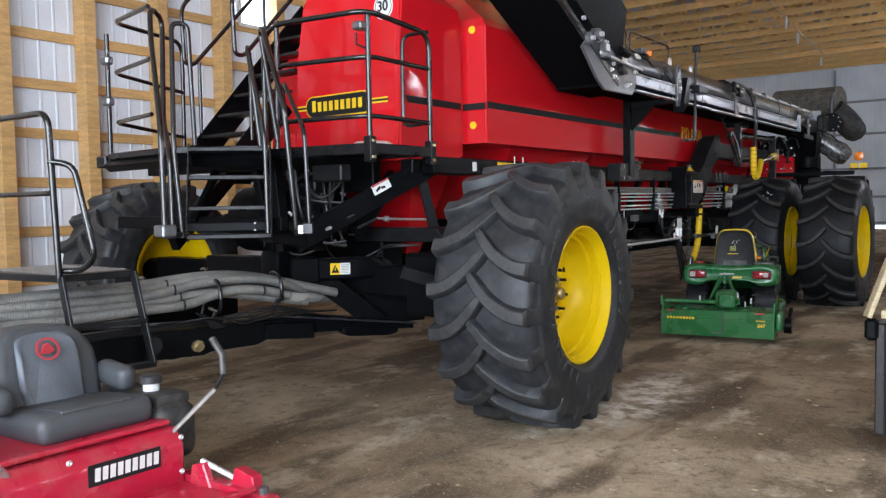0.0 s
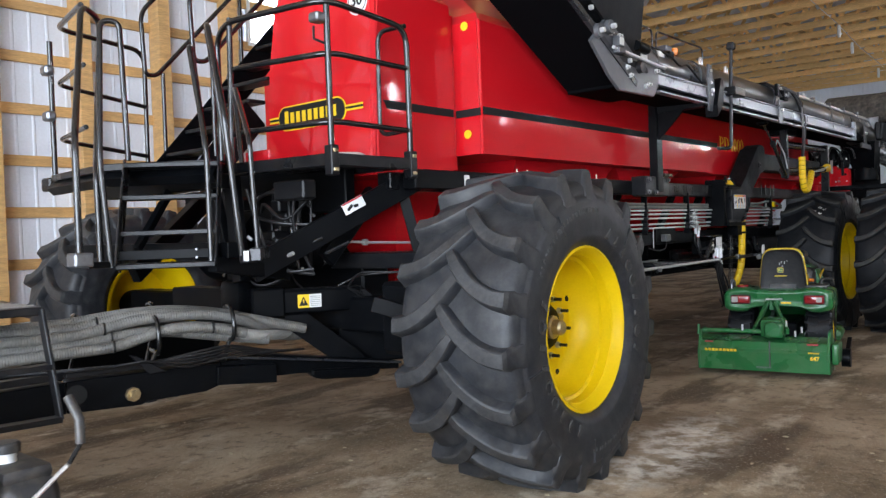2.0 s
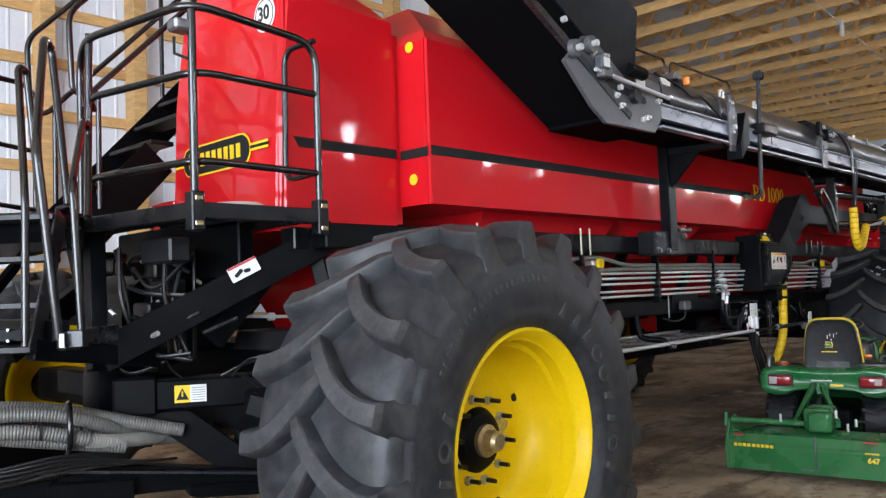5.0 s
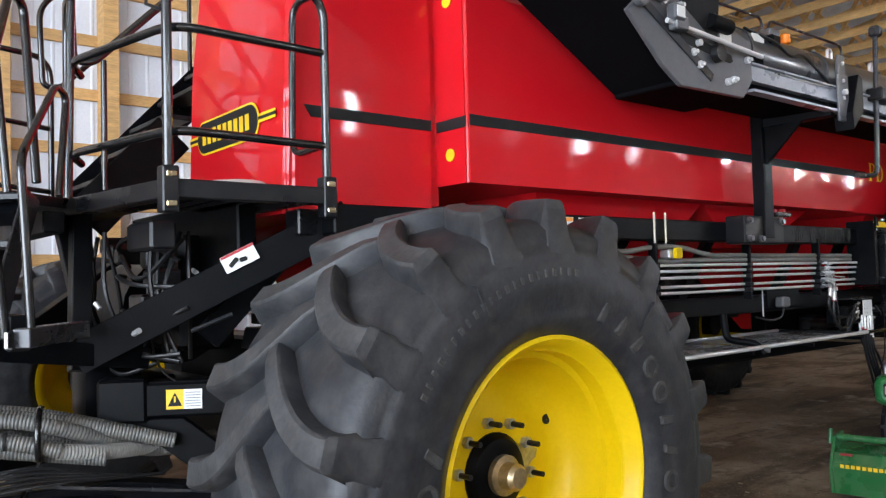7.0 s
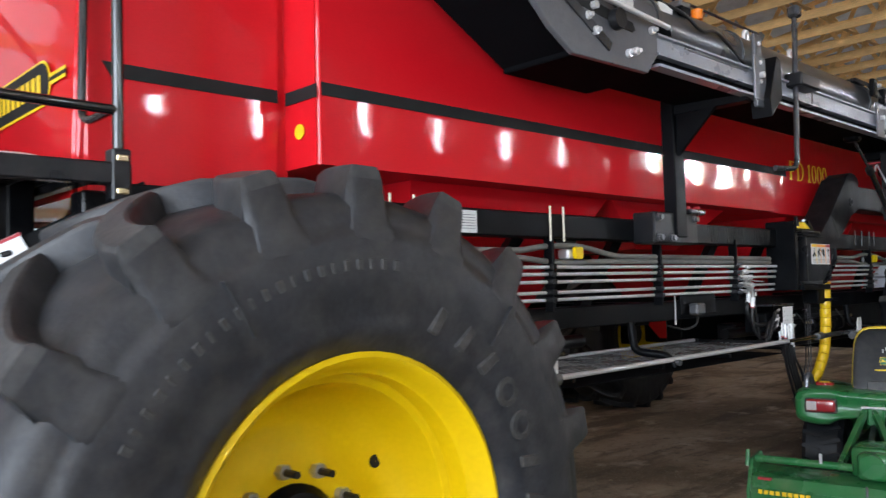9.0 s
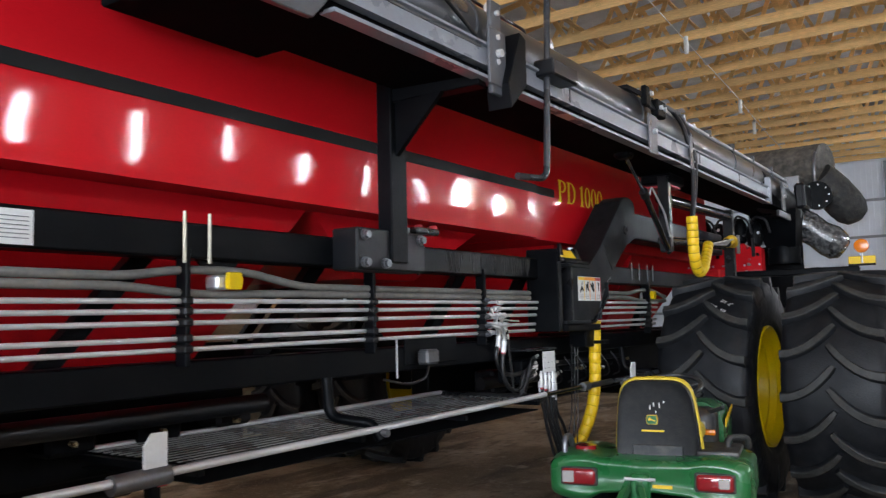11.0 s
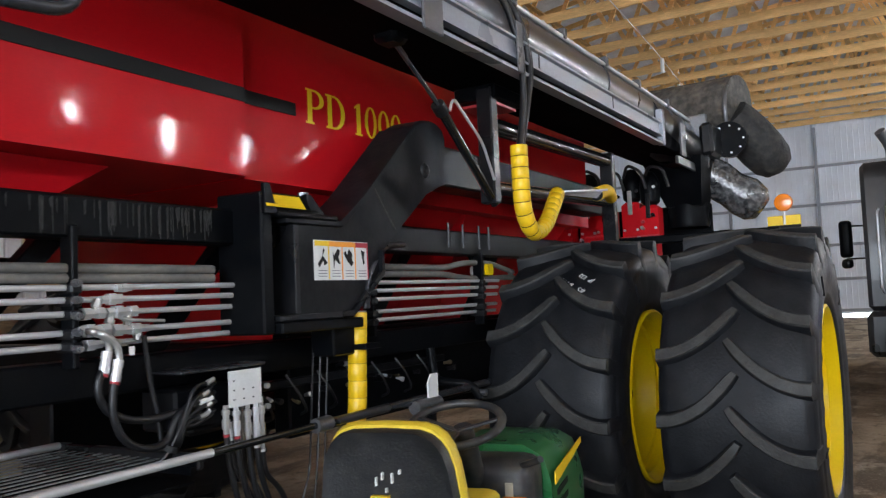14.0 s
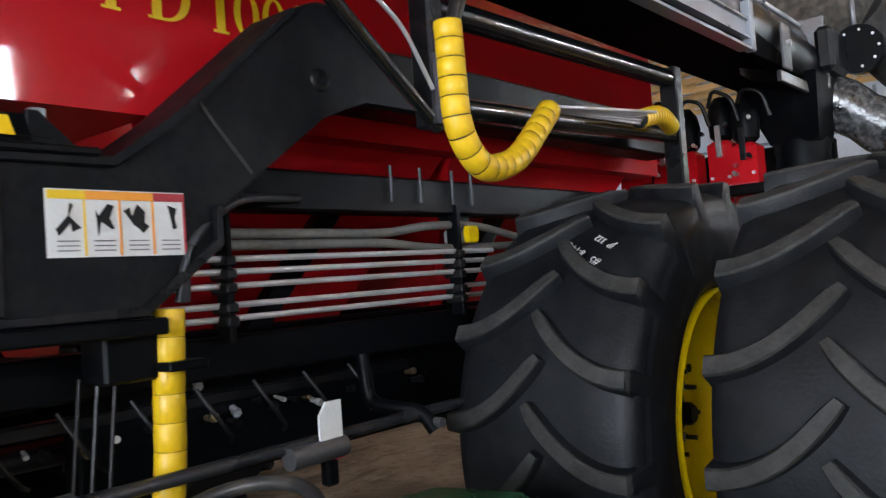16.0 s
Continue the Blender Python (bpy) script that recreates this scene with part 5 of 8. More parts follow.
part("elbow_tube", tube([(TX, 14.7, 2.96), (TX + 0.02, 15.4, 2.92), (TX + 0.05, 16.0, 2.86)], 0.20, 20), "satin", conv, "", 40)
for y in (9.9, 12.3, 13.5):
    part("channel_joint", box((-3.4045, y, 2.80), (-3.4015, y + 0.012, 2.885)), "ink", conv, "", 0)
for y in (8.02, 9.0, 11.2, 13.6, 15.2):
    part("collar", lathe([(0, 0.160), (0, 0.176), (0.03, 0.176), (0.03, 0.160)], 28), "convtube", conv, "", 20, world_of(conv).inverted() @ pose(TX, y, TZ, 0, 0, 90))
    part("tube_stand", box((-3.66, y - 0.02, 2.86), (-3.58, y + 0.02, 2.93), 0.004), "satin", conv, "", 0)
for y in (9.05, 11.16, 15.2):
    part("bracket", box((-3.384, y - 0.08, 2.70), (-3.37, y + 0.08, 2.98), 0.006), "plategrey", conv, "grey hanger bracket", 0)
    part("bolt", rod((-3.37, y, 2.86), (-3.345, y, 2.86), 0.02, 8), "zinc", conv, "", 0)
for y in (9.4, 10.1, 12.9):
    part("lifting_eye", tube([(TX, y - 0.035, 3.17), (TX, y - 0.03, 3.27), (TX, y + 0.03, 3.27), (TX, y + 0.035, 3.17)], 0.013, 8, None, 0.035), "zinc", conv, "", 60)
for y0, y1 in ((11.75, 13.7), (13.6, 15.95)):
    for dx, dz in ((0.08, 0.0), (0.125, -0.035)):
        part("steel_line", rod((TX + dx, y0, 3.185 + dz), (TX + dx, y1, 3.185 + dz), 0.015, 8), "zinc", conv, "", 60)
for y in (12.2, 12.9, 13.65, 14.4, 15.2):
    part("line_clamp", box((TX + 0.05, y - 0.02, 3.14), (TX + 0.15, y + 0.02, 3.205), 0.006), "plategrey", conv, "", 0)
part("cap_strip", box((-3.45, 8.2, 2.872), (-3.40, 8.95, 2.884)), "grey", conv, "", 0)
part("bracket_wing", prism([(9.10, 2.60), (9.26, 2.74), (9.26, 2.98), (9.20, 3.0), (9.08, 2.72)], "x", -3.46, -3.33, 0.004), "black", conv, "black bracket wing", 0)
part("rail_plate", box((-3.40, 9.0, 2.66), (-3.375, 9.10, 3.12), 0.006), "plategrey", conv, "grey rail plate", 0)
for z in (2.82, 2.94, 3.06):
    part("bolt", rod((-3.376, 9.05, z), (-3.362, 9.05, z), 0.014, 8), "zinc", conv, "", 30)
part("cable", tube([(-3.50, 8.02, 3.16), (-3.44, 8.30, 3.10), (-3.43, 8.45, 3.02), (-3.44, 8.62, 3.08), (-3.43, 8.85, 2.98), (-3.42, 8.95, 2.92)], 0.010, 8, None, 0.08), "rubhose", conv, "black cable", 60)
part("switch_box", box((-3.52, 8.28, 3.10), (-3.45, 8.38, 3.16), 0.01), "black", conv, "", 0)
part("tube_label", box((-3.475, 8.06, 3.04), (-3.468, 8.20, 3.13)), "white", conv, "white label", 0)
# clamp over the tube: bent plates, bolts and an eye
cl = part("tube_clamp", prism([(-3.75, 3.15), (-3.70, 3.20), (-3.52, 3.205), (-3.42, 3.14), (-3.36, 3.02), (-3.375, 3.01), (-3.435, 3.12), (-3.53, 3.185), (-3.69, 3.18), (-3.74, 3.14)], "y", 11.08, 11.34, 0.003), "satin", conv, "black bent clamp over the tube", 0)
part("clamp_ear", box((-3.40, 11.20, 2.98), (-3.345, 11.36, 3.10), 0.008), "black", cl, "", 0)
part("clamp_ear", box((-3.40, 11.02, 3.02), (-3.36, 11.10, 3.16), 0.008), "black", cl, "", 0)
for y, z in ((11.24, 3.04), (11.32, 3.04), (11.06, 3.10)):
    part("bolt", rod((-3.345, y, z), (-3.325, y, z), 0.016, 8), "zinc", cl, "", 30)
# hinge plate at the fold
plate = part("hinge_plate", prism([(6.72, 3.0), (7.01, 2.75), (7.17, 2.66), (7.80, 2.67), (7.90, 2.78), (7.90, 3.02), (7.40, 3.12), (6.95, 3.2)], "x", -3.42, -3.39, 0.004), "plategrey", conv, "dark hinge plate with bolts and a tension rod", 0)
for y, z in ((7.02, 3.10), (7.10, 3.02), (7.17, 3.10), (7.28, 2.86), (7.34, 2.80), (7.62, 2.74), (7.68, 2.76), (7.84, 2.90)):
    part("bolt", tube([(-3.39, y, z), (-3.37, y, z), (-3.369, y, z), (-3.35, y, z)], 0.02, 8, None, 0, False, [0.022, 0.022, 0.012, 0.012]), "zinc", plate, "", 30)
part("tension_rod", rod((-3.35, 7.0, 2.98), (-3.35, 7.95, 2.93), 0.014, 10), "zinc", plate, "", 40)
part("rod_block", box((-3.38, 7.05, 2.94), (-3.32, 7.16, 3.02), 0.008), "grey", plate, "", 0)
# the slot's dark inside, painted as a black patch on the uncut plate
part("slot", prism([(7.16, 2.93), (7.19, 2.905), (7.66, 2.855), (7.69, 2.87), (7.67, 2.905), (7.20, 2.965)], "x", -3.389, -3.386), "ink", plate, "", 0)
part("spring", ribbed([(-3.36, 7.42, 3.06), (-3.36, 7.62, 3.05)], 0.045, 0.03), "black", plate, "black coil spring", 40)
part("gauge", box((-3.37, 7.02, 2.985), (-3.31, 7.12, 3.075), 0.01), "plategrey", plate, "small grey gauge", 20)
part("gauge_face", box((-3.309, 7.035, 3.0), (-3.306, 7.105, 3.06)), "white", plate, "", 0)
for y, z in ((6.80, 3.08), (6.98, 3.14)):
    part("bearing", lathe([(0, 0.001), (0, 0.055), (-0.035, 0.06), (-0.035, 0.001)], 16), "plategrey", plate, "", 35, world_of(plate).inverted() @ pose(-3.345, y, z))
    part("bolt", rod((-3.345, y, z), (-3.31, y, z), 0.022, 8), "zinc", plate, "", 30)
part("bearing", lathe([(0, 0.001), (0, 0.05), (-0.04, 0.055), (-0.04, 0.001)], 16), "satin", plate, "", 35, world_of(plate).inverted() @ pose(-3.34, 7.5, 2.885))
part("label", box((-3.388, 7.56, 2.97), (-3.385, 7.68, 3.09)), "white", plate, "white and yellow label", 0)
# folded front section: inclined trough with flared hopper sides
P0 = Vector((0, 7.45, 2.72))
d = Vector((0, -1.0, 0.53)).normalized()
u = Vector((0, d.z, -d.y))


def inc(x, a, b):
    p = P0 + d * a + u * b
    return (x, p.y, p.z)


fold = part("folded_section", loft([[inc(-4.02, a, b) if k < 2 else inc(-3.42, a, b) for k, b in enumerate((0, 0.24, 0.24, 0))] for a in (0.06, 4.4)]), "matt", conv, "black folded conveyor section rising over the tank", 0)
part("hopper_side", loft([[inc(-3.42, 0.0, 0.2), inc(-3.42, 4.4, 0.2), inc(-3.40, 4.4, 0.2), inc(-3.40, 0.0, 0.2)], [inc(-3.30, 0.35, 0.62), inc(-3.30, 4.4, 0.62), inc(-3.28, 4.4, 0.62), inc(-3.28, 0.35, 0.62)]]), "satin", fold, "flared black hopper side", 0)
part("hopper_side", loft([[inc(-4.02, 0.0, 0.2), inc(-4.02, 4.4, 0.2), inc(-4.00, 4.4, 0.2), inc(-4.00, 0.0, 0.2)], [inc(-4.12, 0.35, 0.62), inc(-4.12, 4.4, 0.62), inc(-4.10, 4.4, 0.62), inc(-4.10, 0.35, 0.62)]]), "satin", fold, "", 0)
part("hopper_back", loft([[inc(-4.0, 0.0, 0.2), inc(-3.42, 0.0, 0.2), inc(-3.42, 0.03, 0.2), inc(-4.0, 0.03, 0.2)], [inc(-4.11, 0.35, 0.62), inc(-3.29, 0.35, 0.62), inc(-3.29, 0.38, 0.62), inc(-4.11, 0.38, 0.62)]]), "satin", fold, "", 0)
part("side_flange", loft([[inc(-3.42, a, b) if k < 2 else inc(-3.38, a, b) for k, b in enumerate((0.0, 0.05, 0.05, 0.0))] for a in (0.0, 4.4)]), "tube", fold, "", 0)
part("hoop", tube([inc(-3.30, 0.4, 0.6), (-3.36, 7.42, 3.42), (-3.45, 7.62, 3.1)], 0.013, 8, None, 0.12), "black", fold, "", 60)
for a in (0.2, 0.9, 1.6):
    part("bolt", rod(inc(-3.39, a, 0.12), inc(-3.36, a, 0.12), 0.02, 8), "zinc", fold, "", 30)
# support post from the side rail
post = part("support_post", box((-3.97, 8.86, 1.88), (-3.88, 8.99, 2.80), 0.006), "black", cart, "black conveyor support post", 0)
part("arm", beam((-3.92, 8.92, 2.72), (-3.42, 8.98, 2.74), 0.09, 0.09), "black", post, "", 0)
part("gusset", prism([(-3.89, 2.69), (-3.6, 2.69), (-3.89, 2.40)], "y", 8.90, 8.93), "black", post, "", 0)
part("post_bracket", box((-4.06, 8.62, 1.84), (-3.90, 9.16, 2.04), 0.01), "satin", post, "", 0)
for y, z in ((8.67, 2.005), (8.67, 1.875), (8.82, 1.875), (9.11, 2.005)):
    part("bolt", tube([(-3.90, y, z), (-3.885, y, z), (-3.884, y, z), (-3.868, y, z)], 0.02, 10, None, 0, False, [0.026, 0.026, 0.019, 0.019]), "grey", post, "", 30)
part("hinge_pin", rod((-3.98, 9.10, 2.04), (-3.98, 9.10, 2.075), 0.022, 10), "grey", post, "", 30)
part("hinge_block", box((-4.02, 9.15, 2.05), (-3.94, 9.36, 2.085), 0.01), "tube", post, "pale hinge block", 0)
part("shackle", prism([(9.36, 2.07), (9.54, 2.08), (9.535, 2.13), (9.505, 2.13), (9.495, 2.10), (9.40, 2.095), (9.395, 2.125), (9.365, 2.125)], "x", -4.12, -4.08, 0.004), "redlabel", post, "red shackle", 60)
# crank rod hanging at the conveyor
crank = part("crank_rod", tube([(-3.37, 9.60, 3.42), (-3.36, 9.50, 2.31), (-3.40, 9.26, 2.30)], 0.018, 10, None, 0.07), "tube", conv, "steel crank rod with a bent handle", 60)
part("crank_head", box((-3.41, 9.56, 3.34), (-3.33, 9.64, 3.42), 0.015), "tube", crank, "", 30)
part("crank_clamp", box((-3.42, 9.50, 2.86), (-3.30, 9.80, 2.95), 0.01), "satin", crank, "", 0)
part("camera_box", box((-3.66, 8.45, 3.20), (-3.56, 8.58, 3.26), 0.01), "grey", conv, "", 0)
part("marker_lamp", lathe([(0, 0.035), (0.06, 0.035), (0.07, 0.02), (0.07, 0.001)], 12), "orange", conv, "orange marker lamp", 40, world_of(conv).inverted() @ pose(-3.60, 8.72, 3.20, 0, -90, 0))
# wire guards on top of the tanks
for y0, y1, x in ((6.9, 8.2, -4.25), (8.3, 9.6, -4.25), (9.7, 11.0, -4.25)):
    part("guard_hoop", tube([(x, y0, 3.25), (x, y0, 3.72), (x, y1, 3.72), (x, y1, 3.25)], 0.012, 8, None, 0.08), "tube", cart, "", 60)
# boom bracket, arm and cylinders behind it
bb = part("boom_bracket", box((-4.14, 10.675, 1.50), (-3.90, 10.74, 2.06), 0.008), "black", cart, "black boom pivot bracket", 0)
part("back_plate", box((-4.14, 10.74, 1.50), (-4.08, 10.95, 2.02), 0.006), "black", bb, "", 0)
part("ear", prism([(10.675, 1.97), (11.02, 1.97), (11.0, 2.0), (10.73, 2.01), (10.71, 2.09), (10.675, 2.09)], "x", -3.90, -3.88, 0.003), "black", bb, "", 0)
part("label_plate", prism([(-3.895, 1.99), (-3.875, 1.99), (-3.915, 2.06), (-3.925, 2.06)], "y", 10.742, 10.95), "black", bb, "", 0)
part("yellow_label", prism([(-3.874, 1.998), (-3.871, 1.998), (-3.907, 2.052), (-3.910, 2.052)], "y", 10.68, 10.91), "ytag", bb, "yellow label", 0)
part("ear", prism([(10.95, 1.99), (11.08, 1.98), (11.02, 2.03), (10.98, 2.07), (10.95, 2.07)], "x", -3.93, -3.90, 0.003), "black", bb, "", 0)
part("top_plate", box((-4.10, 10.742, 1.962), (-3.87, 11.12, 1.985), 0.006), "black", bb, "", 0)
part("bolt", rod((-3.96, 11.0, 2.06), (-3.96, 11.0, 2.085), 0.024, 8), "grey", bb, "", 30)
arm = part("boom_arm", prism([(10.86, 1.55), (11.22, 1.55), (11.46, 1.74), (11.46, 1.84), (11.90, 2.16), (12.00, 2.20), (12.12, 2.215), (12.13, 2.47), (12.105, 2.52), (12.05, 2.545), (11.98, 2.55), (11.90, 2.54), (11.82, 2.505), (11.34, 2.08), (11.16, 1.95), (10.86, 1.95)], "x", -4.09, -3.90, 0.012), "scuffed", cart, "scuffed dark grey cranked boom arm", 20)
part("flange", prism([(10.742, 1.548), (11.225, 1.548), (11.475, 1.735), (11.475, 1.85), (11.452, 1.85), (11.452, 1.747), (11.215, 1.572), (10.742, 1.572)], "x", -4.10, -3.878, 0.004), "satin", arm, "", 20)
part("flange", prism([(10.80, 1.940), (11.165, 1.940), (11.35, 2.072), (11.80, 2.475), (11.787, 2.492), (11.335, 2.092), (11.155, 1.962), (10.80, 1.962)], "x", -4.10, -3.882, 0.004), "scuffed", arm, "", 20)
part("upright_flange", box((-4.10, 10.845, 1.574), (-3.884, 10.875, 1.938), 0.004), "satin", arm, "", 20)
part("pivot_boss", lathe([(0, 0.001), (0.012, 0.026), (0.008, 0.036), (0, 0.040)], 24), "satin", arm, "", 40, world_of(arm).inverted() @ pose(-3.899, 11.896, 2.275))
part("weld_bead", tube([(-3.8985, 11.60, 1.95), (-3.8985, 11.50, 2.06), (-3.8985, 11.43, 2.145)], 0.006, 6), "streak", arm, "", 40)
part("base_plate", box((-4.12, 10.742, 1.50), (-3.87, 11.28, 1.545), 0.006), "black", arm, "", 0)
part("tail_box", box((-4.05, 11.12, 1.38), (-3.92, 11.35, 1.55), 0.008), "black", arm, "", 0)
part("boom_tube", box((-4.10, 12.10, 2.22), (-3.92, 14.7, 2.44), 0.012), "black", arm, "black boom tube", 20)
stk = part("safety_label", box((-3.899, 10.98, 1.71), (-3.896, 11.36, 1.88)), "white", arm, "white safety label with coloured heads", 0)
for k, mt in enumerate(("ytag", "orangelabel", "orangelabel", "redlabel")):
    y = 10.985 + 0.0935 * k
    part("label_head", box((-3.8955, y, 1.855), (-3.8935, y + 0.088, 1.877)), mt, stk, "", 0)
    part("label_edge", box((-3.8955, y + 0.088, 1.713), (-3.8935, y + 0.0935, 1.877)), mt, stk, "", 0)
    jit = random.Random(40 + k)
    shape = [(0.018, 1.772), (0.034, 1.768), (0.046, 1.792), (0.066, 1.776), (0.074, 1.784), (0.058, 1.806), (0.070, 1.836), (0.052, 1.846), (0.040, 1.82), (0.022, 1.836), (0.014, 1.826), (0.030, 1.80)]
    part("pictogram", prism([(y + a + jit.uniform(-0.010, 0.010), z + jit.uniform(-0.010, 0.010)) for a, z in shape[k:9 + k % 3 * 2 - k % 2]], "x", -3.8955, -3.8935), "ink", stk, "", 0)
    for j in range(3):
        part("print_line", box((-3.8955, y + 0.02, 1.725 + 0.012 * j), (-3.8935, y + 0.075, 1.728 + 0.012 * j)), "grey", stk, "", 0)
# linkage frame, cylinders and lines behind the arm
lf = part("linkage_frame", box((-3.71, 12.14, 2.10), (-3.62, 12.22, 2.72), 0.008), "satin", cart, "dark linkage frame with hydraulic cylinders", 0)
part("linkage_post", box((-3.80, 14.3, 1.95), (-3.70, 14.38, 2.66), 0.008), "satin", lf, "", 0)
part("cylinder", rod((-3.74, 12.3, 2.558), (-3.74, 14.25, 2.59), 0.050, 18), "rail", lf, "black hydraulic cylinder", 40)
part("piston_rod", rod((-3.74, 12.3, 2.205), (-3.74, 14.25, 2.28), 0.042, 18), "rail", lf, "", 40)
part("side_cylinder", rod((-3.60, 11.19, 2.73), (-3.62, 11.62, 2.50), 0.012, 10), "tube", lf, "", 40)
part("side_cylinder", rod((-3.62, 11.60, 2.51), (-3.65, 12.19, 2.10), 0.024, 12), "rail", lf, "black ram", 40)
part("ram_head", rod((-3.62, 11.58, 2.52), (-3.622, 11.63, 2.485), 0.034, 12), "satin", lf, "", 40)
part("ram_pin", box((-3.66, 11.12, 2.70), (-3.54, 11.24, 2.80), 0.02), "black", lf, "", 40)
part("ram_eye", rod((-3.60, 11.17, 2.74), (-3.56, 11.17, 2.74), 0.03, 12), "satin", lf, "", 40)
part("ram_pipe", tube([(-3.60, 11.66, 2.50), (-3.60, 11.70, 2.57), (-3.61, 12.0, 2.40), (-3.62, 12.14, 2.22)], 0.008, 6, None, 0.06), "zinc", lf, "", 60)
part("linkage_top", box((-3.85, 12.15, 2.66), (-3.6, 12.5, 2.74), 0.01), "black", lf, "", 0)
part("red_plate", box((-3.84, 12.2, 2.635), (-3.62, 12.45, 2.65)), "redlabel", lf, "red plate", 0)
for k, (dy, r) in enumerate(((0.0, 0.017), (0.10, 0.017), (0.14, 0.009))):
    part("hydraulic_hose", tube([(-3.47, 11.86 + dy, 3.17), (-3.42, 11.98 + dy, 3.06), (-3.39, 12.06 + dy, 2.82), (-3.38, 12.03 + 0.4 * dy, 2.55), (-3.375, 11.93 + 0.012 * k, 2.30)], r, 8, None, 0.2), "rubhose", lf, "black hydraulic hose", 60)
    part("hose_fitting", tube([(-3.56, 11.68 + dy, 3.21), (-3.53, 11.74 + dy, 3.21), (-3.529, 11.742 + dy, 3.21), (-3.46, 11.88 + dy, 3.16)], 0.02, 8, None, 0, False, [0.026, 0.026, 0.019, 0.019]), "grey", lf, "steel hose fitting", 40)
part("hose_bracket", box((-3.385, 11.98, 2.72), (-3.375, 12.05, 2.98), 0.004), "plategrey", lf, "", 0)
part("yellow_hose", wrapped([(-3.375, 11.93, 2.34), (-3.375, 11.94, 2.02), (-3.38, 12.05, 1.91), (-3.41, 12.28, 1.95), (-3.45, 12.58, 2.17)], 0.043, 0.055), ["yhose", "ink"], lf, "yellow spiral-wrapped hose loop", 60)
for k in range(5):
    part("hose_tail", rod((-3.46 + 0.010 * k, 12.55, 2.17), (-3.56 + 0.012 * k, 13.6, 2.24 + 0.012 * k), 0.008, 6), "zinc", lf, "", 60)
part("yellow_hose", wrapped([(-3.55, 13.5, 2.25), (-3.56, 13.75, 2.31), (-3.62, 14.0, 2.28)], 0.045), ["yhose", "ink"], lf, "yellow hose end", 60)
# discharge end: funnel, flexible spouts and a wrapped spout
sp = part("discharge_funnel", loft([[(TX + a * 0.27, 16.0 + b * 0.30, 2.78) for a, b in ((-1, -1), (1, -1), (1, 1), (-1, 1))], [(TX + 0.05 + a * 0.16, 16.05 + b * 0.16, 2.35) for a, b in ((-1, -1), (1, -1), (1, 1), (-1, 1))]]), "black", conv, "black discharge funnel", 0)
part("funnel_ring", lathe([(0, 0.17), (0.06, 0.185), (0.12, 0.175), (0.18, 0.19), (0.22, 0.18)], 28), "black", sp, "", 40, world_of(sp).inverted() @ pose(TX + 0.05, 16.05, 2.38, 0, 90, 0))
part("end_plate", box((-3.95, 16.0, 2.7), (-3.35, 16.06, 3.2), 0.01), "grey", conv, "", 0)
part("end_gear", box((-3.40, 15.9, 2.80), (-3.28, 16.3, 3.10), 0.03), "satin", conv, "", 20)
part("belt_roll", tube([(-4.35, 17.0, 3.45), (-3.9, 16.9, 3.43), (-3.5, 16.79, 3.41), (-3.17, 16.7, 3.40)], 0.275, 28), "belt", conv, "dark bumpy rolled belt", 50)
part("flexible_spout", tube([(-3.26, 16.62, 3.26), (-3.20, 16.68, 3.18), (-3.10, 16.75, 3.06), (-3.0, 16.82, 2.92), (-2.93, 16.88, 2.82), (-2.88, 16.92, 2.75), (-2.86, 16.94, 2.72)], 0.21, 24, None, 0, False, [0.20, 0.22, 0.225, 0.222, 0.205, 0.15, 0.06]), "spout", conv, "dusty black rounded spout", 60)
part("wrapped_spout", tube([(-3.48, 16.3, 2.72), (-3.36, 16.34, 2.62), (-3.24, 16.4, 2.52), (-3.13, 16.43, 2.44), (-3.04, 16.46, 2.36), (-2.99, 16.48, 2.32)], 0.18, 20, None, 0, False, [0.17, 0.19, 0.175, 0.20, 0.18, 0.12]), "film", conv, "spout wrapped in clear plastic film", 60)
part("end_disc", tube([(-3.22, 16.28, 2.98), (-3.22, 16.36, 2.98)], 0.17, 24), "black", conv, "", 40)
part("end_bar", beam((-3.46, 15.3, 2.70), (-3.40, 16.2, 2.66), 0.03, 0.07), "grey", conv, "", 0)
part("spout_ring", tube([(-3.24 + 0.0, 16.62 + 0.29 * math.cos(t), 3.28 + 0.29 * math.sin(t)) for t in [k * math.pi / 12 for k in range(24)]], 0.02, 6, None, 0, True), "grey", conv, "", 60)
for k in range(9):
    part("bolt", rod((-3.22 + 0.14 * math.cos(k * 0.7), 16.29, 2.98 + 0.13 * math.sin(k * 0.7)), (-3.22 + 0.14 * math.cos(k * 0.7), 16.27, 2.98 + 0.13 * math.sin(k * 0.7)), 0.010, 6), "zinc", conv, "", 0)
for k in range(5):
    part("lettering_bar", box((TX + 0.10, 11.30 + 0.07 * k, 3.10), (TX + 0.155, 11.35 + 0.07 * k, 3.155)), "white", conv, "", 0)
def stepped_rod(p, q, r):
    """A short pin with a wider head."""
    p, q = Vector(p), Vector(q)
    return tube([p, p.lerp(q, 0.6), p.lerp(q, 0.62), q], r, 8, None, 0, False, [r * 0.7, r * 0.7, r, r])


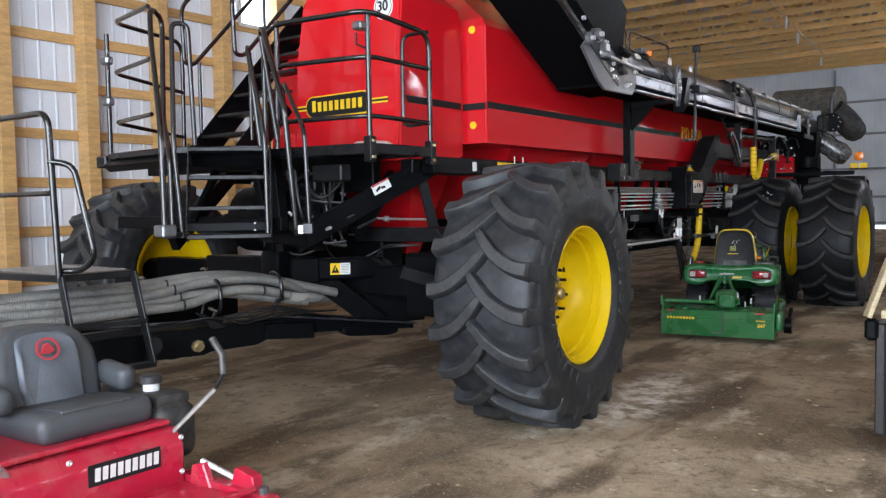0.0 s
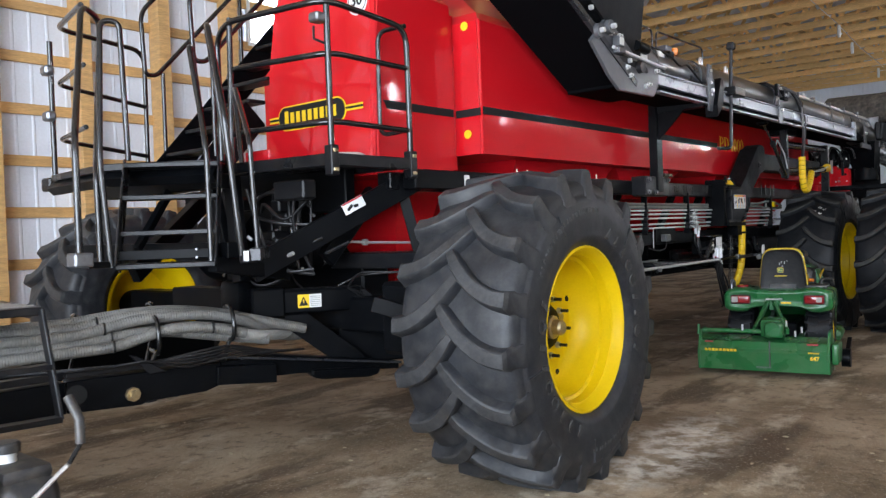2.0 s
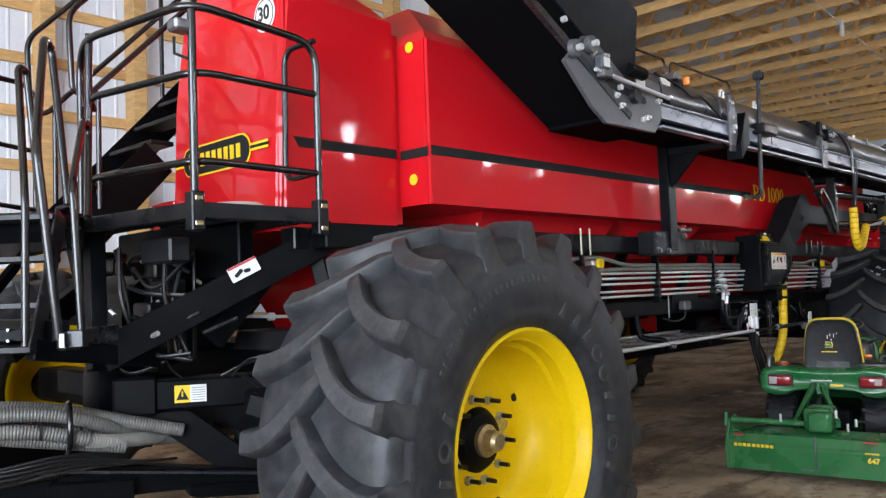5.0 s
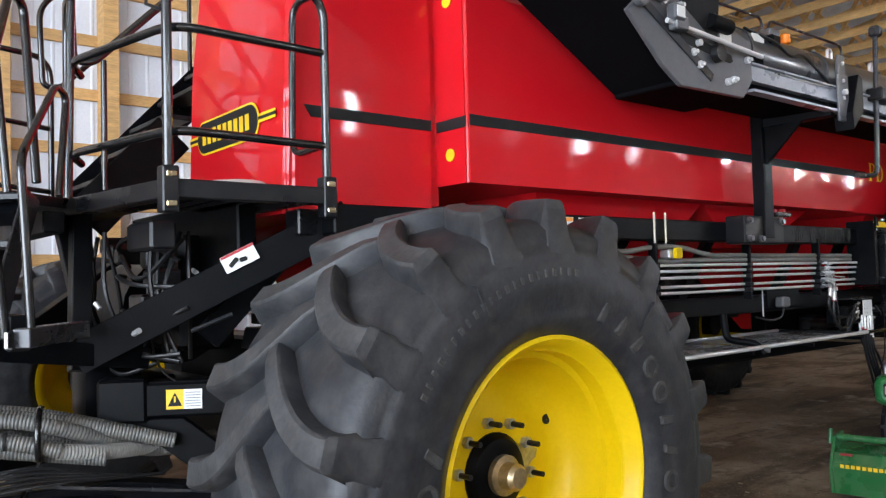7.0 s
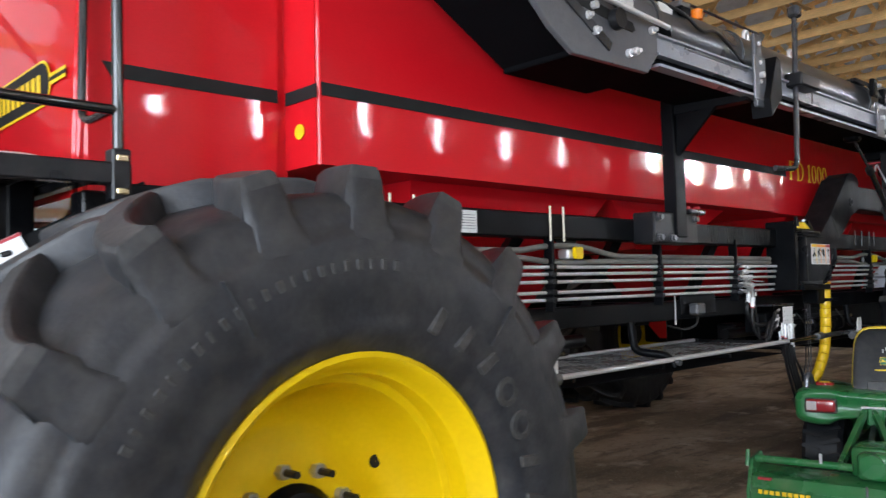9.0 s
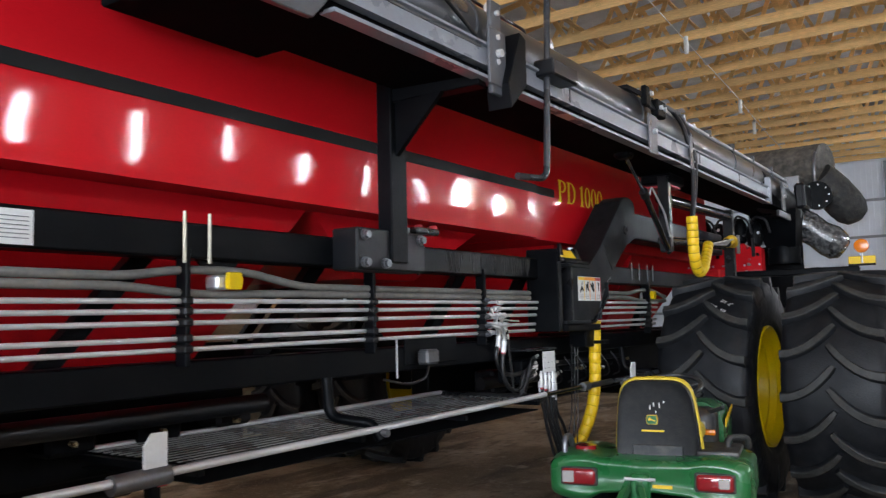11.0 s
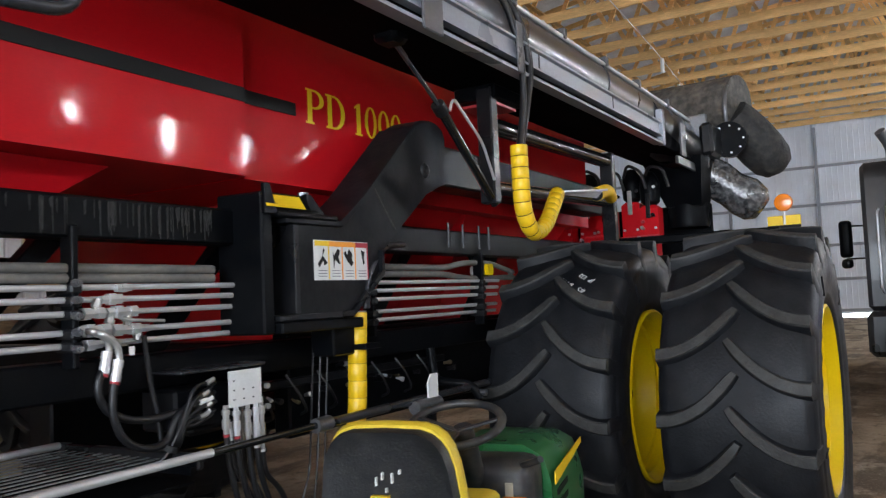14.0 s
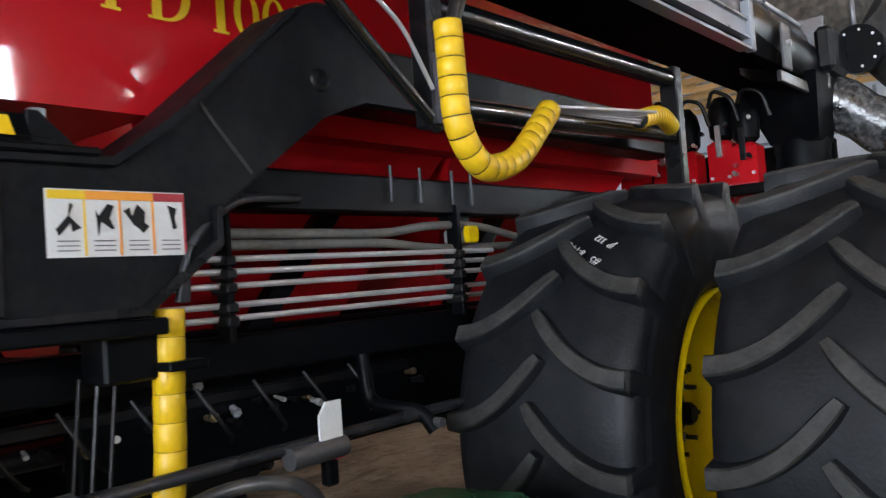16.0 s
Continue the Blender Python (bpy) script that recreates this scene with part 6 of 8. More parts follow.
# metering gear at the rear in red, and the rear marker
for k in range(5):
    x, y = -4.62 + 0.205 * k + 0.02 * (k % 2), 15.62 + 0.07 * (k % 2)
    zt = 2.36 + 0.05 * (k % 2)
    mb = part("meter_body", loft([[(x + a * 0.062, y + b * 0.07, z) for a, b in ((-1, -1), (1, -1), (1, 1), (-1, 1))] for z in (1.72, 2.02)] + [[(x + a * 0.085, y + b * 0.08, z) for a, b in ((-1, -1), (1, -1), (1, 1), (-1, 1))] for z in (2.06, zt - 0.03)] + [[(x + a * 0.05, y + b * 0.05, zt) for a, b in ((-1, -1), (1, -1), (1, 1), (-1, 1))]]), "red", cart, "red seed meter housing", 0)
    part("meter_flange", box((x - 0.095, y - 0.10, 2.03), (x + 0.095, y - 0.082, 2.09), 0.004), "redlabel", mb, "", 0)
    part("meter_head", lathe([(0, 0.001), (0, 0.055), (0.03, 0.085), (0.16, 0.095), (0.24, 0.08), (0.30, 0.04), (0.31, 0.001)], 16), "black", mb, "rounded black cap", 40, world_of(mb).inverted() @ pose(x, y, zt, 0, -90, 0))
    part("meter_strap", box((x - 0.02, y - 0.104, zt - 0.12), (x + 0.02, y - 0.082, zt + 0.10), 0.006), "nickel" if k % 2 else "satin", mb, "", 0)
    for j in range(2):
        part("meter_bolt", rod((x - 0.06 + 0.12 * j, y - 0.10, 2.15), (x - 0.06 + 0.12 * j, y - 0.08, 2.15), 0.012, 8), "zinc", mb, "", 30)
rnd = random.Random(51)
for k in range(26):
    x, y, z = rnd.uniform(-4.75, -3.72), 15.51, rnd.uniform(2.05, 2.60)
    part("meter_fitting", stepped_rod((x, y, z), (x + rnd.uniform(-0.02, 0.02), y - 0.05, z + rnd.uniform(-0.01, 0.01)), 0.010 + 0.008 * rnd.random()), rnd.choice(("zinc", "nickel", "black", "redlabel", "satin")), cart, "", 30)
for k in range(5):
    x = -4.6 + 0.2 * k
    part("meter_hose", tube([(x, 15.50, 2.62), (x + 0.05, 15.46, 2.70 + 0.03 * (k % 2)), (x + 0.17, 15.46, 2.66), (x + 0.2, 15.50, 2.50)], 0.014, 8, None, 0.05), "rubhose", cart, "", 60)
part("rear_shield", box((-4.9, 16.33, 1.2), (-3.42, 16.37, 2.40), 0.01), "black", cart, "black plate behind the meters", 0)
part("rear_bar", box((-4.4, 15.4, 2.0), (-2.7, 15.5, 2.07), 0.01), "black", cart, "", 0)
part("rear_frame", box((-4.3, 15.2, 1.3), (-4.1, 16.6, 2.1), 0.02), "red", cart, "", 0)
mk = part("marker_plate", box((-2.95, 16.48, 2.12), (-2.66, 16.5, 2.235), 0.004), "ytag", cart, "yellow marker plate with an orange lamp", 0)
part("marker_edge", box((-2.95, 16.474, 2.12), (-2.66, 16.4785, 2.145)), "ink", mk, "", 0)
part("lamp_stem", rod((-2.80, 16.47, 2.15), (-2.80, 16.47, 2.28), 0.012, 8), "zinc", mk, "", 40)
part("marker_arm", box((-3.2, 15.5, 2.03), (-3.1, 16.5, 2.08), 0.006), "black", mk, "", 0)
part("beacon", lathe([(-0.03, 0.001), (-0.03, 0.05), (-0.022, 0.078), (0.0, 0.084), (0.022, 0.078), (0.03, 0.05), (0.03, 0.001)], 24), "orange", mk, "round orange lamp", 40, world_of(mk).inverted() @ pose(-2.80, 16.47, 2.355, 0, 0, 90))


# ---- side of the cart: pipes, walkway, valves, stickers ----
for k, z in enumerate((1.695, 1.655, 1.611, 1.550, 1.508)):
    x = -4.06 - 0.008 * k
    part("steel_pipe", rod((x, 6.35, z - 0.006), (x, 13.0, z + 0.012), 0.0108, 10), "zinc", cart, "bright steel hydraulic pipe", 60)
for y in (7.78, 8.91, 9.965, 11.6, 12.75):
    part("pipe_clamp", box((-4.10, y - 0.012, 1.44), (-4.035, y + 0.012, 1.90), 0.004), "black", cart, "", 0)
    for z in (1.695, 1.655, 1.611, 1.550, 1.508):
        part("clamp_block", box((-4.12, y - 0.022, z - 0.016), (-4.028, y + 0.022, z + 0.016), 0.006), "satin", cart, "", 0)
for y in (7.98, 12.80):
    v = part("shutoff_valve", box((-4.13, y - 0.05, 1.74), (-4.05, y + 0.03, 1.80), 0.01), "zinc", cart, "steel valve with a yellow knob", 30)
    part("valve_knob", prism([(y + 0.02 + (0.05 if k % 2 else 0.035) * math.cos(k * math.pi / 4), 1.775 + (0.05 if k % 2 else 0.035) * math.sin(k * math.pi / 4)) for k in range(8)], "x", -4.045, -4.015, 0.006), "yellow", v, "yellow knob", 0)
    part("valve_hanger", prism([(y - 0.12, 1.86), (y + 0.10, 1.86), (y + 0.05, 1.80), (y - 0.06, 1.80)], "x", -4.10, -4.09), "black", v, "", 0)
    for s in (1, -1):
        part("wye_hose", tube([(-4.08, y, 1.77 + s * 0.05), (-4.08, y - 0.22, 1.77 + s * 0.045), (-4.07, y - 0.45, 1.765 + s * 0.018), (-4.07, y - 1.3, 1.765 + s * 0.018)], 0.0175, 8, None, 0.1), "hose", v, "", 60)
        part("wye_hose", tube([(-4.08, y, 1.77 + s * 0.05), (-4.08, y + 0.15, 1.77 + s * 0.045), (-4.07, y + 0.45, 1.745 + s * 0.016), (-4.07, y + (2.6 if y < 10 else 0.4), 1.745 + s * 0.016)], 0.0175, 8, None, 0.1), "hose", v, "", 60)
part("valve_hanger", prism([(6.55, 1.86), (6.80, 1.86), (6.74, 1.78), (6.60, 1.78)], "x", -4.07, -4.03), "black", cart, "", 0)
for y in (6.58, 6.73, 7.76, 7.88, 9.28, 12.35, 12.52, 12.72, 12.85):
    part("u_bolt", tube([(-4.035, y, 1.84 if y < 12 else 1.9), (-4.035, y, 2.04)], 0.007, 8), "tube" if y > 9 else "cream", cart, "", 60)
part("reflector_strip", box((-4.047, 6.30, 1.91), (-4.044, 6.58, 1.98)), "ytag", cart, "yellow strip on the side rail", 0)
l1 = part("rail_label", box((-4.047, 6.80, 1.88), (-4.044, 6.99, 1.985)), "white", cart, "white and orange warning label", 0)
part("label_head", box((-4.0435, 6.895, 1.96), (-4.0415, 6.985, 1.982)), "orangelabel", l1, "", 0)
part("pictogram", box((-4.0435, 6.82, 1.95), (-4.0415, 6.86, 1.97)), "ink", l1, "", 0)
part("pictogram", box((-4.0435, 6.84, 1.90), (-4.0415, 6.86, 1.935)), "ink", l1, "", 0)
l2 = part("rail_label", box((-4.047, 7.04, 1.87), (-4.044, 7.17, 1.985)), "white", cart, "white printed label", 0)
for k in range(6):
    part("print_line", box((-4.0435, 7.055, 1.89 + 0.014 * k), (-4.0415, 7.155, 1.893 + 0.014 * k)), "grey", l2, "", 0)
part("rail_label", box((-4.047, 5.90, 1.89), (-4.044, 5.96, 1.97)), "white", cart, "small white label", 0)
# junction box on the lower rail
jb = part("junction_box", box((-4.10, 9.34, 1.36), (-4.03, 9.46, 1.44), 0.012), "grey", cart, "small grey junction box on a black bracket", 20)
part("box_bracket", box((-4.125, 9.25, 1.36), (-4.11, 9.75, 1.52), 0.004), "black", jb, "", 0)
part("box_cable", tube([(-4.05, 9.38, 1.35), (-4.04, 9.34, 1.29), (-4.05, 9.2, 1.26), (-4.1, 9.05, 1.30)], 0.008, 6, None, 0.1), "rubhose", jb, "", 60)
part("cotter", rod((-4.09, 9.15, 1.30), (-4.09, 9.15, 1.50), 0.006, 6), "zinc", jb, "", 60)
# walkway with a bright edge tube and bar grating
wk = part("walkway", rod((-3.85, 7.05, 1.097), (-3.85, 10.34, 1.120), 0.0155, 12), "zinc", cart, "folding bar-grating walkway with a bright edge tube", 60)
part("edge_run", rod((-3.85, 10.34, 1.119), (-3.855, 10.92, 1.124), 0.0145, 12), "rail", wk, "", 60)
part("rear_rod", rod((-3.87, 10.96, 1.118), (-3.90, 12.9, 1.125), 0.02, 12), "tube", wk, "", 60)
part("walkway_inner", rod((-4.60, 7.75, 1.10), (-4.60, 10.28, 1.115), 0.014, 10), "zinc", wk, "", 60)
for k in range(14):
    x = -3.89 - 0.051 * k
    part("grating_bar", box((x - 0.006, 7.7, 1.0985), (x + 0.006, 10.28, 1.102)), "walkbar", wk, "", 0)
# black sheet added below the bars so that the gaps look shaded
part("tray", box((-4.60, 7.7, 1.030), (-3.87, 10.28, 1.036)), "matt", wk, "", 0)
for y in (7.7, 8.6, 9.45, 10.27):
    part("cross_bar", box((-4.60, y - 0.015, 1.06), (-3.86, y + 0.015, 1.086)), "black", wk, "", 0)
part("end_bar", box((-4.61, 10.28, 1.07), (-3.85, 10.31, 1.125), 0.006), "satin", wk, "", 0)
for y in (8.62, 12.2):
    part("walkway_link", tube([(-4.10, y, 1.34), (-4.08, y, 1.16), (-3.98, y + 0.02, 1.145), (-3.88, y + 0.06, 1.135), (-3.84, y + 0.08, 1.06)], 0.026, 8, None, 0.06), "black", wk, "", 60)
    part("link_bolt", rod((-3.84, y + 0.08, 1.09), (-3.80, y + 0.08, 1.09), 0.018, 8), "grey", wk, "", 30)
part("end_cap", rod((-3.855, 10.90, 1.122), (-3.855, 10.99, 1.124), 0.030, 14), "grey", wk, "", 40)
for y in (7.45, 11.75):
    part("collar", rod((-3.85, y - 0.12, 1.087 + 0.005), (-3.85, y + 0.1, 1.09 + 0.005), 0.034, 12), "grey", wk, "", 40)
    part("latch_plate", prism([(y, 1.12), (y + 0.09, 1.12), (y + 0.09, 1.24), (y + 0.03, 1.24), (y, 1.20)], "x", -3.85, -3.84), "white", wk, "white latch plate", 0)
    part("latch_tip", prism([(y + 0.05, 1.06), (y + 0.09, 1.06), (y + 0.09, 1.12), (y + 0.06, 1.12)], "x", -3.85, -3.838), "redlabel", wk, "red latch tip", 0)
    part("latch_arm", box((-3.88, y + 0.02, 0.98), (-3.84, y + 0.07, 1.12), 0.008), "black", wk, "", 0)
# valve block with hoses and a white chart
vb = part("valve_block", box((-4.18, 10.32, 1.18), (-4.0, 10.64, 1.33), 0.01), "black", cart, "hydraulic valve block with hoses and a white chart", 20)
part("cover_plate", box((-4.25, 10.31, 1.385), (-3.955, 10.735, 1.398), 0.004), "tube", vb, "", 0)
ch = part("chart", box((-3.965, 10.54, 1.24), (-3.96, 10.71, 1.375)), "white", vb, "white chart", 0)
for k in range(7):
    part("chart_mark", box((-3.9595, 10.56 + 0.05 * (k % 3), 1.265 + 0.035 * (k // 3)), (-3.9585, 10.568 + 0.05 * (k % 3), 1.270 + 0.035 * (k // 3))), "ink", ch, "", 0)
part("side_plate", box((-4.18, 10.715, 1.16), (-3.97, 10.73, 1.384), 0.004), "black", vb, "", 0)
for z in (1.22, 1.30):
    part("cap_nut", rod((-3.97, 10.745, z), (-3.955, 10.745, z), 0.011, 10), "nickel", vb, "", 40)


def stepped(p, q, radii, n=8):
    """A fitting turned in steps along its length."""
    p, q = Vector(p), Vector(q)
    pts, rad = [], []
    for i, r in enumerate(radii):
        for f in (i / len(radii) + 0.004, (i + 1) / len(radii) - 0.004):
            pts.append(p.lerp(q, f))
            rad.append(r)
    return tube(pts, 0.01, n, None, 0, False, rad)


# tees and unions on the steel pipes
for y0, y1, z, radii in ((10.12, 10.18, 1.694, (0.014, 0.017, 0.014)), (10.06, 10.14, 1.657, (0.015, 0.022, 0.019)), (9.99, 10.07, 1.612, (0.022, 0.017, 0.021)),
                         (10.08, 10.20, 1.614, (0.018, 0.024, 0.018, 0.021)), (9.97, 10.09, 1.557, (0.019, 0.024, 0.018, 0.022)), (10.10, 10.25, 1.554, (0.023, 0.018, 0.022, 0.015)),
                         (10.00, 10.06, 1.511, (0.020, 0.015)), (10.10, 10.16, 1.510, (0.017, 0.013))):
    part("pipe_union", stepped((-4.045, y0, z), (-4.045, y1, z + 0.002), radii, 6), "zinc", vb, "steel pipe union", 30)
for z in (1.712, 1.658, 1.608, 1.556, 1.503):
    part("clamp_nut", stepped((-4.03, 9.955, z), (-3.995, 9.955, z), (0.013, 0.013, 0.008), 8), "grey", vb, "", 30)
for y, z in ((10.04, 1.64), (10.09, 1.585), (10.16, 1.585), (10.20, 1.535)):
    part("union_stub", stepped((-4.045, y, z - 0.02), (-4.045, y + 0.01, z + 0.02), (0.013, 0.017, 0.013), 6), "nickel", vb, "", 30)
part("lever", tube([(-4.0, 10.096, 1.597), (-3.99, 10.13, 1.586), (-3.98, 10.264, 1.578)], 0.006, 8, None, 0.02), "nickel", vb, "steel valve lever", 60)
# two thick hoses loop from bent steel ends into the block, a third drops behind them
for x, bend, drop in ((-4.0, [(10.00, 1.557), (10.045, 1.535), (10.06, 1.498), (10.046, 1.444)], [(10.046, 1.444), (10.013, 1.403), (10.012, 1.349), (10.043, 1.296), (10.121, 1.257), (10.218, 1.244), (10.337, 1.254), (10.50, 1.275)]),
                      (-3.98, [(10.02, 1.547), (10.07, 1.515), (10.08, 1.475), (10.073, 1.415)], [(10.073, 1.415), (10.055, 1.377), (10.047, 1.29), (10.077, 1.209), (10.143, 1.162), (10.213, 1.151), (10.271, 1.164), (10.30, 1.24), (10.42, 1.30)])):
    part("bent_end", tube([(x - 0.03, bend[0][0], bend[0][1])] + [(x, a, b) for a, b in bend], 0.012, 10, None, 0.03), "nickel", vb, "bent steel hose end", 60)
    a, b = bend[-1]
    part("hose_sleeve", stepped((x, a + 0.003, b + 0.045), (x, a - 0.012, b - 0.025), (0.017, 0.0155, 0.017), 12), "zinc", vb, "", 40)
    part("hose_band", stepped((x, a - 0.012, b - 0.026), (x, a - 0.015, b - 0.034), (0.016,), 12), "redlabel", vb, "", 40)
    part("hydraulic_hose", tube([(x, p, q) for p, q in drop], 0.0135, 10, None, 0.07), "rubhose", vb, "thick black hydraulic hose", 60)
part("hydraulic_hose", tube([(-4.05, 10.235, 1.53), (-4.05, 10.256, 1.376), (-4.05, 10.276, 1.291), (-4.05, 10.295, 1.204), (-4.05, 10.301, 1.10)], 0.0095, 8, None, 0.1), "rubhose", vb, "", 60)
part("steel_tag", box((-3.985, 10.12, 1.47), (-3.98, 10.14, 1.50)), "white", vb, "", 0)
rnd = random.Random(8)
for k in range(11):
    z, y0 = 1.335 - 0.011 * k, 10.52 - 0.012 * (k % 3)
    mid = 10.36 + 0.05 * rnd.random() - 0.02 * (k % 2)
    zt = z + rnd.uniform(-0.02, 0.025)
    out = -3.955 - 0.02 * rnd.random()
    part("bundle_hose", tube([(-4.02, y0, z), (out - 0.01, y0 - 0.04, z + 0.004), (out, mid, zt - 0.01), (out, 10.315 + 0.02 * rnd.random(), 1.25 - 0.004 * k), (-3.96, 10.285 + 0.003 * k, 1.17), (-3.985, 10.255 + 0.003 * k, 1.10), (-4.06, 10.20, 1.075)], 0.0078, 7, None, 0.06), "rubhose", vb, "", 60)
    if k % 3 != 1:
        part("hose_tag", stepped((out, y0 - 0.055 - 0.02 * rnd.random(), zt - 0.002), (out, y0 - 0.085 - 0.02 * rnd.random(), zt - 0.012), (0.0095,), 8), "white" if k % 2 else "nickel", vb, "", 30)
part("hose_tie", stepped((-3.975, 10.278, 1.150), (-3.98, 10.272, 1.130), (0.030,), 12), "ink", vb, "", 40)
for k, (y, zt, zb, ye) in enumerate(((10.528, 1.222, 1.146, 10.577), (10.581, 1.214, 1.131, 10.631), (10.64, 1.215, 1.10, 10.676), (10.685, 1.222, 1.08, 10.733), (10.714, 1.231, 1.06, 10.811), (10.60, 1.20, 1.12, 10.65), (10.66, 1.20, 1.09, 10.70))):
    x = -3.97 if k < 5 else -4.02
    part("hose_coupler", stepped((x, y, zt + 0.03), (x, y + 0.002, zb), (0.010, 0.016, 0.012, 0.0155, 0.0155, 0.011)), "zinc" if k % 2 else "nickel", vb, "steel hose coupler", 40)
    part("hose_band", stepped((x, y + 0.002, zb), (x, y + 0.003, zb - 0.010), (0.0125,), 10), "redlabel" if k < 2 else "white", vb, "", 40)
    part("hydraulic_hose", tube([(x, y + 0.002, zb), (x, y + 0.012, zb - 0.10), (-3.97, ye, 0.89), (-3.95, ye + 0.06, 0.70 + 0.03 * (k % 3)), (-3.99, ye + 0.22, 0.52 + 0.04 * (k % 3)), (-4.15, ye + 0.5, 0.58 + 0.05 * (k % 2))], 0.0115, 8, None, 0.2), "rubhose", vb, "", 60)
yh = part("yellow_hose", wrapped([(-3.93, 11.315, 1.565), (-3.935, 11.305, 1.36), (-3.94, 11.30, 1.13), (-3.955, 11.28, 0.95), (-4.0, 11.22, 0.77), (-4.06, 11.13, 0.62)], 0.043, 0.075, 0.02), ["yhose", "ink"], cart, "yellow spiral-wrapped hose hanging to the ground", 60)
part("hose_clip", box((-3.96, 11.26, 1.40), (-3.85, 11.38, 1.425), 0.004), "black", yh, "", 0)
for k in range(3):
    part("hose_tail", tube([(-3.90, 11.33 + 0.01 * k, 1.58), (-3.90, 11.36, 1.72 + 0.01 * k), (-3.93, 11.52 + 0.02 * k, 1.88), (-4.05, 11.9, 1.90)], 0.014, 8, None, 0.1), "tube", yh, "", 60)
    part("thin_cable", tube([(-4.02, 11.20 - 0.05 * k, 1.40), (-4.01, 11.14 - 0.05 * k, 0.9), (-4.02, 11.12 - 0.06 * k, 0.60 + 0.1 * k), (-4.1, 11.0, 0.5)], 0.005, 6, None, 0.15), "rubhose", yh, "", 60)
# dark gear under the frame
part("under_tank", tube([(CX - 0.2, 7.2, 1.0), (CX - 0.2, 8.6, 1.0)], 0.36, 20), "black", cart, "", 40)
part("under_shield", box((-4.9, 6.6, 0.95), (-4.75, 8.7, 1.30), 0.01), "black", cart, "", 0)
part("under_shield", box((-4.9, 10.35, 0.95), (-4.75, 12.3, 1.34), 0.01), "black", cart, "", 0)
part("under_shield", box((-4.35, 11.2, 1.0), (-4.25, 14.4, 1.48), 0.01), "black", cart, "", 0)
rnd = random.Random(14)
for k in range(14):
    y = 7.1 + 0.42 * k
    if 8.5 < y < 10.6:
        continue
    part("meter_box", box((-4.72, y, 1.02 + 0.1 * rnd.random()), (-4.55, y + 0.22, 1.22), 0.02), "black" if k % 3 else "satin", cart, "", 20)
    part("small_bolt", rod((-4.56, y + 0.1, 1.14), (-4.52, y + 0.1, 1.14), 0.014, 6), "brass", cart, "", 30)
part("delivery_tube", tube([(-4.45, 6.6, 1.22), (-4.45, 8.55, 1.22)], 0.045, 10), "rubhose", cart, "", 40)
part("delivery_tube", tube([(-4.55, 10.7, 1.14), (-4.5, 14.5, 1.14)], 0.045, 10), "rubhose", cart, "", 40)

# couplings and brackets under the boom's foot
rnd = random.Random(33)
part("coupling_rail", box((-4.30, 10.85, 1.235), (-4.24, 12.6, 1.275), 0.006), "satin", cart, "", 0)
for k in range(34):
    y, z = 10.86 + 0.055 * k + rnd.uniform(-0.02, 0.02), rnd.choice((1.19, 1.22, 1.30, 1.36)) + rnd.uniform(-0.015, 0.015)
    r = rnd.uniform(0.008, 0.017)
    part("coupling", stepped_rod((-4.24, y, z), (-4.18 - 0.03 * rnd.random(), y + rnd.uniform(-0.01, 0.01), z + rnd.uniform(-0.02, 0.01)), r), rnd.choice(("zinc", "brass", "satin", "satin", "black")), cart, "", 30)
for k in range(7):
    y = 10.9 + 0.22 * k
    part("coupling_hose", tube([(-4.2, y, 1.30), (-4.15, y + 0.03, 1.22), (-4.16, y + 0.10, 1.13), (-4.26, y + 0.16, 1.10)], 0.007, 6, None, 0.05), "rubhose", cart, "", 60)

# dust that ran down the side rail
rnd = random.Random(9)
for k in range(70):
    y = 9.55 + 1.02 * rnd.random() ** 0.75
    z0 = 1.868 + 0.09 * rnd.random() ** 1.6
    w = rnd.choice((0.002, 0.003, 0.004, 0.007))
    part("dust_streak", prism([(y, z0), (y + w * 0.6, z0 + 0.006), (y + w, 1.988), (y - w * 0.4, 1.988 - 0.02 * rnd.random())], "x", -4.0498, -4.0482), "streak", cart, "", 0)


# ---- garden tractor with a tiller ----

def lump(size, centre, bevel=0.04, seg=3, m=None):
    """A rounded block."""
    return box([c - s / 2 for c, s in zip(centre, size)], [c + s / 2 for c, s in zip(centre, size)], bevel, None, m, seg)


